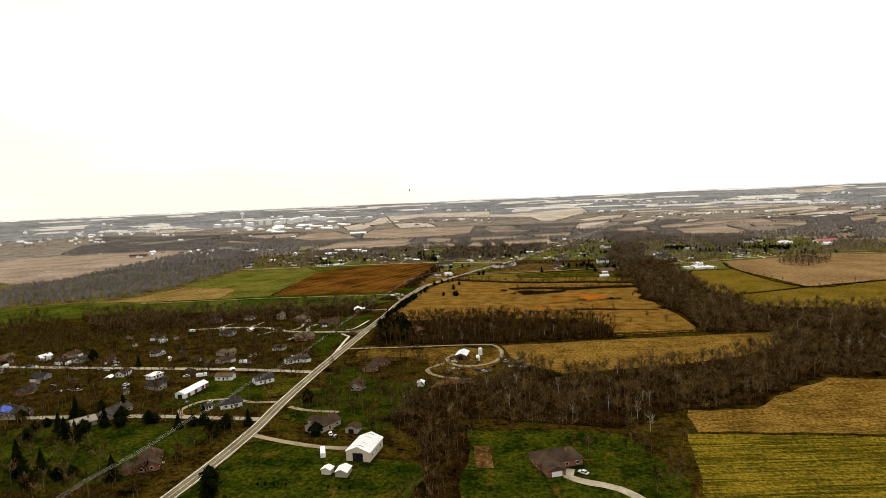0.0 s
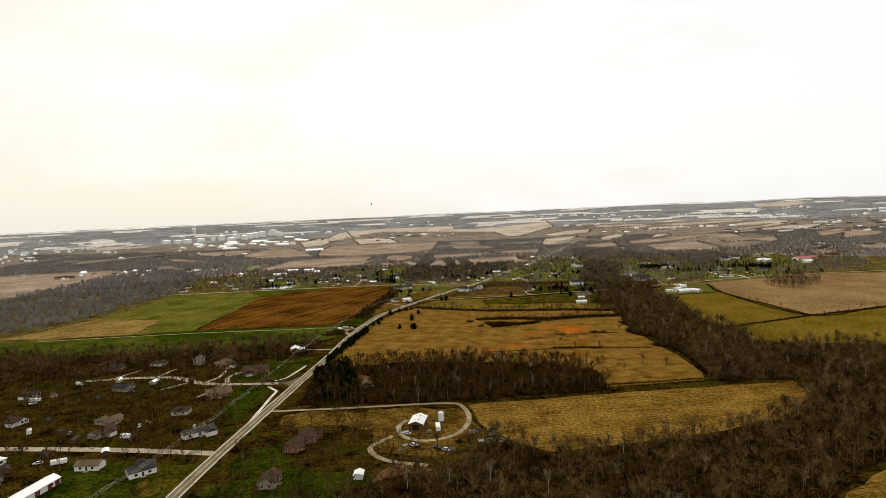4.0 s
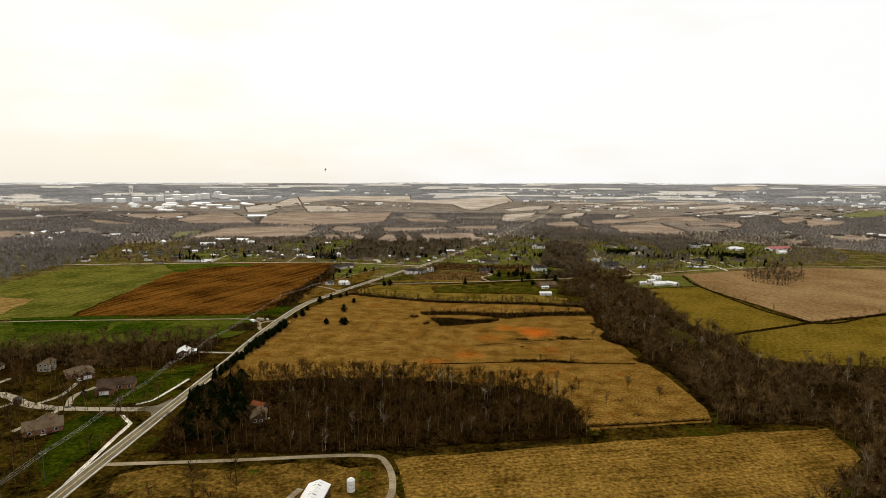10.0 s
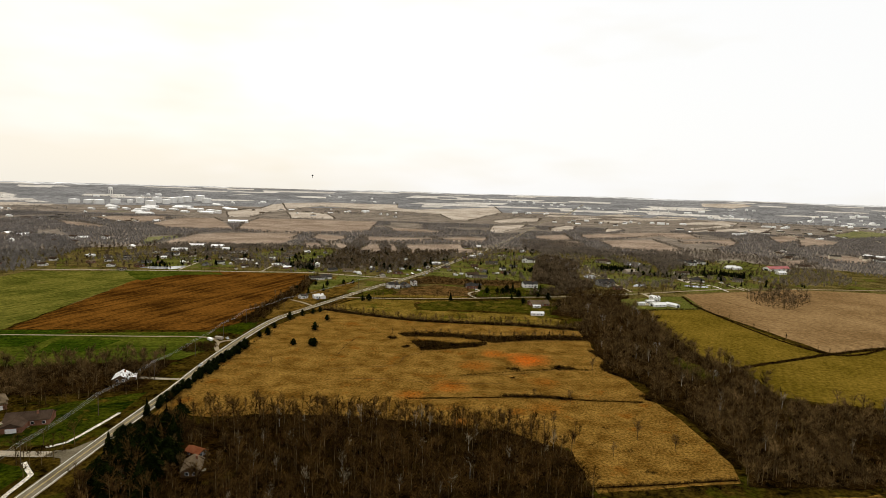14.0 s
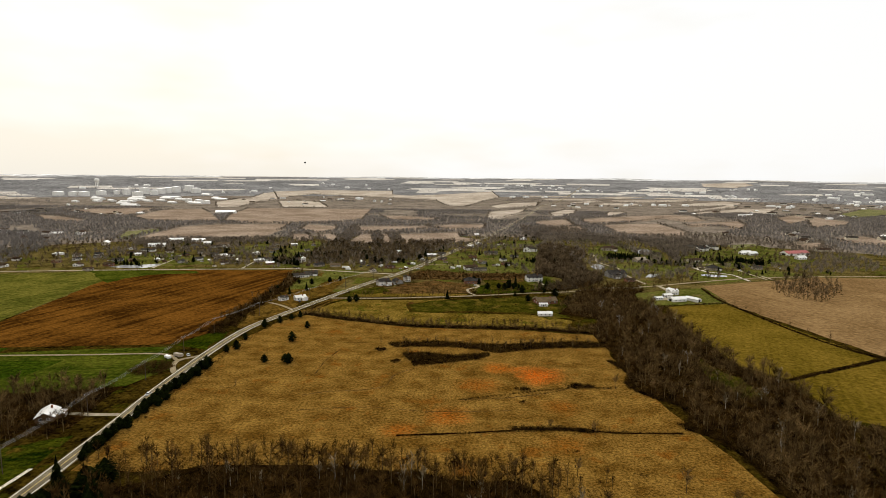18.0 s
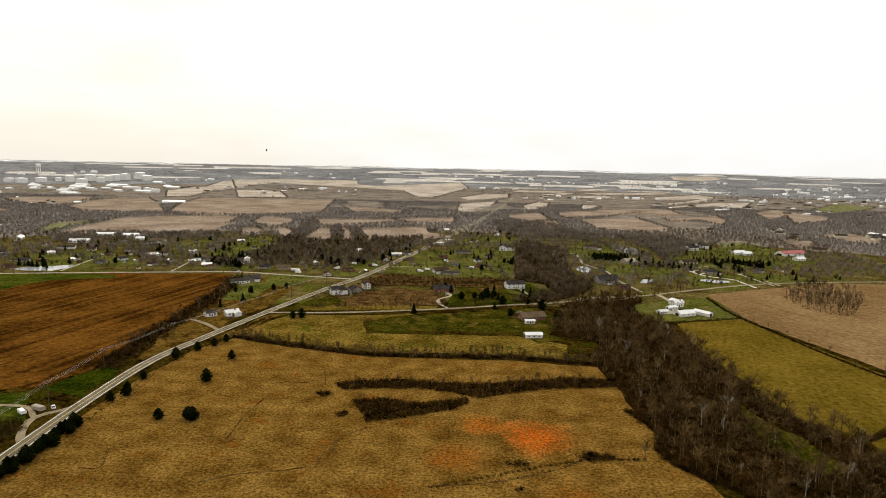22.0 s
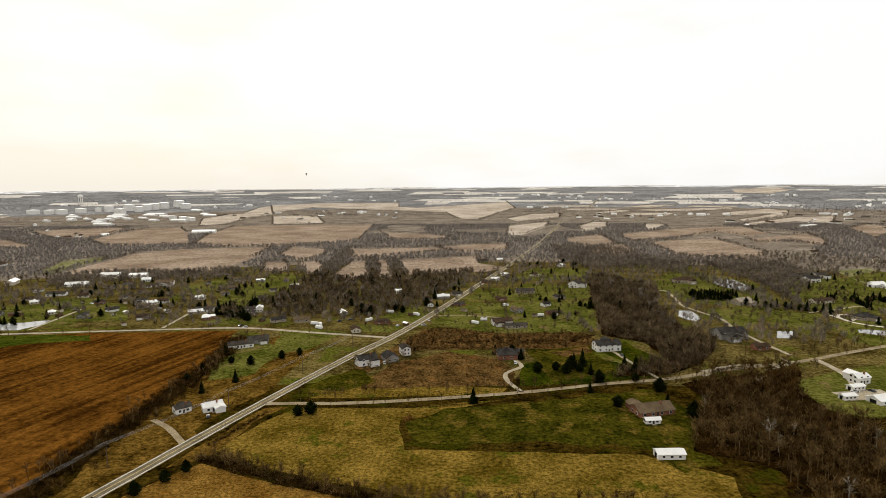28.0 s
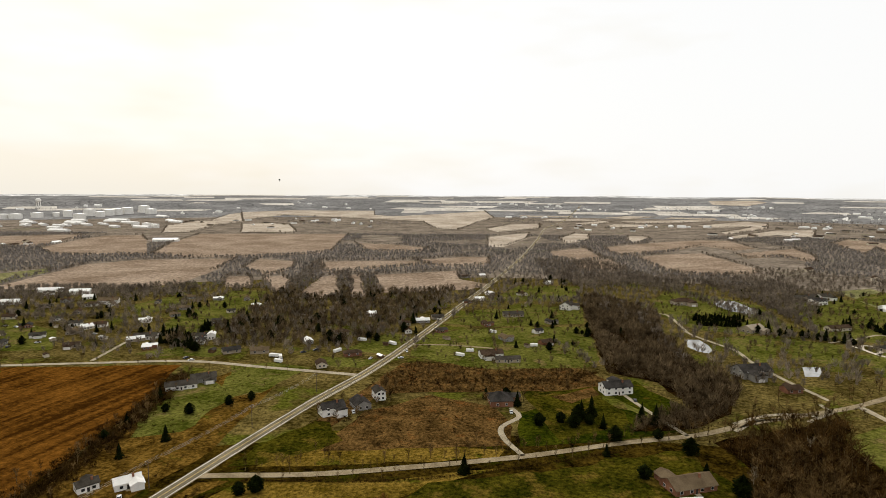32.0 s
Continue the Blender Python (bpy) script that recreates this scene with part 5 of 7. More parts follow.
# houses at the junction and up the road
house(-250, 512, -66, 10, 19, 3.0, "brick", "brown_shingle", "large brick house with a tan-grey roof and gables", "gable", (8, 9, -4, 1))
house(-287, 528, -40, 11, 14, 3.0, "brick", "tan_shingle", "tan house with a tan hip roof", "hip", (6, 8, 2, 1))
house(-246, 453, -50, 11, 16, 2.8, "brick", "tan_shingle", "tan house with a broad tan roof", "gable", (6, 7, 2, -1))
house(-247, 577, 25, 8, 11.5, 2.6, "brown_boards", "white_metal", "low brown house with a bright white metal roof", "gable", (4, 5, 0, 1))
house(-315, 535, 15, 7, 9, 5.0, "tan_siding", "tan_shingle", "tall narrow tan house among trees", "gable", storeys=2)
house(-148, 478, 20, 7, 11, 2.8, "brown_boards", "tan_shingle", "cottage with a tan roof in the woods", "gable")
house(-154, 492, 70, 5, 8, 2.2, "brown_boards", "orange_tile", "low shed with an orange-red roof", "gable", chimney=False, garage=False)
house(-216, 856, -50, 6.5, 10, 3.0, "white_siding", "white_siding", "white farmhouse beside the road", "gable", (4, 5, 3, 1))
house(-231, 852, -40, 6, 8, 3.0, "white_siding", "grey_shingle", "white cottage beside the ploughed field", "gable", (3, 4, 1.5, -1))
barn("metal_shed", 13.5, 822, -83, 6, 12, 2.5, "white_siding", "white_metal", "long white metal shed on the lawn", 0, True, "shed", ribs=8)
house(18, 873, -70, 11, 20, 2.7, "brick", "tan_shingle", "large brick ranch house with a broad tan roof", "gable", (6, 7, -5, -1))
house(15, 859, -80, 3.4, 7.5, 2.2, "white_siding", "white_metal", "white low outbuilding behind the ranch house", "gable", chimney=False, garage=False)
house(-256, 975, -60, 8, 18, 3.0, "white_siding", "grey_shingle", "long white house by the ploughed field", "gable")
house(-249, 990, -60, 9, 15, 3.0, "grey_siding", "grey_shingle", "grey house beside the lane", "gable", (5, 6, 3, 1))
house(-152, 942, -55, 9, 13, 4.6, "white_siding", "dark_shingle", "white farmhouse by the road", "gable", (5, 6, 3, 1), storeys=2)
house(-138, 953, 30, 9, 12, 3.0, "grey_siding", "dark_shingle", "dark-roofed house in a crowded yard", "gable")
house(-130, 968, 25, 6, 10, 5.0, "white_siding", "grey_shingle", "tall white house in a crowded yard", "gable", storeys=2)
house(-58, 966, 10, 13, 14, 3.4, "brick", "dark_shingle", "large house with a dark steep roof", "hip", (6, 7, 3, 1))
house(14, 990, -75, 10, 18, 4.8, "white_siding", "dark_shingle", "large white house with a dark roof", "gable", (7, 8, 4, -1), storeys=2)
house(-62, 1062, -75, 9, 17, 3.4, "white_siding", "brown_shingle", "white house with a brown roof in the paddock", "gable", (6, 8, -3, 1))
house(-50, 1050, -80, 6, 18, 2.8, "tan_siding", "grey_shingle", "long low stable with a grey roof", "gable", chimney=False, garage=False)
house(114, 1032, -75, 14, 22, 4.5, "grey_siding", "dark_shingle", "large dark-roofed house with gables", "gable", (8, 9, -4, 1), storeys=2)
house(173, 1163, -60, 11, 18, 3.6, "tan_siding", "tan_siding", "tan house with a broad roof by spruces", "gable", (7, 8, 2, 1))
house(154, 1288, -80, 12, 24, 4.0, "tan_siding", "brown_shingle", "large brown-roofed estate house", "hip", (8, 9, 5, 1))
house(21, 1251, -20, 12, 16, 4.8, "white_siding", "grey_shingle", "white house with several gables", "gable", (7, 9, 2, 1), storeys=2)
house(-38, 1208, -80, 9, 20, 3.0, "tan_siding", "grey_shingle", "tan house beyond the young trees", "gable")
house(300, 1322, -70, 12, 30, 4.2, "tan_siding", "grey_shingle", "wide estate house with many gables", "gable", (9, 10, 6, 1), storeys=1)
house(330, 1335, -70, 11, 16, 4.2, "white_siding", "grey_shingle", "white wing of the estate", "gable", (7, 8, 2, 1))
house(252, 1103, -70, 11, 16, 3.2, "tan_siding", "dark_shingle", "low dark-roofed house at the drive loop", "hip", (6, 7, 2, 1))
house(253, 1175, -75, 8, 22, 2.8, "cream_siding", "brown_shingle", "long low stable with pale walls", "gable", None, False, garage=False)
house(305, 1302, -70, 10, 18, 4.6, "white_siding", "dark_shingle", "dark-roofed estate house with white gables", "gable", (7, 8, 3, -1), storeys=2)
house(364, 1278, -75, 8, 16, 3.0, "white_siding", "white_metal", "white-roofed stable at the wood edge", "gable", None, False, garage=False)
house(368, 1264, -75, 8, 14, 3.0, "white_siding", "white_metal", "white-roofed stable at the wood edge", "gable", None, False, garage=False)
house(421, 1226, -70, 9, 14, 3.0, "white_siding", "white_metal", "white-roofed barn beside the arena", "gable", None, False, garage=False)
house(313, 1117, -70, 8, 12, 2.8, "tan_siding", "grey_shingle", "grey-roofed house among hedges")
house(-580, 1219, -75, 9, 26, 3.2, "white_siding", "white_metal", "long white-roofed house in a far yard", "gable", None, False, garage=False)
house(-476, 1235, -70, 10, 20, 4.0, "white_siding", "tan_shingle", "large white house in a far yard", "gable", (6, 7, 3, 1))
house(-515, 1259, -75, 8, 12, 3.0, "white_siding", "white_metal", "white-roofed shed in a far yard", "gable", None, False, garage=False)
house(-590, 1295, -75, 9, 14, 3.0, "white_siding", "white_metal", "white-roofed barn under the field edge", "gable", None, False, garage=False)
house(-558, 1159, -75, 8, 20, 2.8, "white_siding", "grey_shingle", "long white-walled house in a far yard")
house(-439, 1132, -60, 7, 11, 2.8, "white_siding", "grey_shingle", "white house in a crowded yard")
house(-420, 1119, -30, 7, 10, 2.8, "cream_siding", "white_metal", "pale-roofed house in a crowded yard")
house(-414, 1129, -70, 7, 12, 2.8, "white_siding", "brown_shingle", "white house in a crowded yard")
house(-348, 1091, -75, 8, 18, 3.0, "white_siding", "grey_shingle", "long white house at the end of a drive")
house(-303, 1096, -75, 7, 14, 3.0, "white_siding", "grey_shingle", "white house beside dark evergreens")
house(-294, 1096, 20, 6, 8, 4.5, "white_siding", "white_metal", "tall white house beside dark evergreens")
for x, y, w, l, turn, roofm, lab in ((147, 899, 9, 15, -70, "white_metal", "wide low farm shed with a pale roof"), (130, 902, 4.5, 8, -75, "white_metal", "narrow white farm shed with a metal roof"), (143, 918, 4.5, 9, -70, "white_metal", "white farm workshop with a metal roof"), (163, 902, 6.5, 14, 38, "white_metal", "white round-topped machine shed")):
    barn("farm_shed", x, y, turn, w, l, 2.5, "white_siding", roofm, lab, 0, True, "shed", ribs=6)
house(152, 931, -70, 7, 9, 4.0, "white_siding", "white_metal", "white farmhouse at the farmyard", "gable", (6, 7, 2, -1), storeys=2)
barn("arena", 436, 1275, -70, 17, 42, 3.6, "white_siding", "red_metal", "long arena with a red metal roof", 0, True, "arena", ribs=8)
barn("stable", 364, 1272, -75, 8, 26, 2.8, "white_siding", "white_metal", "long white stable with a metal roof", 0, True, "stable")
barn("dairy_barn", -836, 1994, -80, 18, 58, 5.0, "white_siding", "white_metal", "long white-roofed dairy barn", 0, True, "barn")
barn("barn", -546, 1288, -75, 11, 22, 4.0, "white_siding", "white_metal", "white-roofed barn beyond the yards", 0, True, "barn")
barn("barn", -591, 1298, -75, 9, 28, 3.4, "white_siding", "white_metal", "white-roofed barn beyond the yards", 0, True, "barn")
many_houses([(-297, 1082), (-260, 1057), (-238, 1058), (-182, 1028), (-166, 1057), (-150, 1066), (-125, 1173), (-140, 1160), (-112, 1190), (-49, 1113), (-17, 1103), (-95, 1465), (-70, 1479), (-593, 1215), (-579, 1277)], "beside the lane", 1.0, True, 25)
many_houses([(-487, 1220), (-466, 1223), (-421, 1102), (-430, 1088), (-840, 1398), (-790, 1370), (-598, 1180), (-520, 1152), (-352, 1083), (124, 1000)], "beside the lane", 1.0, True, 25)
many_houses([(-330, 1062), (-390, 1060), (-450, 1060), (-540, 1060), (-210, 1090), (-180, 1200), (-60, 1330), (-20, 1330), (20, 1420), (-190, 1120)], "beyond the paddocks", 1.0, True, 25)
many_houses([(rng.uniform(-610, -290), rng.uniform(1048, 1280)) for _ in range(34)] + [(rng.uniform(-200, 40), rng.uniform(1090, 1300)) for _ in range(10)], "in the far yards", 0.85, True, 25)
many_houses([(-600 + rng.uniform(-120, 90), 1010 + rng.uniform(-40, 130)) for _ in range(14)], "beyond the wheat", 0.9, True, 10)
# far settlement: pale houses to the left and right of the far road
spots = []
for cx, cy, sx, sy, n in ((-1000, 1330, 260, 90, 26), (-1250, 1900, 250, 120, 16), (720, 1500, 260, 160, 24), (900, 2300, 300, 200, 26), (300, 2700, 180, 150, 18), (-800, 2750, 300, 200, 18), (1300, 2600, 300, 250, 22)):
    spots += [(cx + rng.gauss(0, sx * 0.6), cy + rng.gauss(0, sy * 0.6)) for _ in range(n)]
for x, y in spots:
    if abs(x - 80) < 60:
        continue
    wall, roof = rng.choice(("white_siding", "cream_siding", "tan_siding")), rng.choice(("white_metal", "grey_shingle", "brown_shingle"))
    house(x, y, rng.uniform(0, 180), 10, rng.uniform(14, 26), rng.uniform(3, 5), wall, roof, "far " + NAMES[wall] + " house with a " + NAMES[roof], "gable", None, False, 1, "far houses", False)


def tank(x, y, r, h):
    t = thing("storage_tank", x, y, 0, "white round storage tank in a far tank farm", "storage tank", "tank farm")
    V, n = [], 24
    for z, k in ((-2, 1.0), (h, 1.0), (h + r * 0.12, 0.0)):
        for i in range(n):
            a = 2 * math.pi * i / n
            V.append((r * k * math.cos(a), r * k * math.sin(a), z))
    mesh_object("shell", V[: 2 * n], [(i, (i + 1) % n, n + (i + 1) % n, n + i) for i in range(n)], "white_siding", t)
    mesh_object("tank_roof", V[n : 2 * n] + [V[-1]], [(i, (i + 1) % n, n) for i in range(n)], "white_metal", t)
    s = [(r * 1.01 * math.cos(0.3 + 0.05 * i), r * 1.01 * math.sin(0.3 + 0.05 * i), h * i / 12 + dz) for i in range(13) for dz in (0, 0.7)]
    mesh_object("stair", s, [(2 * i, 2 * i + 2, 2 * i + 3, 2 * i + 1) for i in range(12)], "grey_siding", t)


for x, y, r, h in ((-1904, 2665, 26, 13), (-1848, 2683, 24, 13), (-1809, 2694, 26, 14), (-1773, 2756, 24, 15), (-1743, 2817, 14, 13), (-1702, 2828, 20, 20), (-1615, 2773, 26, 15), (-1659, 2894, 26, 22), (-1590, 2858, 20, 18), (-1604, 2936, 24, 20), (-1590, 2968, 22, 22), (-1580, 3023, 26, 22), (-1560, 3112, 26, 24), (-1493, 3050, 26, 18), (-1150, 2490, 14, 10), (-1205, 2530, 16, 11), (-1262, 2560, 15, 11)):
    tank(x, y, r * 0.85, h * 1.2)
for x, y, w, l in ((-1432, 2400, 18, 60), (-1585, 2465, 16, 50), (-1424, 2541, 16, 60), (-1330, 2286, 20, 70), (-1435, 2736, 20, 90), (-1377, 2934, 20, 80), (-1500, 2600, 22, 60), (-1650, 2560, 20, 70), (-1700, 2620, 18, 60), (-1480, 2480, 14, 40), (-1550, 2680, 20, 60)) + tuple((-1640 + 33 * i + 25 * math.sin(7 * i), 2420 + 41 * i % 170 + 22 * i * (i % 2), 12 + 3 * (i % 4), 34 + 11 * (i % 5)) for i in range(15)):
    barn("warehouse", x, y, rng.uniform(50, 80), w, l, 4.5, "white_siding", "white_metal", "long pale warehouse in the far tank farm", 0, False, "warehouse")
# water tower
wt = thing("water_tower", -2035, 3094, 0, "white water tower far beyond the tank farm", "water tower")
for k in range(6):
    a = math.pi * k / 3
    box("leg", (9 * math.cos(a) - 0.7, 9 * math.cos(a) + 0.7, 9 * math.sin(a) - 0.7, 9 * math.sin(a) + 0.7, -2, 32), "white_siding", wt)
bm = bmesh.new()
bmesh.ops.create_uvsphere(bm, u_segments=16, v_segments=10, radius=12, matrix=Matrix.Translation((0, 0, 38)) @ Matrix.Diagonal((1, 1, 0.75, 1)))
part("tank_bowl", bm, "white_siding", wt)
box("riser", (-1.6, 1.6, -1.6, 1.6, -2, 32), "white_siding", wt)
pond("pond", [(197, 1313), (219, 1311), (221, 1278), (217, 1249), (205, 1239), (192, 1252), (187, 1282)], "still pond mirroring the white sky")
pond("pond", [(225, 1063), (234, 1064), (253, 1057), (250, 1049), (233, 1046), (221, 1053)], "long narrow pond below the estate drive")
pond("pond", [(103, 1126), (113, 1127), (115, 1108), (112, 1093), (106, 1085), (100, 1090), (96, 1103)], "small bright pond beside the woods")
pond("pond", [(158, 1054), (171, 1055), (166, 1042), (158, 1032), (149, 1031)], "small pond by the estate drive")
pond("pond", [(-520, 1012), (-510, 1030), (-488, 1036), (-472, 1047), (-464, 1028), (-471, 1009), (-495, 1006)], "small bright pond by the lane")

# utility poles and wires along the road
POLES = [(-196, 120), (-197, 180), (-199, 240), (-202, 300), (-204, 361), (-208, 410), (-216, 468), (-224, 525), (-229, 581), (-231, 632), (-236, 683), (-240, 733), (-228, 789), (-206, 855), (-188, 919), (-170, 975)]


def utility_pole(x, y, turn, tall=12.0):
    t = thing("utility_pole", x, y, turn, "brown wooden utility pole with a crossarm", "utility pole", "poles along the road")
    V, n = [], 8
    for z, r in ((-0.3, 0.20), (tall, 0.13)):
        V += [(r * math.cos(2 * math.pi * i / n), r * math.sin(2 * math.pi * i / n), z) for i in range(n)]
    mesh_object("pole", V, [(i, (i + 1) % n, n + (i + 1) % n, n + i) for i in range(n)] + [tuple(range(n, 2 * n))], "pole_wood", t)
    box("crossarm", (-1.4, 1.4, -0.1, 0.1, tall - 0.95, tall - 0.75), "pole_wood", t)
    for x0 in (-1.2, 0.0, 1.2):
        box("insulator", (x0 - 0.06, x0 + 0.06, -0.06, 0.06, tall - 0.75, tall - 0.5), "white_siding", t)
    return t


for i, (x, y) in enumerate(POLES):
    a, b = POLES[max(0, i - 1)], POLES[min(len(POLES) - 1, i + 1)]
    utility_pole(x, y, math.degrees(math.atan2(b[1] - a[1], b[0] - a[0])) - 90)
for off in (-1.2, 0.0, 1.2):
    for (x0, y0), (x1, y1) in zip(POLES, POLES[1:]):
        V, F = [], []
        d = Vector((x1 - x0, y1 - y0, 0)).normalized()
        s = Vector((d.y, -d.x, 0)) * off
        for i in range(9):
            t = i / 8
            q = Vector((x0, y0, 11.5)).lerp(Vector((x1, y1, 11.5)), t) + s - Vector((0, 0, 1.1 * 4 * t * (1 - t)))
            for k in range(3):
                a = 2 * math.pi * k / 3
                V.append((q.x + d.y * 0.032 * math.cos(a), q.y - d.x * 0.032 * math.cos(a), q.z + 0.032 * math.sin(a)))
            if i:
                b = 3 * i
                F += [(b - 3 + k, b - 3 + (k + 1) % 3, b + (k + 1) % 3, b + k) for k in range(3)]
        tagged(mesh_object("power_line", V, F, "wire_metal"), "thin overhead wire strung between poles", "wire", "wires along the road")
# farm gear at the field entrance
trailer("grain_wagon", -236, 676, 70, 2.6, 6.5, 2.4, "tan_siding", "tan grain wagon parked at the field entrance", "wagon")
trailer("grain_wagon", -241, 672, 55, 2.4, 5.0, 2.0, "white_metal", "pale farm wagon parked at the field entrance", "wagon")
car(-231, 679, 40, "car_paint_light", "pale pickup parked at the field entrance")
for x, y, a, p in ((-86, 398, 10, "car_paint_dark"), (-98, 396, 80, "car_paint_light"), (-131, 262, 30, "car_paint_light"), (-127, 259, 10, "car_paint_dark"), (-6, 240, 60, "car_paint_light"), (-262, 500, 20, "car_paint_dark"), (-280, 519, 50, "car_paint_light"), (-226, 396, 40, "car_paint_light"), (150, 915, 20, "car_paint_dark"), (140, 913, 60, "car_paint_light"), (-213, 846, 30, "car_paint_dark"), (-52, 951, 0, "car_paint_light"), (22, 975, 0, "car_paint_dark"), (-240, 293, 30, "car_paint_dark"), (-226, 296, 10, "car_paint_light"), (-140, 944, 20, "car_paint_light"), (-145, 938, 70, "car_paint_dark")):
    car(x, y, a, p, "car parked on a driveway")
car(-216, 611, 4, "car_paint_light", "pale car driving on the road", 0.13)


# clutter of the village yards: sheds, trailers and cars between the houses
rv = random.Random(31)
for cx, cy, sx, sy, n in ((-395, 362, 45, 16, 22), (-330, 318, 50, 18, 22), (-300, 386, 50, 16, 14), (-262, 345, 22, 14, 8), (-470, 350, 50, 30, 12), (-350, 450, 70, 34, 16), (-140, 960, 12, 10, 8), (-230, 1050, 60, 20, 14), (-460, 1080, 100, 50, 26), (-60, 1100, 40, 40, 8), (290, 1110, 60, 30, 5), (-150, 1070, 30, 30, 10)):
    for i in range(n):
        x, y = cx + rv.uniform(-sx, sx), cy + rv.uniform(-sy, sy)
        if near_road(x, y) or any(math.hypot(x - a, y - b) < 9 for a, b in BUILT):
            continue
        kind = rv.random()
        if kind < 0.40:
            car(x, y, rv.uniform(0, 360), rv.choice(("car_paint_dark", "car_paint_light", "car_paint_light")), "car parked in a village yard")
        elif kind < 0.80:
            wall, roof = rv.choice(("cream_siding", "tan_siding", "brown_boards", "brown_boards")), rv.choice(("white_metal", "grey_shingle", "grey_shingle", "tan_shingle", "brown_shingle"))
            barn("garden_shed", x, y, rv.uniform(0, 90), rv.uniform(2.6, 4.4), rv.uniform(3.4, 6.5), 2.2, wall, roof, "small garden shed in a village yard", 0, False, "shed")
        else:
            trailer("camper", x, y, rv.uniform(0, 180), 2.4, rv.uniform(5, 7.5), 2.6, "white_metal", "white camper parked in a village yard", "camper")

# ---- woods ----
rt = random.Random(21)
BARE = [bare_tree(s, t, 150) for s, t in ((1, 13), (2, 15), (3, 11), (4, 14), (5, 12), (6, 16))]
BUSHES = [bush(s, 2.0, 34) for s in range(5)]
TALL = [bush(s + 30, 4.6, 54, 0.46) for s in range(6)]
SLIM = [bare_tree(s + 90, t, 130, 0.20, 12) for s, t in ((1, 13), (2, 15), (3, 11), (4, 14))]
FAR = [far_tree(s, 13, 17, 1.45) for s in range(6)]
MIDTREE = [far_tree(s + 20, 12, 46, 0.6) for s in range(6)]
THIN = [far_tree(s + 40, 13, 18, 1.3) for s in range(6)]
YARD = [bare_tree(s + 70, t, 105, 0.34, 8) for s, t in ((1, 13), (2, 15), (3, 11), (4, 14))]
SPRUCE = [conifer(1, 11, 6.8, 12, 17), conifer(2, 8, 6.6, 10, 17, True), conifer(3, 13, 7.4, 13, 17), conifer(4, 9.5, 7.6, 11, 18, True)]
TWIG = ("bark", "twigs")
CLEAR = [f for f in FIELDS]
WOODS = {
    "belt": ([(-182, 436), (-100, 447), (16, 478), (12, 520), (-20, 540), (-100, 546), (-150, 538), (-190, 505)], 6.0, "belt of bare brown trees between the fields"),
    "creek": ([(58, 814), (45, 770), (50, 720), (52, 676), (49, 656), (58, 639), (69, 630), (71, 613), (64, 600), (76, 588), (82, 562), (86, 515), (121, 538), (144, 614), (144, 671), (125, 700), (121, 803), (120, 870), (100, 900), (70, 915), (45, 880), (25, 830)], 6.2, "bare creek-side woods"),
    "south": ([(-105, 292), (10, 292), (44, 322), (81, 330), (97, 355), (136, 392), (165, 392), (340, 430), (420, 560), (330, 590), (165, 605), (146, 612), (121, 538), (140, 505), (134, 468), (100, 428), (58, 404), (-21, 374), (-50, 390), (-60, 365), (-110, 330)], 7.0, "bare brown woods between the mown fields"),
    "north": ([(8, 930), (44, 935), (70, 960), (95, 1000), (83, 1132), (110, 1230), (60, 1330), (40, 1270), (30, 1170), (18, 1030), (46, 1012), (52, 970)], 5.2, "bare woods along the creek"),
    "gap": ([(79, 500), (134, 506), (139, 515), (146, 560), (121, 538), (86, 515)], 5.5, "bare woods at the corner of the mown field"),
    "roadside": ([(46, 918), (100, 944), (132, 958), (112, 925), (108, 890), (79, 879), (54, 883)], 5.5, "bare brown woods beside the side road"),
    "village": ([(-573, 538), (-403, 562), (-240, 621), (-226, 560), (-300, 540), (-354, 505), (-476, 460)], 6.0, "bare woods behind the houses"),
}
GLADE = [(107, 716), (109, 704), (114, 690), (117, 674), (121, 648), (109, 643), (99, 664), (100, 683), (103, 700)]
for key, (poly, gap, label) in WOODS.items():
    if key:
        # Floor sheet whose dark colour includes the shade below the trees.
        field("woodland_floor", poly, "shaded_litter", "brown leaf litter with shade under bare trees painted in", 0.065, 2.0, "woodland floor")
    spots = [q for q in filled(poly, gap, rt, 0.95, (GLADE,)) if key == "belt" or noise.noise(Vector((q[0] * 0.03, q[1] * 0.03, 7))) < 0.28]
    scatter("woods", MIDTREE if key == "north" else BARE, spots, ("bark", "brown_twigs") if key == "north" else ("bark", "belt_twigs") if key in ("belt", "roadside") else TWIG, label, "woods", rt, 0.6, 1.1)
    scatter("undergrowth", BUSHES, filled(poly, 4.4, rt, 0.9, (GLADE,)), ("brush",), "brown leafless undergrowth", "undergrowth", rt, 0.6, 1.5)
    stand = filled(poly, 3.3 if key == "belt" else 4.0, rt, 0.92, (GLADE,))
    # Noise-picked saplings take a darker copy in most woods, as painted gaps of shade.
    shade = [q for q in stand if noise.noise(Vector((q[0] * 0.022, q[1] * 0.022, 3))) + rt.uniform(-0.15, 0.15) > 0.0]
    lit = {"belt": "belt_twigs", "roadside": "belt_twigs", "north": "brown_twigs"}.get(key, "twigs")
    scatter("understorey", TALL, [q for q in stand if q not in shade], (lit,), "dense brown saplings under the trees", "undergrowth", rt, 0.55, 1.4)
    scatter("understorey", TALL, shade, ({"belt": "brush", "north": "brown_twigs"}.get(key, "belt_twigs"),), "brown saplings darkened as shaded gaps in the woods", "undergrowth", rt, 0.5, 1.2)
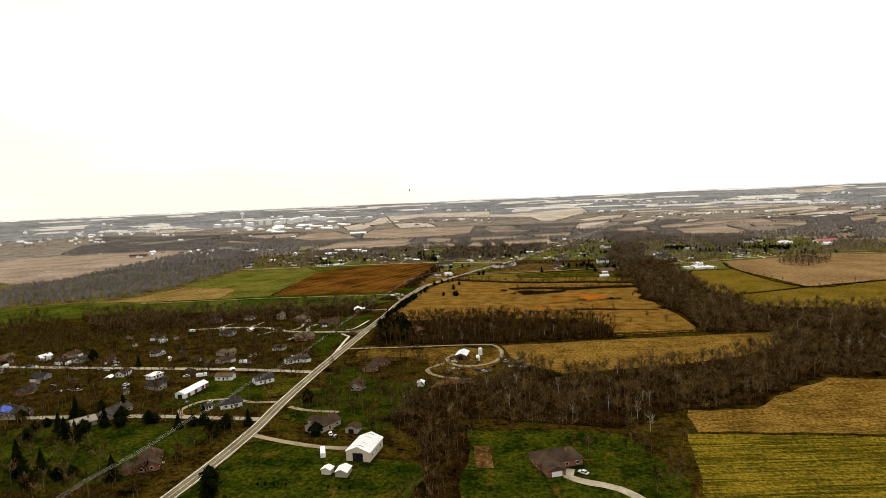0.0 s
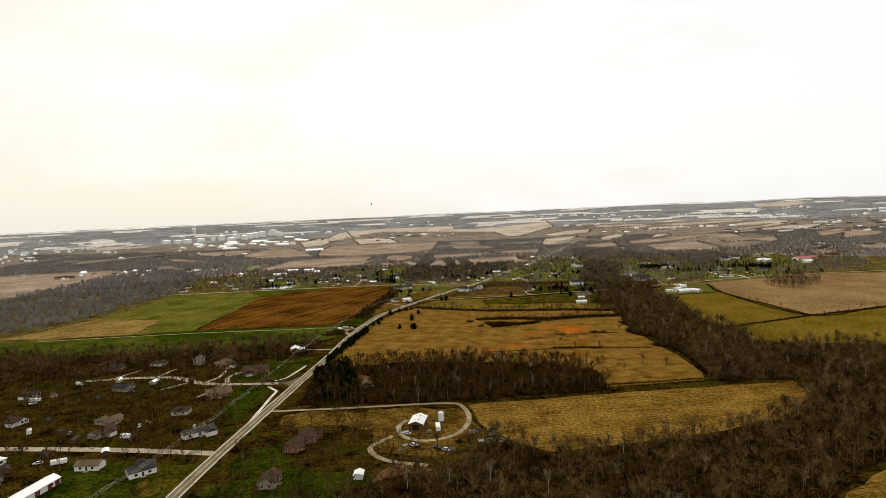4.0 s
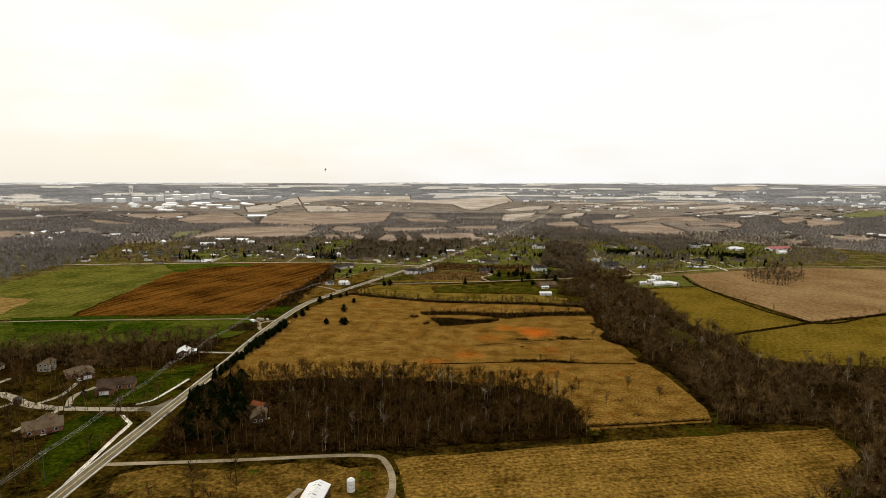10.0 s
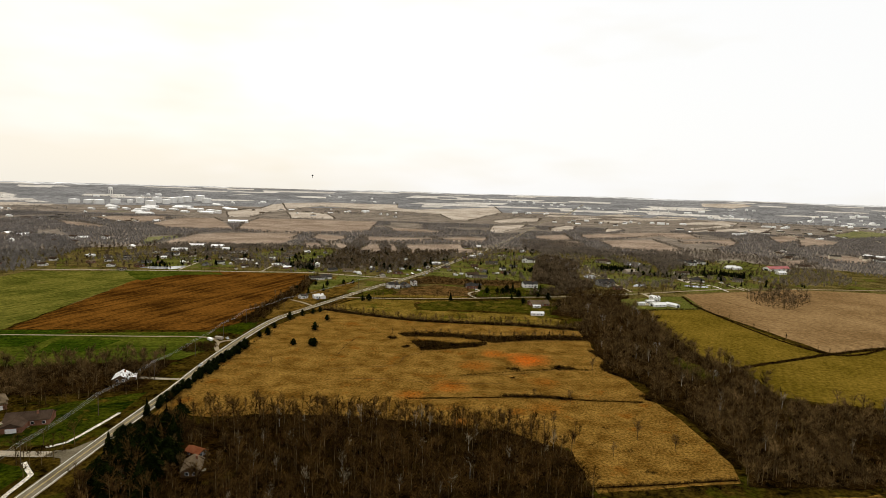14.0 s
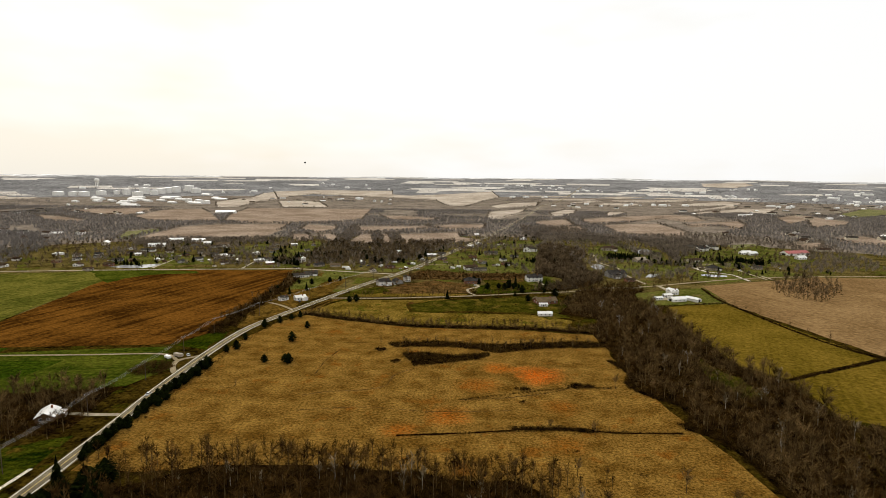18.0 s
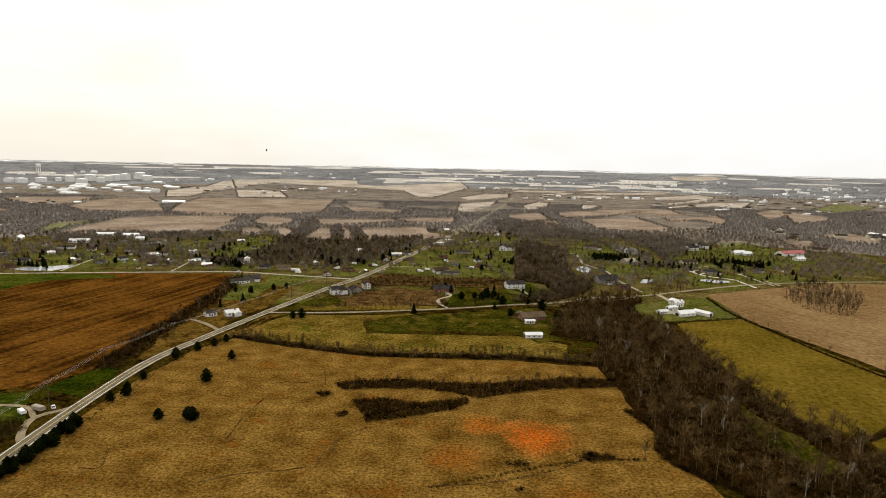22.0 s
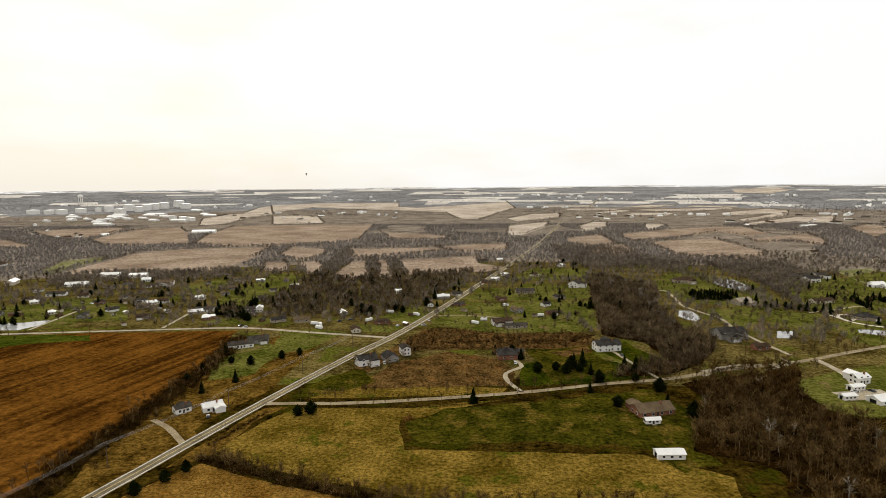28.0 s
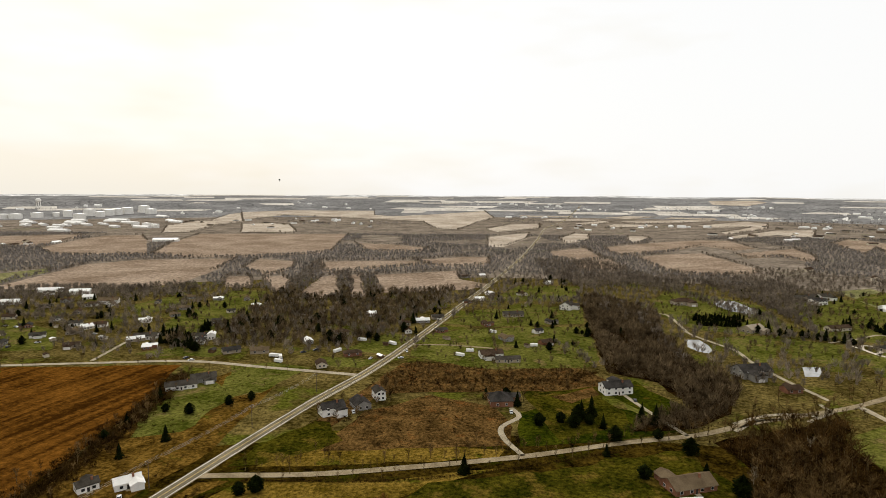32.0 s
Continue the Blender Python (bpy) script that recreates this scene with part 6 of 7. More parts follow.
field("glade", GLADE, "olive_lawn", "small grassy glade in the creek woods", 0.07, 2.0, "glade")
fringe = [(-192, 540), (-150, 547), (-100, 552), (-60, 550), (-20, 546), (10, 534)]
scatter("woods_fringe", SLIM, along(fringe, 1.5, rt, 4.5), ("bark", "belt_twigs"), "slender bare saplings along the belt's edge", "trees", rt, 0.4, 0.7)
scatter("woods_fringe", BUSHES, along(fringe, 1.2, rt, 3.0), ("brush",), "dark brush along the belt's edge", "undergrowth", rt, 0.5, 1.1)
scatter("woods_fringe", BUSHES, along([(20, 484), (78, 499), (132, 507)], 0.9, rt, 1.2) + along([(-70, 449), (16, 474)], 0.9, rt, 1.0), ("brush",), "dark low hedge above the mown meadow", "hedge", rt, 0.5, 1.0)
scatter("woods", SLIM, filled(WOODS["belt"][0], 15, rt, 0.6), ("pale_bark", "pale_twigs"), "pale slender trees among the brown woods", "woods", rt, 0.5, 0.85)
scatter("undergrowth", BUSHES, filled(WOODS["belt"][0], 7, rt, 0.55), ("rust_twigs",), "rust-brown brush in the woods", "undergrowth", rt, 0.8, 1.8)
scatter("undergrowth", BUSHES, filled(WOODS["south"][0], 11, rt, 0.5), ("rust_twigs",), "rust-brown brush in the woods", "undergrowth", rt, 0.7, 1.5)
scatter("woods", SLIM, filled(WOODS["creek"][0], 26, rt, 0.6) + filled(WOODS["south"][0], 24, rt, 0.5), ("pale_bark", "pale_twigs"), "pale slender trees among the creek woods", "woods", rt, 0.5, 0.9)
# trees among the houses
STREAM = [(-60, 150), (-52, 200), (-57, 240), (-64, 280), (-104, 296), (-112, 285), (-84, 262), (-70, 225), (-76, 180), (-84, 150)]
field("woodland_floor", STREAM, "shaded_litter", "brown leaf litter with shade under bare trees painted in", 0.06, 2.0, "woodland floor")
scatter("woods", BARE, filled(STREAM, 6, rt, 0.9), TWIG, "brown bare trees along a small stream", "woods", rt, 0.4, 0.85)
scatter("undergrowth", BUSHES, filled(STREAM, 3, rt, 0.9), ("brush",), "brown thicket along a small stream", "undergrowth", rt, 0.6, 1.3)
YARDS = [f for f in FIELDS if -310 < f[0][0] < -195 and 190 < f[0][1] < 520 and len(f) < 8]
VILLAGE = [(-640, 200), (-640, 540), (-476, 455), (-354, 500), (-300, 540), (-226, 560), (-212, 500), (-200, 380), (-184, 290), (-180, 150), (-400, 120)]
scatter("yard_trees", YARD, filled(VILLAGE, 6.3, rt, 0.85, YARDS), ("bark", "belt_twigs"), "bare trees among the village yards", "trees", rt, 0.5, 0.9)
scatter("yard_trees", YARD, filled([(-168, 285), (-176, 400), (-130, 425), (-110, 385), (-66, 370), (-104, 330), (-62, 280), (-62, 236), (-110, 262)], 7, rt, 0.8), ("bark", "belt_twigs"), "bare trees round the old farm", "trees", rt, 0.5, 0.9)
THORNS = [(-335, 215), (-318, 246), (-262, 240), (-226, 232), (-214, 205), (-196, 165), (-280, 150), (-330, 170)]
scatter("yard_trees", YARD, filled(THORNS, 8.5, rt, 0.7), TWIG, "bare brown trees round the brick house", "trees", rt, 0.45, 0.8)
scatter("undergrowth", TALL, filled(THORNS, 6.0, rt, 0.55), ("brush",), "dark thorn brush round the brick house", "undergrowth", rt, 0.4, 0.9)
scatter("undergrowth", BUSHES, along([(-330, 236), (-280, 232), (-228, 226)], 1.0, rt, 1.2), ("brush",), "dark brush along a drain", "undergrowth", rt, 0.5, 0.9)
scatter("undergrowth", TALL, filled([(-168, 285), (-176, 400), (-130, 425), (-110, 385), (-104, 330), (-112, 270)], 9, rt, 0.6), ("brush",), "dark shrubs round the old farm", "undergrowth", rt, 0.3, 0.8)
scatter("undergrowth", BUSHES, filled(VILLAGE, 5, rt, 0.6, YARDS), ("brush",), "brown shrubs in the yards", "undergrowth", rt, 0.6, 1.3)
# hedgerows and ditches
for line, wide, mname, label in (
        ([(-47, 624), (-22, 629), (3, 640), (16, 649), (37, 650)], 0.7, "rust_scrub", "dark eroded ditch line through the meadow"),
        ([(-74, 577), (-43, 583), (-5, 592), (13, 594), (27, 591), (60, 594)], 1.1, "shaded_litter", "dark eroded ditch line through the meadow"),
        ([(-134, 620), (-121, 627), (-102, 632), (-91, 640), (-89, 658), (-79, 671)], 0.7, "rust_scrub", "narrow eroded gully in the meadow"),
        ([(-148, 640), (-125, 648), (-107, 664), (-90, 674)], 0.6, "pale_grass", "faint trodden trail through dry grass"),
        ([(-137, 654), (-138, 680), (-135, 706)], 0.6, "rust_scrub", "faint trodden trail through dry grass"),
        ([(-140, 718), (-132, 722), (-120, 722)], 0.9, "shaded_litter", "short dark gully in the meadow"),
        ([(-184, 627), (-176, 628), (-181, 642)], 0.6, "rust_scrub", "faint trodden trail through dry grass"),
        ([(-130, 600), (-95, 608), (-60, 606), (-20, 612)], 0.6, "rust_scrub", "faint trodden trail through dry grass")):
    d = ribbon("ditch", line, wide, mname, 0.07, None, 2.0, 0.0, 1.3)
    tagged(d, label, "ditch", kind="structure")
HEDGES = (([(-193, 801), (-155, 788), (-92, 772), (-7, 775), (45, 767)], 0.8, 3.4, 0.6), ([(-15, 624), (-13, 624)], 0.8, 1.0, 0.4), ([(-20, 590), (3, 592), (18, 591)], 0.8, 2.0, 0.6), ([(46, 700), (54, 676), (49, 656), (58, 639), (69, 630), (71, 613), (64, 600), (76, 588), (82, 562), (84, 520)], 0.8, 3.0, 0.6), ([(-47, 623), (10, 646), (40, 651)], 3.0, 0.6, 0.25), ([(-69, 577), (3, 591), (18, 591), (59, 593)], 2.4, 0.8, 0.25))
FIELD_HEDGES = (([(192, 966), (192, 881), (231, 729), (330, 776), (480, 784)], 1.6, 1.6, 0.5), ([(147, 676), (231, 726), (330, 776)], 1.6, 1.6, 0.5), ([(125, 872), (190, 893)], 2.5, 2.0, 0.4), ([(46, 290), (200, 305), (330, 324)], 3.0, 0.8, 0.25), ([(-243, 735), (-247, 790), (-252, 860), (-258, 940), (-270, 1000)], 0.6, 9.0, 0.8), ([(-40, 478), (20, 490), (78, 505)], 2.0, 1.0, 0.5), ([(-195, 815), (-185, 855)], 2.0, 2.0, 0.5), ([(-170, 864), (-110, 868), (-60, 882), (0, 906)], 2.5, 0.8, 0.3), ([(-140, 990), (-90, 1000), (-20, 1010), (10, 1030)], 2.0, 7.0, 0.5))
for line, gap, wide, size in HEDGES + FIELD_HEDGES:
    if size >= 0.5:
        # Strip below the hedge, shade included in its litter colour.
        d = ribbon("hedge_floor", line, min(wide, 5.0) * 0.9, "shaded_litter", 0.085, None, 3.0, 0.0, 0.7)
        tagged(d, "leaf litter darkened as shade under the hedge", "ground", kind="structure")
    scatter("hedgerow", BUSHES, along(line, gap * 0.8, rt, wide * 0.4) + along(line, gap * 0.8, rt, wide * 0.4), ("brush",), "brown leafless hedgerow", "hedge", rt, size * 0.8 + 0.3, size * 1.2 + 0.6)
scatter("scrub", BUSHES, [(-108 + rt.gauss(0, 1.2), 853 + rt.gauss(0, 3.0)) for _ in range(26)], ("rust_leaves",), "rusty bush at the end of the lawn", "scrub", rt, 0.5, 1.1)
MEADOW_BRUSH = [(38, 526), (23, 530), (15, 545), (32, 552), (65, 540), (43, 507), (7, 570)]
THICKETS = (
    [(-106, 722), (-98, 714), (-80, 717), (-60, 719), (-42, 716), (-28, 708), (-12, 716), (8, 724), (49, 731), (49, 742), (20, 741), (0, 736), (-20, 729), (-42, 728), (-70, 731), (-95, 727)],
    [(-91, 700), (-86, 690), (-80, 676), (-70, 679), (-58, 685), (-41, 693), (-33, 702), (-33, 708), (-44, 703), (-60, 700), (-76, 704)],
    [(-97, 685), (-94, 680), (-90, 683), (-92, 688)],
    [(-112, 708), (-108, 704), (-103, 707), (-108, 711)],
    [(-17, 642), (-12, 640), (-8, 643), (-13, 646)],
    [(12, 650), (18, 646), (30, 652), (18, 655)])
for poly in THICKETS:
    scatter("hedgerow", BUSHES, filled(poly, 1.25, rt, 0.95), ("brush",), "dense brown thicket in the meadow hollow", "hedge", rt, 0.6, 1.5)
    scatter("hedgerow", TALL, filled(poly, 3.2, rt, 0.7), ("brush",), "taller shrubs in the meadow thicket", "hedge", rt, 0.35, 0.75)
scatter("hedgerow", BUSHES, along([(-47, 624), (-22, 629), (3, 640), (16, 649), (37, 650)], 0.8, rt, 0.5) + along([(-74, 577), (-43, 583), (-5, 592), (13, 594), (27, 591), (60, 594)], 0.8, rt, 0.5), ("brush",), "low dark brush along the meadow ditch", "hedge", rt, 0.12, 0.42)
scatter("hedgerow", BUSHES, along([(-200, 545), (-204, 600), (-207, 660), (-209, 720), (-205, 770), (-193, 798)], 1.4, rt, 1.3), ("brush",), "brown brush along the road verge", "hedge", rt, 0.3, 0.8)
scatter("scrub", BUSHES, [(x + rt.gauss(0, 1.6), y + rt.gauss(0, 0.9)) for x, y in MEADOW_BRUSH for _ in range(9)], ("brush",), "dark clumps of brush in the dry meadow", "scrub", rt, 0.3, 0.7)
scatter("hedgerow_trees", SLIM, filled(THICKETS[0], 5.5, rt, 0.8) + along([(-20, 728), (10, 734), (48, 738)], 2.6, rt, 2.0), TWIG, "small bare trees in the meadow thicket", "trees", rt, 0.25, 0.5)
scatter("hedgerow_trees", SLIM, filled(THICKETS[1], 7, rt, 0.7), TWIG, "small bare trees in the meadow thicket", "trees", rt, 0.2, 0.4)
for line, gap, wide in (([(-190, 802), (-155, 790), (-92, 774), (-7, 777), (45, 769)], 2.6, 1.6), ([(-108, 718), (44, 727)], 14, 2), ([(193, 880), (231, 730), (330, 776), (480, 784)], 16, 2), ([(-246, 760), (-256, 940), (-270, 1000)], 3.0, 5), ([(-170, 872), (-95, 887), (42, 932), (140, 976), (190, 1003)], 6, 4), ([(60, 945), (140, 985), (190, 1012), (270, 1052)], 4, 7), ([(40, 910), (100, 940), (150, 965)], 4, 6), ([(-205, 1010), (-345, 1015), (-480, 985)], 13, 6), ([(-56, 905), (-120, 890), (-150, 900)], 14, 5)):
    scatter("hedgerow_trees", SLIM, along(line, gap, rt, wide), TWIG, "small bare trees along the hedge", "trees", rt, 0.35, 0.65)
field_edge = [(-240, 735), (-245, 790), (-250, 860), (-256, 940), (-268, 1000)]
scatter("hedgerow", TALL, along(field_edge, 0.9, rt, 4.5), ("brush",), "dense dark hedge beside the ploughed field", "hedge", rt, 0.5, 1.1)
scatter("hedgerow", TALL, along(field_edge, 1.3, rt, 5.0), ("belt_twigs",), "dense brown hedge beside the ploughed field", "hedge", rt, 0.5, 1.2)
for side in (-5.5, 5.5):
    verge = [(x + 0.3 * side, y - side) for x, y in ((-165, 870), (-141, 872), (-95, 883), (-47, 897), (-2, 914), (42, 928), (81, 948), (140, 972))]
    scatter("hedgerow", BUSHES, along(verge, 1.5, rt, 0.9), ("brush",), "low brown shrubs along the side road", "hedge", rt, 0.25, 0.7)
    scatter("hedgerow_trees", SLIM, along(verge, 9.0, rt, 1.2), TWIG, "small bare trees along the side road", "trees", rt, 0.25, 0.5)
scatter("hedgerow", TALL, along([(-193, 803), (-155, 791), (-92, 776), (-7, 778), (45, 771)], 0.9, rt, 3.2), ("twigs",), "brown saplings along the pasture hedge", "hedge", rt, 0.5, 0.95)
scatter("scrub", BUSHES, filled([(-57, 259), (-48, 260), (-44, 239), (-52, 237)], 2.2, rt, 0.8), ("rust_leaves",), "rust-brown overgrown bushes", "scrub", rt, 0.5, 1.0)
scatter("scrub", TALL, filled([(-250, 644), (-240, 638), (-229, 642), (-228, 656), (-236, 666), (-249, 662)], 3.0, rt, 0.9), ("belt_twigs",), "brown saplings by the field entrance", "scrub", rt, 0.5, 1.0)
scatter("scrub", BUSHES, filled([(-250, 644), (-240, 638), (-229, 642), (-228, 656), (-236, 666), (-249, 662)], 2.0, rt, 0.9), ("brush",), "dark brush by the field entrance", "scrub", rt, 0.7, 1.5)
scatter("scrub", BUSHES, filled([(-96, 359), (-64, 354), (-60, 336), (-100, 336), (-110, 372), (-60, 372)], 4, rt, 0.5), ("rust_leaves",), "reddish weeds on the dirt yard", "scrub", rt, 0.3, 0.9)
scatter("scrub", BUSHES, filled([(-146, 893), (-134, 945), (-100, 975), (-62, 960), (-52, 930), (-54, 908), (-110, 900)], 3.2, rt, 0.5), ("brush",), "dead brown weeds and shrubs", "scrub", rt, 0.3, 1.0)
scatter("scrub", BUSHES, filled([(-256, 880), (-258, 960), (-240, 1010), (-200, 1005), (-196, 890), (-215, 830)], 6, rt, 0.45), ("brush",), "brown shrubs in the pasture", "scrub", rt, 0.3, 1.1)
scatter("scrub", BUSHES, filled([(-199, 530), (-206, 599), (-213, 702), (-190, 799), (-105, 772), (49, 758), (52, 662), (75, 571), (78, 503), (18, 485), (10, 525), (-60, 545)], 13, rt, 0.4), ("brush",), "low tufts and shrubs in the meadow", "scrub", rt, 0.15, 0.45)
scatter("grass_tufts", BUSHES, filled([(-199, 530), (-206, 599), (-213, 702), (-190, 790), (-105, 765), (49, 752), (52, 662), (75, 571), (78, 508), (18, 490), (10, 528), (-60, 548)], 4.2, rt, 0.6), ("tuft",), "tufts of tall dead grass in the meadow", "grass", rt, 0.12, 0.34)
# middle distance: wooded yards
MID = [(-620, 1040), (-640, 1330), (-480, 1370), (-300, 1340), (-100, 1370), (-60, 1470), (120, 1520), (420, 1600), (560, 1400), (480, 1120), (360, 1075), (190, 1010), (96, 1010), (96, 1130), (40, 1260), (-80, 1230), (-150, 1060), (-280, 1042)]
scatter("far_woods", MIDTREE, filled(MID, 9.2, rt, 0.85, CLEAR), ("bark", "faint_haze_twigs"), "bare grey-brown woods and yard trees", "woods", rt, 0.45, 0.95)
scatter("far_woods", MIDTREE, filled([(-330, 1070), (-340, 1190), (-310, 1330), (-100, 1360), (-130, 1200), (-170, 1080)], 8, rt, 0.95, CLEAR), ("bark", "brown_twigs"), "dense bare woods by the road", "woods", rt, 0.7, 1.1)
for line in ([(-564, 1133), (-457, 1074)], [(-470, 1142), (-369, 1064)], [(-384, 1184), (-383, 1260), (-354, 1368)], [(-321, 1145), (-245, 1092)], [(-312, 1032), (-297, 1071), (-250, 1075)], [(88, 1198), (75, 1048)], [(253, 1336), (225, 1146)], [(171, 1141), (214, 1127)], [(-12, 1102), (12, 1041)], [(-297, 1217), (-200, 1150), (-118, 1091)], [(-560, 1180), (-480, 1160), (-400, 1170)], [(-620, 1230), (-520, 1200), (-440, 1215)], [(-500, 1260), (-400, 1290)], [(-180, 1100), (-120, 1240), (-80, 1330)]):
    scatter("yard_row", MIDTREE, along(line, 3.6, rt, 3.0), ("bark", "faint_haze_twigs"), "row of bare trees between the yards", "trees", rt, 0.4, 0.8)
    scatter("yard_row", BUSHES, along(line, 2.4, rt, 2.5), ("brush",), "dark brush under the tree row", "shrubs", rt, 0.5, 1.2)
LAWNS = [f for f in FIELDS if min(q[1] for q in f) > 1015 and max(q[1] for q in f) < 1420]
scatter("lawn_trees", MIDTREE, [q for f in LAWNS for q in filled(f, 9.5, rt, 0.5)], ("bark", "brown_twigs"), "small bare trees dotted on the lawns", "trees", rt, 0.25, 0.7)
scatter("lawn_shrubs", BUSHES, [q for f in LAWNS for q in filled(f, 11, rt, 0.5)], ("brush",), "brown shrubs dotted on the lawns", "shrubs", rt, 0.4, 1.1)
scatter("far_woods", MIDTREE, filled([(-900, 930), (-640, 972), (-485, 1003), (-600, 1050), (-660, 1330), (-780, 1260)], 11, rt, 0.6), ("bark", "brown_twigs"), "bare trees round the yards beyond the wheat", "woods", rt, 0.4, 0.85)
THICKET = [(-128, 975), (-135, 1010), (-118, 1045), (-60, 1030), (0, 1040), (18, 1005), (-20, 990), (-60, 984), (-100, 980)]
field("thicket_floor", THICKET, "rust_scrub", "brown leaf litter under the thicket", 0.06, 2.5, "woodland floor")
scatter("thicket", BUSHES, filled(THICKET, 4.2, rt, 0.8), ("brush",), "dark brown thicket between the yards", "thicket", rt, 0.5, 1.4)
scatter("thicket", BUSHES, filled(THICKET, 5.0, rt, 0.6), ("rust_leaves",), "rusty brown shrubs in the thicket", "thicket", rt, 0.4, 1.0)
scatter("thicket_trees", MIDTREE, filled(THICKET, 8, rt, 0.7), ("bark", "twigs"), "small bare trees in the thicket", "trees", rt, 0.25, 0.55)
scatter("yard_brush", TALL, [(-157, 931), (-150, 930), (-143, 936), (-138, 943), (-131, 946), (-126, 958), (-124, 968), (-122, 975), (-134, 978), (-144, 962), (-148, 953), (-140, 932), (-134, 938)], ("brush",), "dark shrubs round the crowded yard", "shrubs", rt, 0.6, 1.1)
scatter("thicket", TALL, filled(THICKET, 4.5, rt, 0.7), ("belt_twigs",), "tall brown shrubs in the thicket", "thicket", rt, 0.35, 0.8)
scatter("yard_brush", BUSHES, filled([(-160, 925), (-150, 960), (-122, 980), (-116, 955), (-140, 925)], 3.5, rt, 0.7), ("brush",), "brown shrubs round the crowded yard", "shrubs", rt, 0.5, 1.3)
scatter("yard_brush", BUSHES, filled([(-10, 840), (-12, 885), (40, 890), (44, 850), (20, 835)], 6, rt, 0.4), ("brush",), "shrubs round the ranch house", "shrubs", rt, 0.4, 1.0)
scatter("far_woods", MIDTREE, filled([(-907, 850), (-1000, 1170), (-1130, 1500), (-744, 1213), (-636, 960), (-628, 850), (-606, 760), (-615, 660), (-668, 622), (-722, 584), (-740, 520), (-900, 560)], 10, rt, 0.95, CLEAR), ("bark", "hazed_twigs"), "wide bare woods beyond the wheat", "woods", rt, 0.7, 1.2)
scatter("far_woods", MIDTREE, filled([(330, 430), (480, 780), (640, 900), (900, 800), (900, 300), (430, 240)], 15, rt, 0.9, CLEAR), ("bark", "faint_haze_twigs"), "bare woods beyond the fields", "woods", rt, 0.8, 1.2)
scatter("far_woods", MIDTREE, filled([(-640, 200), (-640, 540), (-1100, 560), (-1100, 200)], 15, rt, 0.9, CLEAR), ("bark", "faint_haze_twigs"), "bare woods behind the village", "woods", rt, 0.8, 1.2)


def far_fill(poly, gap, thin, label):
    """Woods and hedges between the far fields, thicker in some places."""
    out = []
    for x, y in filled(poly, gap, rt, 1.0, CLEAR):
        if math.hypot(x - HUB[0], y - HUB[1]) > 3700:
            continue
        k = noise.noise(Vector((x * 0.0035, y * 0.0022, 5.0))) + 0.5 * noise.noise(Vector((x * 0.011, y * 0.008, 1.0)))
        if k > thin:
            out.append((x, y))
    scatter("far_woods", FAR, out, ("hazed_twigs", "hazed_twigs"), label, "woods", rt, 0.4, 0.68)


CONE = [(-1500, 1350), (-2150, 2150), (-60, 2300), (1500, 2300), (1150, 1500), (560, 1330), (300, 1400), (110, 1500), (-60, 1490), (-120, 1385), (-300, 1330), (-480, 1345), (-640, 1300), (-760, 1250)]
far_fill(CONE, 7.5, -0.20, "bare grey-brown woods and hedges between far fields")
far_fill([(560, 1330), (1150, 1500), (1500, 2300), (2300, 2000), (1600, 900), (640, 900), (480, 1080)], 9.5, -0.15, "far bare woods")
DENSE = (
    [(-307, 1315), (-340, 1470), (-362, 1660), (-323, 1557), (-291, 1332)],
    [(-244, 1334), (-262, 1400), (-290, 1500), (-270, 1500), (-232, 1364)],
    [(-206, 1305), (-216, 1370), (-250, 1480), (-232, 1470), (-196, 1330)],
    [(24, 1695), (150, 1661), (179, 1454), (69, 1371), (26, 1475)],
    [(131, 1439), (177, 1373), (220, 1221), (199, 1163), (178, 1289)],
    [(-668, 1283), (-611, 1325), (-483, 1334), (-433, 1360), (-423, 1300), (-556, 1244), (-618, 1218)],
    [(131, 1440), (150, 1500), (230, 1480), (177, 1373)],
    [(229, 1447), (333, 1509), (341, 1367), (261, 1220), (233, 1217)])
CLUMP = [(269, 979), (265, 932), (286, 908), (332, 955), (357, 1016), (324, 1040)]
scatter("clump_trees", YARD, filled(CLUMP, 6.5, rt, 0.9), ("bark", "brown_twigs"), "clump of bare trees in the crop field", "trees", rt, 0.55, 0.95)
scatter("undergrowth", BUSHES, filled(CLUMP, 4, rt, 0.9), ("brush",), "brown undergrowth in the clump", "undergrowth", rt, 0.5, 1.0)
for poly in DENSE:
    scatter("far_wood", MIDTREE, filled(poly, 6.5, rt, 0.95), ("bark", "faint_haze_twigs"), "dense block of bare woods", "woods", rt, 0.5, 0.9)
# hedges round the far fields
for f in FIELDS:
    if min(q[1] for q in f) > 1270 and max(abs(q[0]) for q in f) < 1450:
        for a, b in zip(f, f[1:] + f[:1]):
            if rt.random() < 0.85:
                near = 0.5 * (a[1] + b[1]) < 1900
                scatter("far_hedge", FAR if near else THIN, along([a, b], 4.5 if near else 8, rt, 2.0), ("faint_haze_twigs", "faint_haze_twigs"), "bare hedge along a far field", "hedge", rt, 0.35, 0.7)


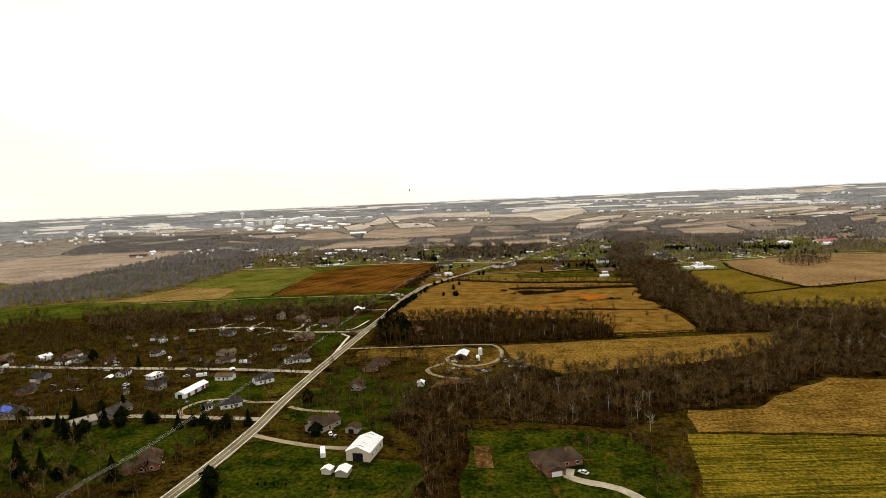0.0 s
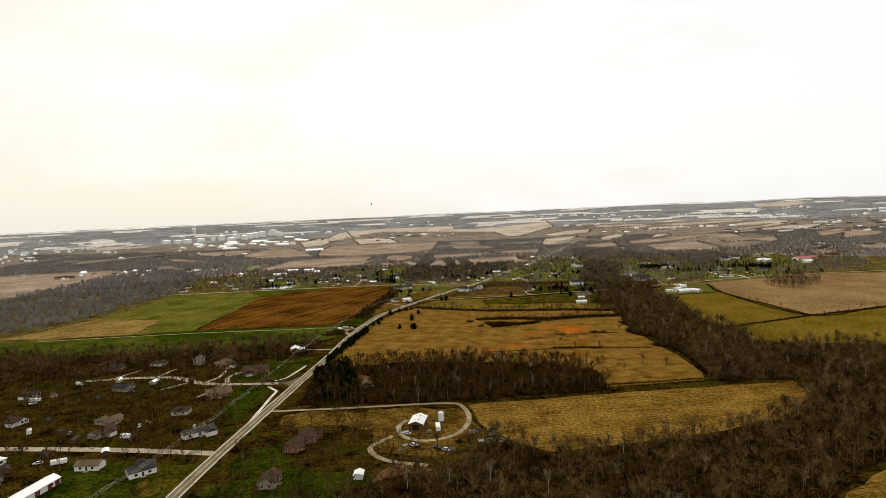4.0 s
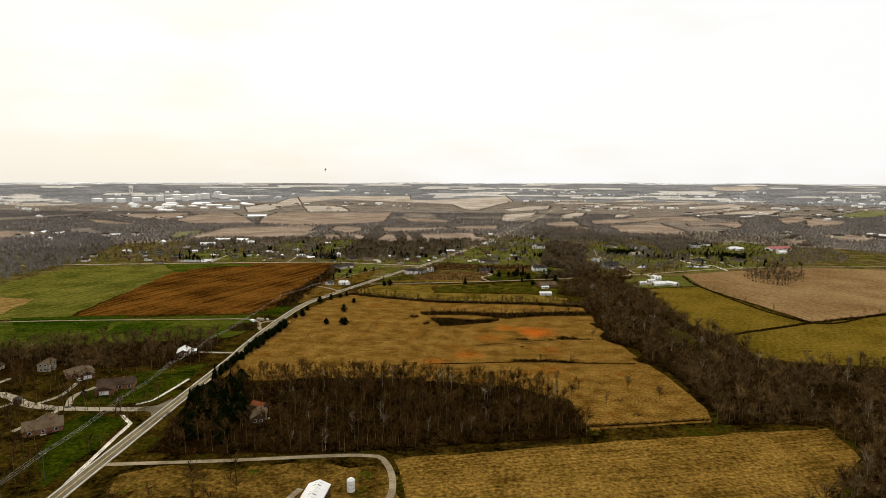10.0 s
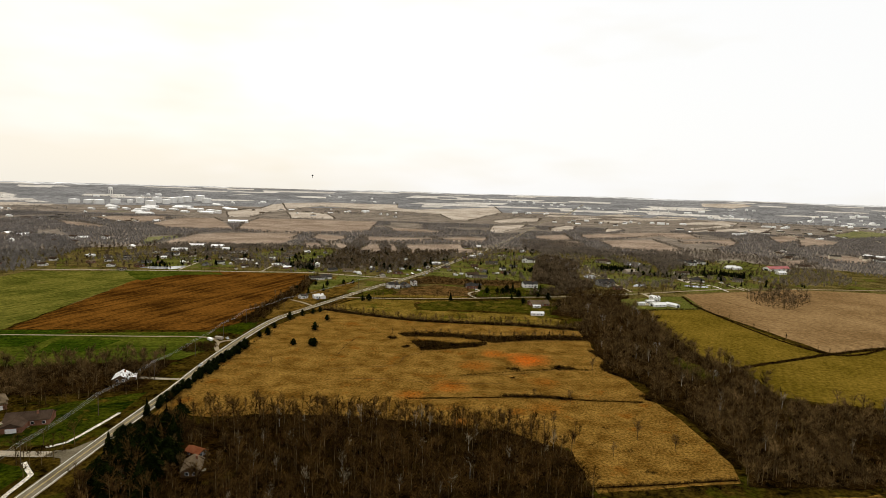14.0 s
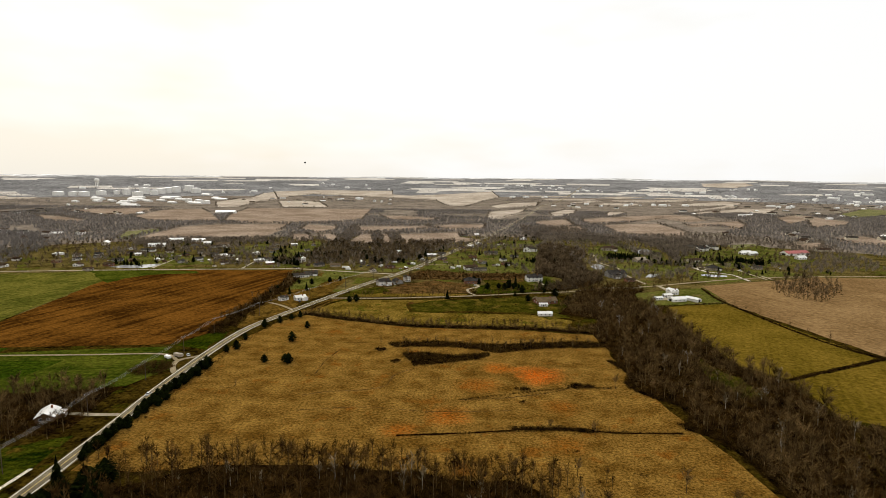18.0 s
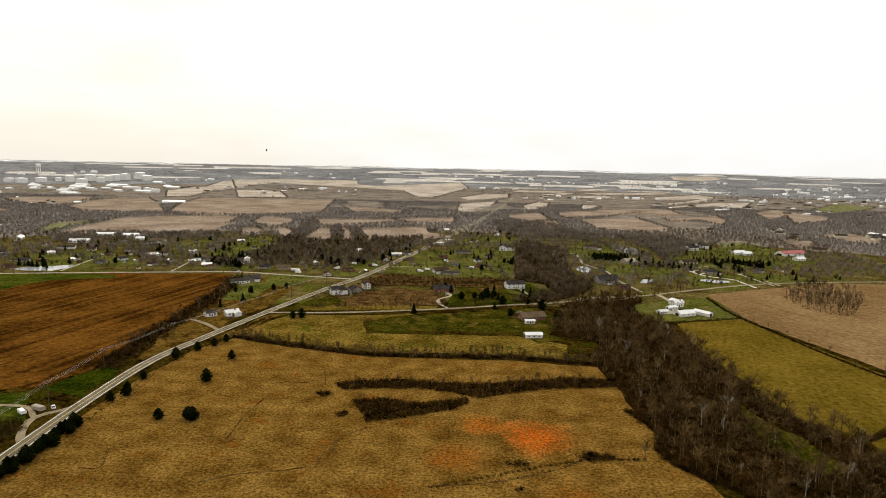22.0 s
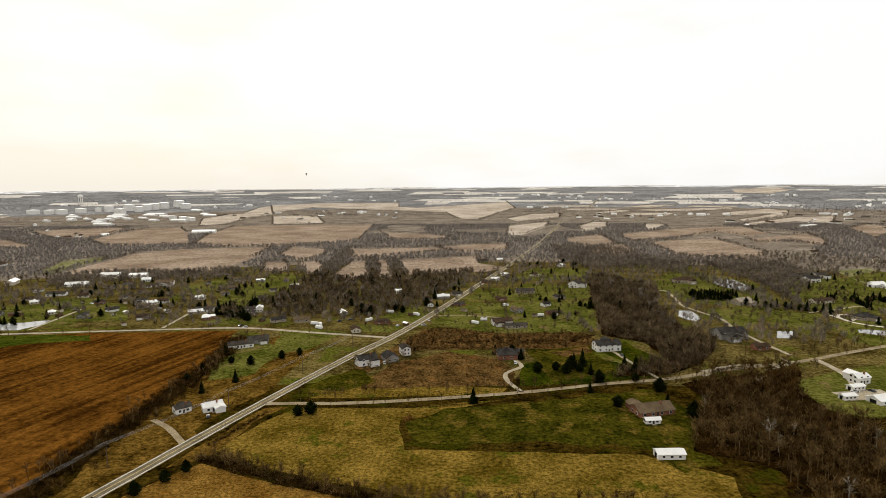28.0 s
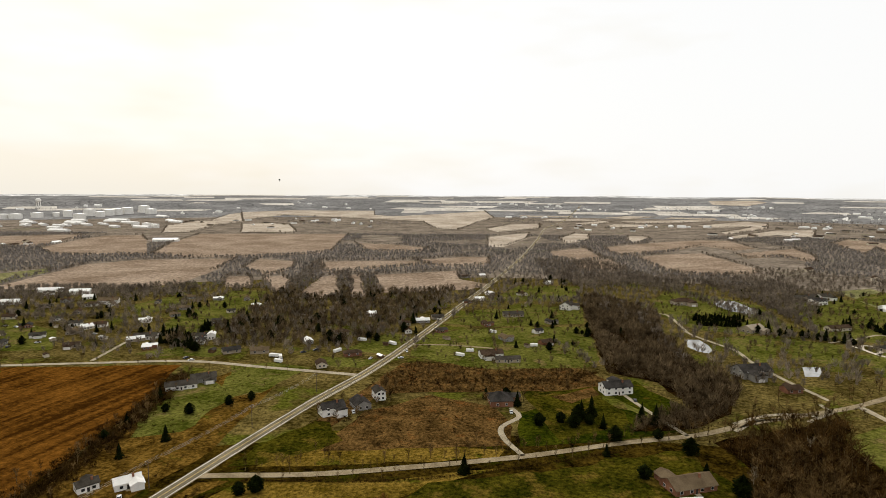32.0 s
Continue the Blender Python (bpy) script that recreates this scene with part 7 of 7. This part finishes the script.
# ---- the rim: narrow fields, woods and a scattered town towards the horizon ----
def rim():
    rr = random.Random(77)
    spots, homes = [], []
    r = 2480.0
    while r < 4420:
        dr = rr.uniform(70, 150)
        a = 34.0
        while a < 146:
            da = rr.uniform(1.5, 5.0)
            c = [(HUB[0] + q * math.cos(radians(w)), HUB[1] + q * math.sin(radians(w))) for q, w in ((r, a), (r, a + da), (r + dr, a + da + rr.uniform(-1, 1)), (r + dr, a + rr.uniform(-1, 1)))]
            mx, my = sum(q[0] for q in c) / 4, sum(q[1] for q in c) / 4
            free = not any(inside(x, y, f) for f in CLEAR for x, y in c + [(mx, my)]) and math.hypot(mx + 1600, my - 2750) > 420
            kind = rr.random() + 0.25 * noise.noise(Vector((mx * 0.001, my * 0.001, 3)))
            if free and kind < 0.15:
                V, F, n = [], [], 5
                for i in range(n + 1):
                    for j in range(3):
                        u, v = i / n, j / 2
                        x = (c[0][0] * (1 - u) + c[1][0] * u) * (1 - v) + (c[3][0] * (1 - u) + c[2][0] * u) * v
                        y = (c[0][1] * (1 - u) + c[1][1] * u) * (1 - v) + (c[3][1] * (1 - u) + c[2][1] * u) * v
                        V.append((x, y, height(x, y) + 1.0))
                for i in range(n):
                    for j in range(2):
                        k = 3 * i + j
                        F.append((k, k + 1, k + 4, k + 3))
                # Either material has haze painted into its base colour.
                f = mesh_object("far_field", V, F, "hazed_rim_field" if r > 2950 else "hazed_stubble")
                tagged(f, "narrow field near the horizon, paled as by haze", "field", kind="structure")
                for (x0, y0), (x1, y1) in ((c[2], c[3]), (c[0], c[1])):
                    m = int(math.hypot(x1 - x0, y1 - y0) / 13)
                    spots += [(x0 + (x1 - x0) * i / m + rr.gauss(0, 3), y0 + (y1 - y0) * i / m + rr.gauss(0, 3)) for i in range(m) if rr.random() < 0.85]
            elif free and kind > 0.36:
                for _ in range(int(dr * r * radians(da) / 330)):
                    u, v = rr.random(), rr.random()
                    spots.append(((c[0][0] * (1 - u) + c[1][0] * u) * (1 - v) + (c[3][0] * (1 - u) + c[2][0] * u) * v, (c[0][1] * (1 - u) + c[1][1] * u) * (1 - v) + (c[3][1] * (1 - u) + c[2][1] * u) * v))
            elif free and r < 3600:
                homes += [(mx + rr.gauss(0, 90), my + rr.gauss(0, 40)) for _ in range(rr.choice((1, 2, 4)) if mx < 0 else 6)]
            a += da
        r += dr
    # Haze on these woods comes from their paled twig materials.
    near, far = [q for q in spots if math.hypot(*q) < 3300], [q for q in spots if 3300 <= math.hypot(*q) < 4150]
    scatter("far_woods", THIN, near, ("hazed_twigs", "hazed_twigs"), "bare woods and hedges towards the horizon", "woods", rt, 0.35, 0.75)
    scatter("far_woods", THIN, far, ("hazed_rim_twigs", "hazed_rim_twigs"), "bare woods on the horizon, paled as by haze", "woods", rt, 0.3, 0.6)
    H = np.array([(-6, -4, -1), (6, -4, -1), (6, 4, -1), (-6, 4, -1), (-6, -4, 4), (6, -4, 4), (6, 4, 4), (-6, 4, 4), (-6, 0, 6.5), (6, 0, 6.5)], np.float32)
    HF = np.array([(0, 1, 5), (0, 5, 4), (2, 3, 7), (2, 7, 6), (1, 2, 6), (1, 6, 5), (3, 0, 4), (3, 4, 7), (4, 7, 8), (5, 9, 6), (4, 5, 9), (4, 9, 8), (7, 8, 9), (7, 9, 6)], np.int32)
    HM = np.array([0] * 10 + [1] * 4, np.int32)
    scatter("far_town", [(H, HF, HM), (H * np.array((1.8, 1.2, 1.0), np.float32), HF, HM)], homes, ("white_siding", "white_metal"), "scattered pale houses of a far town", "town", rt, 0.7, 1.5)


rim()


# ---- single trees ----
def planted(name, template, materials, names):
    """A tree as a thing with its trunk and crown as parts, at the origin."""
    V, F, M = template
    t = new(name)
    for mi, (mat, nm) in enumerate(zip(materials, names)):
        mesh = big_mesh(nm, V, F[M == mi], (mat,))
        ob = new(nm, mesh)
        ob.parent = t
    return t


def plant(kinds, spots, label, category, group, lo=0.8, hi=1.2):
    for i, (x, y) in enumerate(spots):
        base = kinds[rt.randrange(len(kinds))]
        s = rt.uniform(lo, hi)
        made = copy_thing(base, pose(x, y, height(x, y), 0, 0, rt.uniform(0, 360)) @ Matrix.Scale(s, 4))
        tagged(made, label, category, group)


PINES = [planted("spruce", t, ("bark", "needles"), ("trunk", "crown")) for t in SPRUCE]
CEDARS = [planted("cedar", t, ("bark", "needles"), ("trunk", "crown")) for t in (conifer(11, 7, 4.8, 9, 14, True), conifer(12, 6, 4.6, 8, 14, True))]
OAKS = [planted("bare_tree", bare_tree(s, t, 220, 0.25, 14), ("bark", "twigs"), ("trunk", "crown")) for s, t in ((31, 13), (32, 15), (33, 11))]
SYCAMORES = [planted("sycamore", bare_tree(s, t, 90, 0.36, 13), ("pale_bark", "pale_bark"), ("trunk", "crown")) for s, t in ((41, 17), (42, 15))]
plant(CEDARS, [(-176, 672), (-163, 674), (-160, 672), (-175, 720), (-176, 757)], "dark green cedar standing alone in the meadow", "cedar", "meadow cedars", 0.85, 1.1)
plant(CEDARS, [(-202, 571), (-204, 588), (-203, 598), (-203, 606), (-206, 622), (-206, 630), (-205, 643), (-207, 661), (-210, 690), (-210, 705), (-210, 720), (-210, 756), (-201, 540), (-202, 552), (-206, 655), (-206, 697), (-203, 770), (-197, 781), (-193, 790)] + [(-203.5 - 0.055 * (y - 545) + rt.uniform(-1.5, 1.5), y) for y in range(546, 664, 4)], "dark cedar along the road verge", "cedar", "verge cedars", 0.6, 1.0)
plant(PINES, filled([(-192, 494), (-178, 462), (-163, 450), (-151, 456), (-153, 474), (-165, 492), (-178, 526), (-190, 532)], 5.2, rt, 0.85), "tall dark spruce at the junction", "spruce", "junction spruces", 0.8, 1.35)
plant(PINES, [(-167, 853), (-161, 856), (-76, 878), (-10, 900), (2, 880), (28, 880), (38, 868), (30, 905), (-2, 918), (20, 922)], "dark spruce beside the gravel road", "spruce", "roadside spruces", 0.6, 0.95)
plant(PINES, [(-38, 935), (-26, 940), (-16, 944), (-11, 938), (-20, 934), (-14, 947), (18, 945), (24, 940), (-8, 950), (-5, 933)], "dark spruce on the lawn", "spruce", "lawn spruces", 0.6, 0.95)
plant(PINES, [(136 + 2.9 * i, 1204 + rt.uniform(-2, 2)) for i in range(17)] + [(134 + 3.2 * i, 1184 - 0.4 * i + rt.uniform(-2, 2)) for i in range(12)], "spruce in the windbreak", "spruce", "windbreak spruces", 0.6, 0.9)
plant(PINES, [(170 + 5 * i, 1165 - 3 * i + rt.uniform(-5, 5)) for i in range(14)] + [(262 + 6 * i, 1180 + rt.uniform(-12, 12)) for i in range(16)], "spruce in the estate windbreak", "spruce", "windbreak spruces", 0.6, 0.95)
plant(PINES, [(287 + -1.00 * i, 1183 + -6.00 * i + rt.uniform(-3, 3)) for i in range(8)] + [(313 + 1.05 * i, 1184 + -1.67 * i + rt.uniform(-3, 3)) for i in range(22)] + [(295 + -1.00 * i, 1141 + -5.00 * i + rt.uniform(-3, 3)) for i in range(6)] + [(-330 + 2.73 * i, 1080 + -1.27 * i + rt.uniform(-3, 3)) for i in range(16)] + [(-339 + 2.64 * i, 1101 + -0.45 * i + rt.uniform(-3, 3)) for i in range(12)] + [(-525 + 6.17 * i, 1033 + -0.67 * i + rt.uniform(-3, 3)) for i in range(7)] + [(292 + 6.60 * i, 1318 + -2.00 * i + rt.uniform(-3, 3)) for i in range(6)], "dark evergreen in the estate windbreak", "spruce", "windbreak spruces", 0.5, 0.9)
plant(PINES, [(-271, 237), (-232, 197), (-282, 259), (-253, 255), (-262, 254), (-260, 202), (-245, 201), (-227, 200), (-153, 195), (-191, 262), (-192, 251), (-182, 268), (-237, 263), (-337, 362), (-389, 372), (-166, 305), (-138, 260), (-206, 201), (-320, 254), (-240, 190), (-252, 196), (-266, 244), (-258, 262)], "large dark spruce in a village yard", "spruce", "village spruces", 0.7, 1.2)
plant(CEDARS, [(-139, 208), (-136, 209), (-132, 209), (-127, 210), (-108, 211), (-103, 211), (-99, 212)], "small clipped evergreen shrub in a row", "shrub", "pasture shrubs", 0.18, 0.26)
plant(OAKS, [(12, 263), (16, 261), (20, 265), (23, 262), (27, 235), (30, 237), (32, 240), (22, 229), (-4, 255), (-11, 266), (-106, 272), (-93, 253), (-109, 265), (5, 275), (34, 250), (36, 262), (38, 275), (30, 280), (-62, 262), (-66, 250), (-68, 240), (-60, 272), (-72, 232)], "slender bare yard tree", "tree", "yard trees", 0.45, 0.85)
plant(PINES, [(-300 + rt.uniform(0, 46), 262 - 20 + rt.uniform(0, 40)) for _ in range(9)] + [(-212, 262), (-208, 266), (-218, 258), (-240, 262), (-160, 205), (-318, 212), (-300, 208), (-262, 235), (-290, 232)], "dark spruce in a village yard", "spruce", "village spruces", 0.6, 1.1)
scatter("evergreens", SPRUCE, [(-260 + rt.uniform(-60, 150), 1085 + rt.uniform(0, 240)) for _ in range(80)], ("bark", "needles"), "dark evergreens among the bare woods", "trees", rt, 0.5, 1.0)
scatter("evergreens", SPRUCE, [(-560 + rt.uniform(0, 260), 1050 + rt.uniform(0, 240)) for _ in range(56)] + [(-60 + rt.uniform(0, 120), 1080 + rt.uniform(0, 380)) for _ in range(40)] + [(200 + rt.uniform(0, 220), 1060 + rt.uniform(0, 330)) for _ in range(30)], ("bark", "needles"), "dark evergreens dotted over the far yards", "trees", rt, 0.4, 0.8)
plant(PINES, [(-252 + rt.uniform(-8, 8), 880 + i * 19) for i in range(5)] + [(-224, 900), (-214, 950), (-205, 960), (-230, 935), (-235, 880)], "dark evergreen by the field edge", "evergreen", "field-edge evergreens", 0.45, 0.85)
plant(OAKS, [(18, 585), (-2, 590), (40, 650), (-20, 545), (5, 548), (30, 520), (45, 540), (60, 530), (-60, 548), (-70, 345), (-112, 300), (-120, 310), (-50, 300), (-32, 292), (15, 280), (20, 262), (30, 250), (-150, 305), (-132, 300)], "bare tree with a spreading crown", "tree", "field trees", 0.4, 0.9)
plant(OAKS, [(-158, 936), (-146, 928), (-136, 936), (-128, 950), (-122, 962), (-128, 978), (-150, 960), (-66, 960), (-50, 975), (-62, 978), (-44, 968)], "bare tree over a farmyard", "tree", "farmyard trees", 0.5, 0.8)
plant(PINES, [(-66, 972), (-48, 962), (-54, 976)], "dark spruce beside the steep-roofed house", "spruce", "farmyard spruces", 0.6, 0.9)
plant(OAKS, [(-166, 470), (-160, 474), (-152, 468), (-142, 470), (-138, 480), (-146, 486), (-160, 486), (-166, 494), (-144, 498), (-156, 500), (-150, 472)], "bare tree shading the cottage", "tree", "cottage trees", 0.6, 0.85)
plant(OAKS, along([(-47, 394), (-21, 374), (20, 388), (58, 404), (100, 428), (131, 462), (137, 500)], 6.5, rt, 2.5), "tall bare tree at the woods' edge", "tree", "woods-edge trees", 0.6, 1.0)
plant(SYCAMORES, [(70, 790), (80, 760), (150, 480), (200, 470), (110, 830), (25, 290), (65, 845), (95, 700), (115, 640)], "pale-barked sycamore in the creek woods", "sycamore", "creek sycamores", 0.5, 0.75)
plant(OAKS, [(-60 + 9 * i, 1185 + 14 * j + rt.uniform(-2, 2)) for i in range(9) for j in range(3)], "young bare orchard tree in a row", "tree", "orchard trees", 0.35, 0.5)
for ob in PINES + CEDARS + OAKS + SYCAMORES:
    for c in list(ob.children):
        bpy.data.objects.remove(c)
    bpy.data.objects.remove(ob)

# a small dark speck of unknown kind far off in the sky, given a made-up balloon shape
bl = thing("balloon", -1290, 4080, 0, "tiny unidentified dark speck far off in the sky, built as a balloon", "balloon", z=176)
bm = bmesh.new()
bmesh.ops.create_uvsphere(bm, u_segments=14, v_segments=10, radius=5.5, matrix=Matrix.Translation((0, 0, 14)))
part("envelope", bm, "speck_fabric", bl)
box("basket", (-1.2, 1.2, -1.2, 1.2, 0, 2), "speck_fabric", bl)
for sx in (-1, 1):
    for sy in (-1, 1):
        box("rope", (sx - 0.1, sx + 0.1, sy - 0.1, sy + 0.1, 2, 10), "speck_fabric", bl)
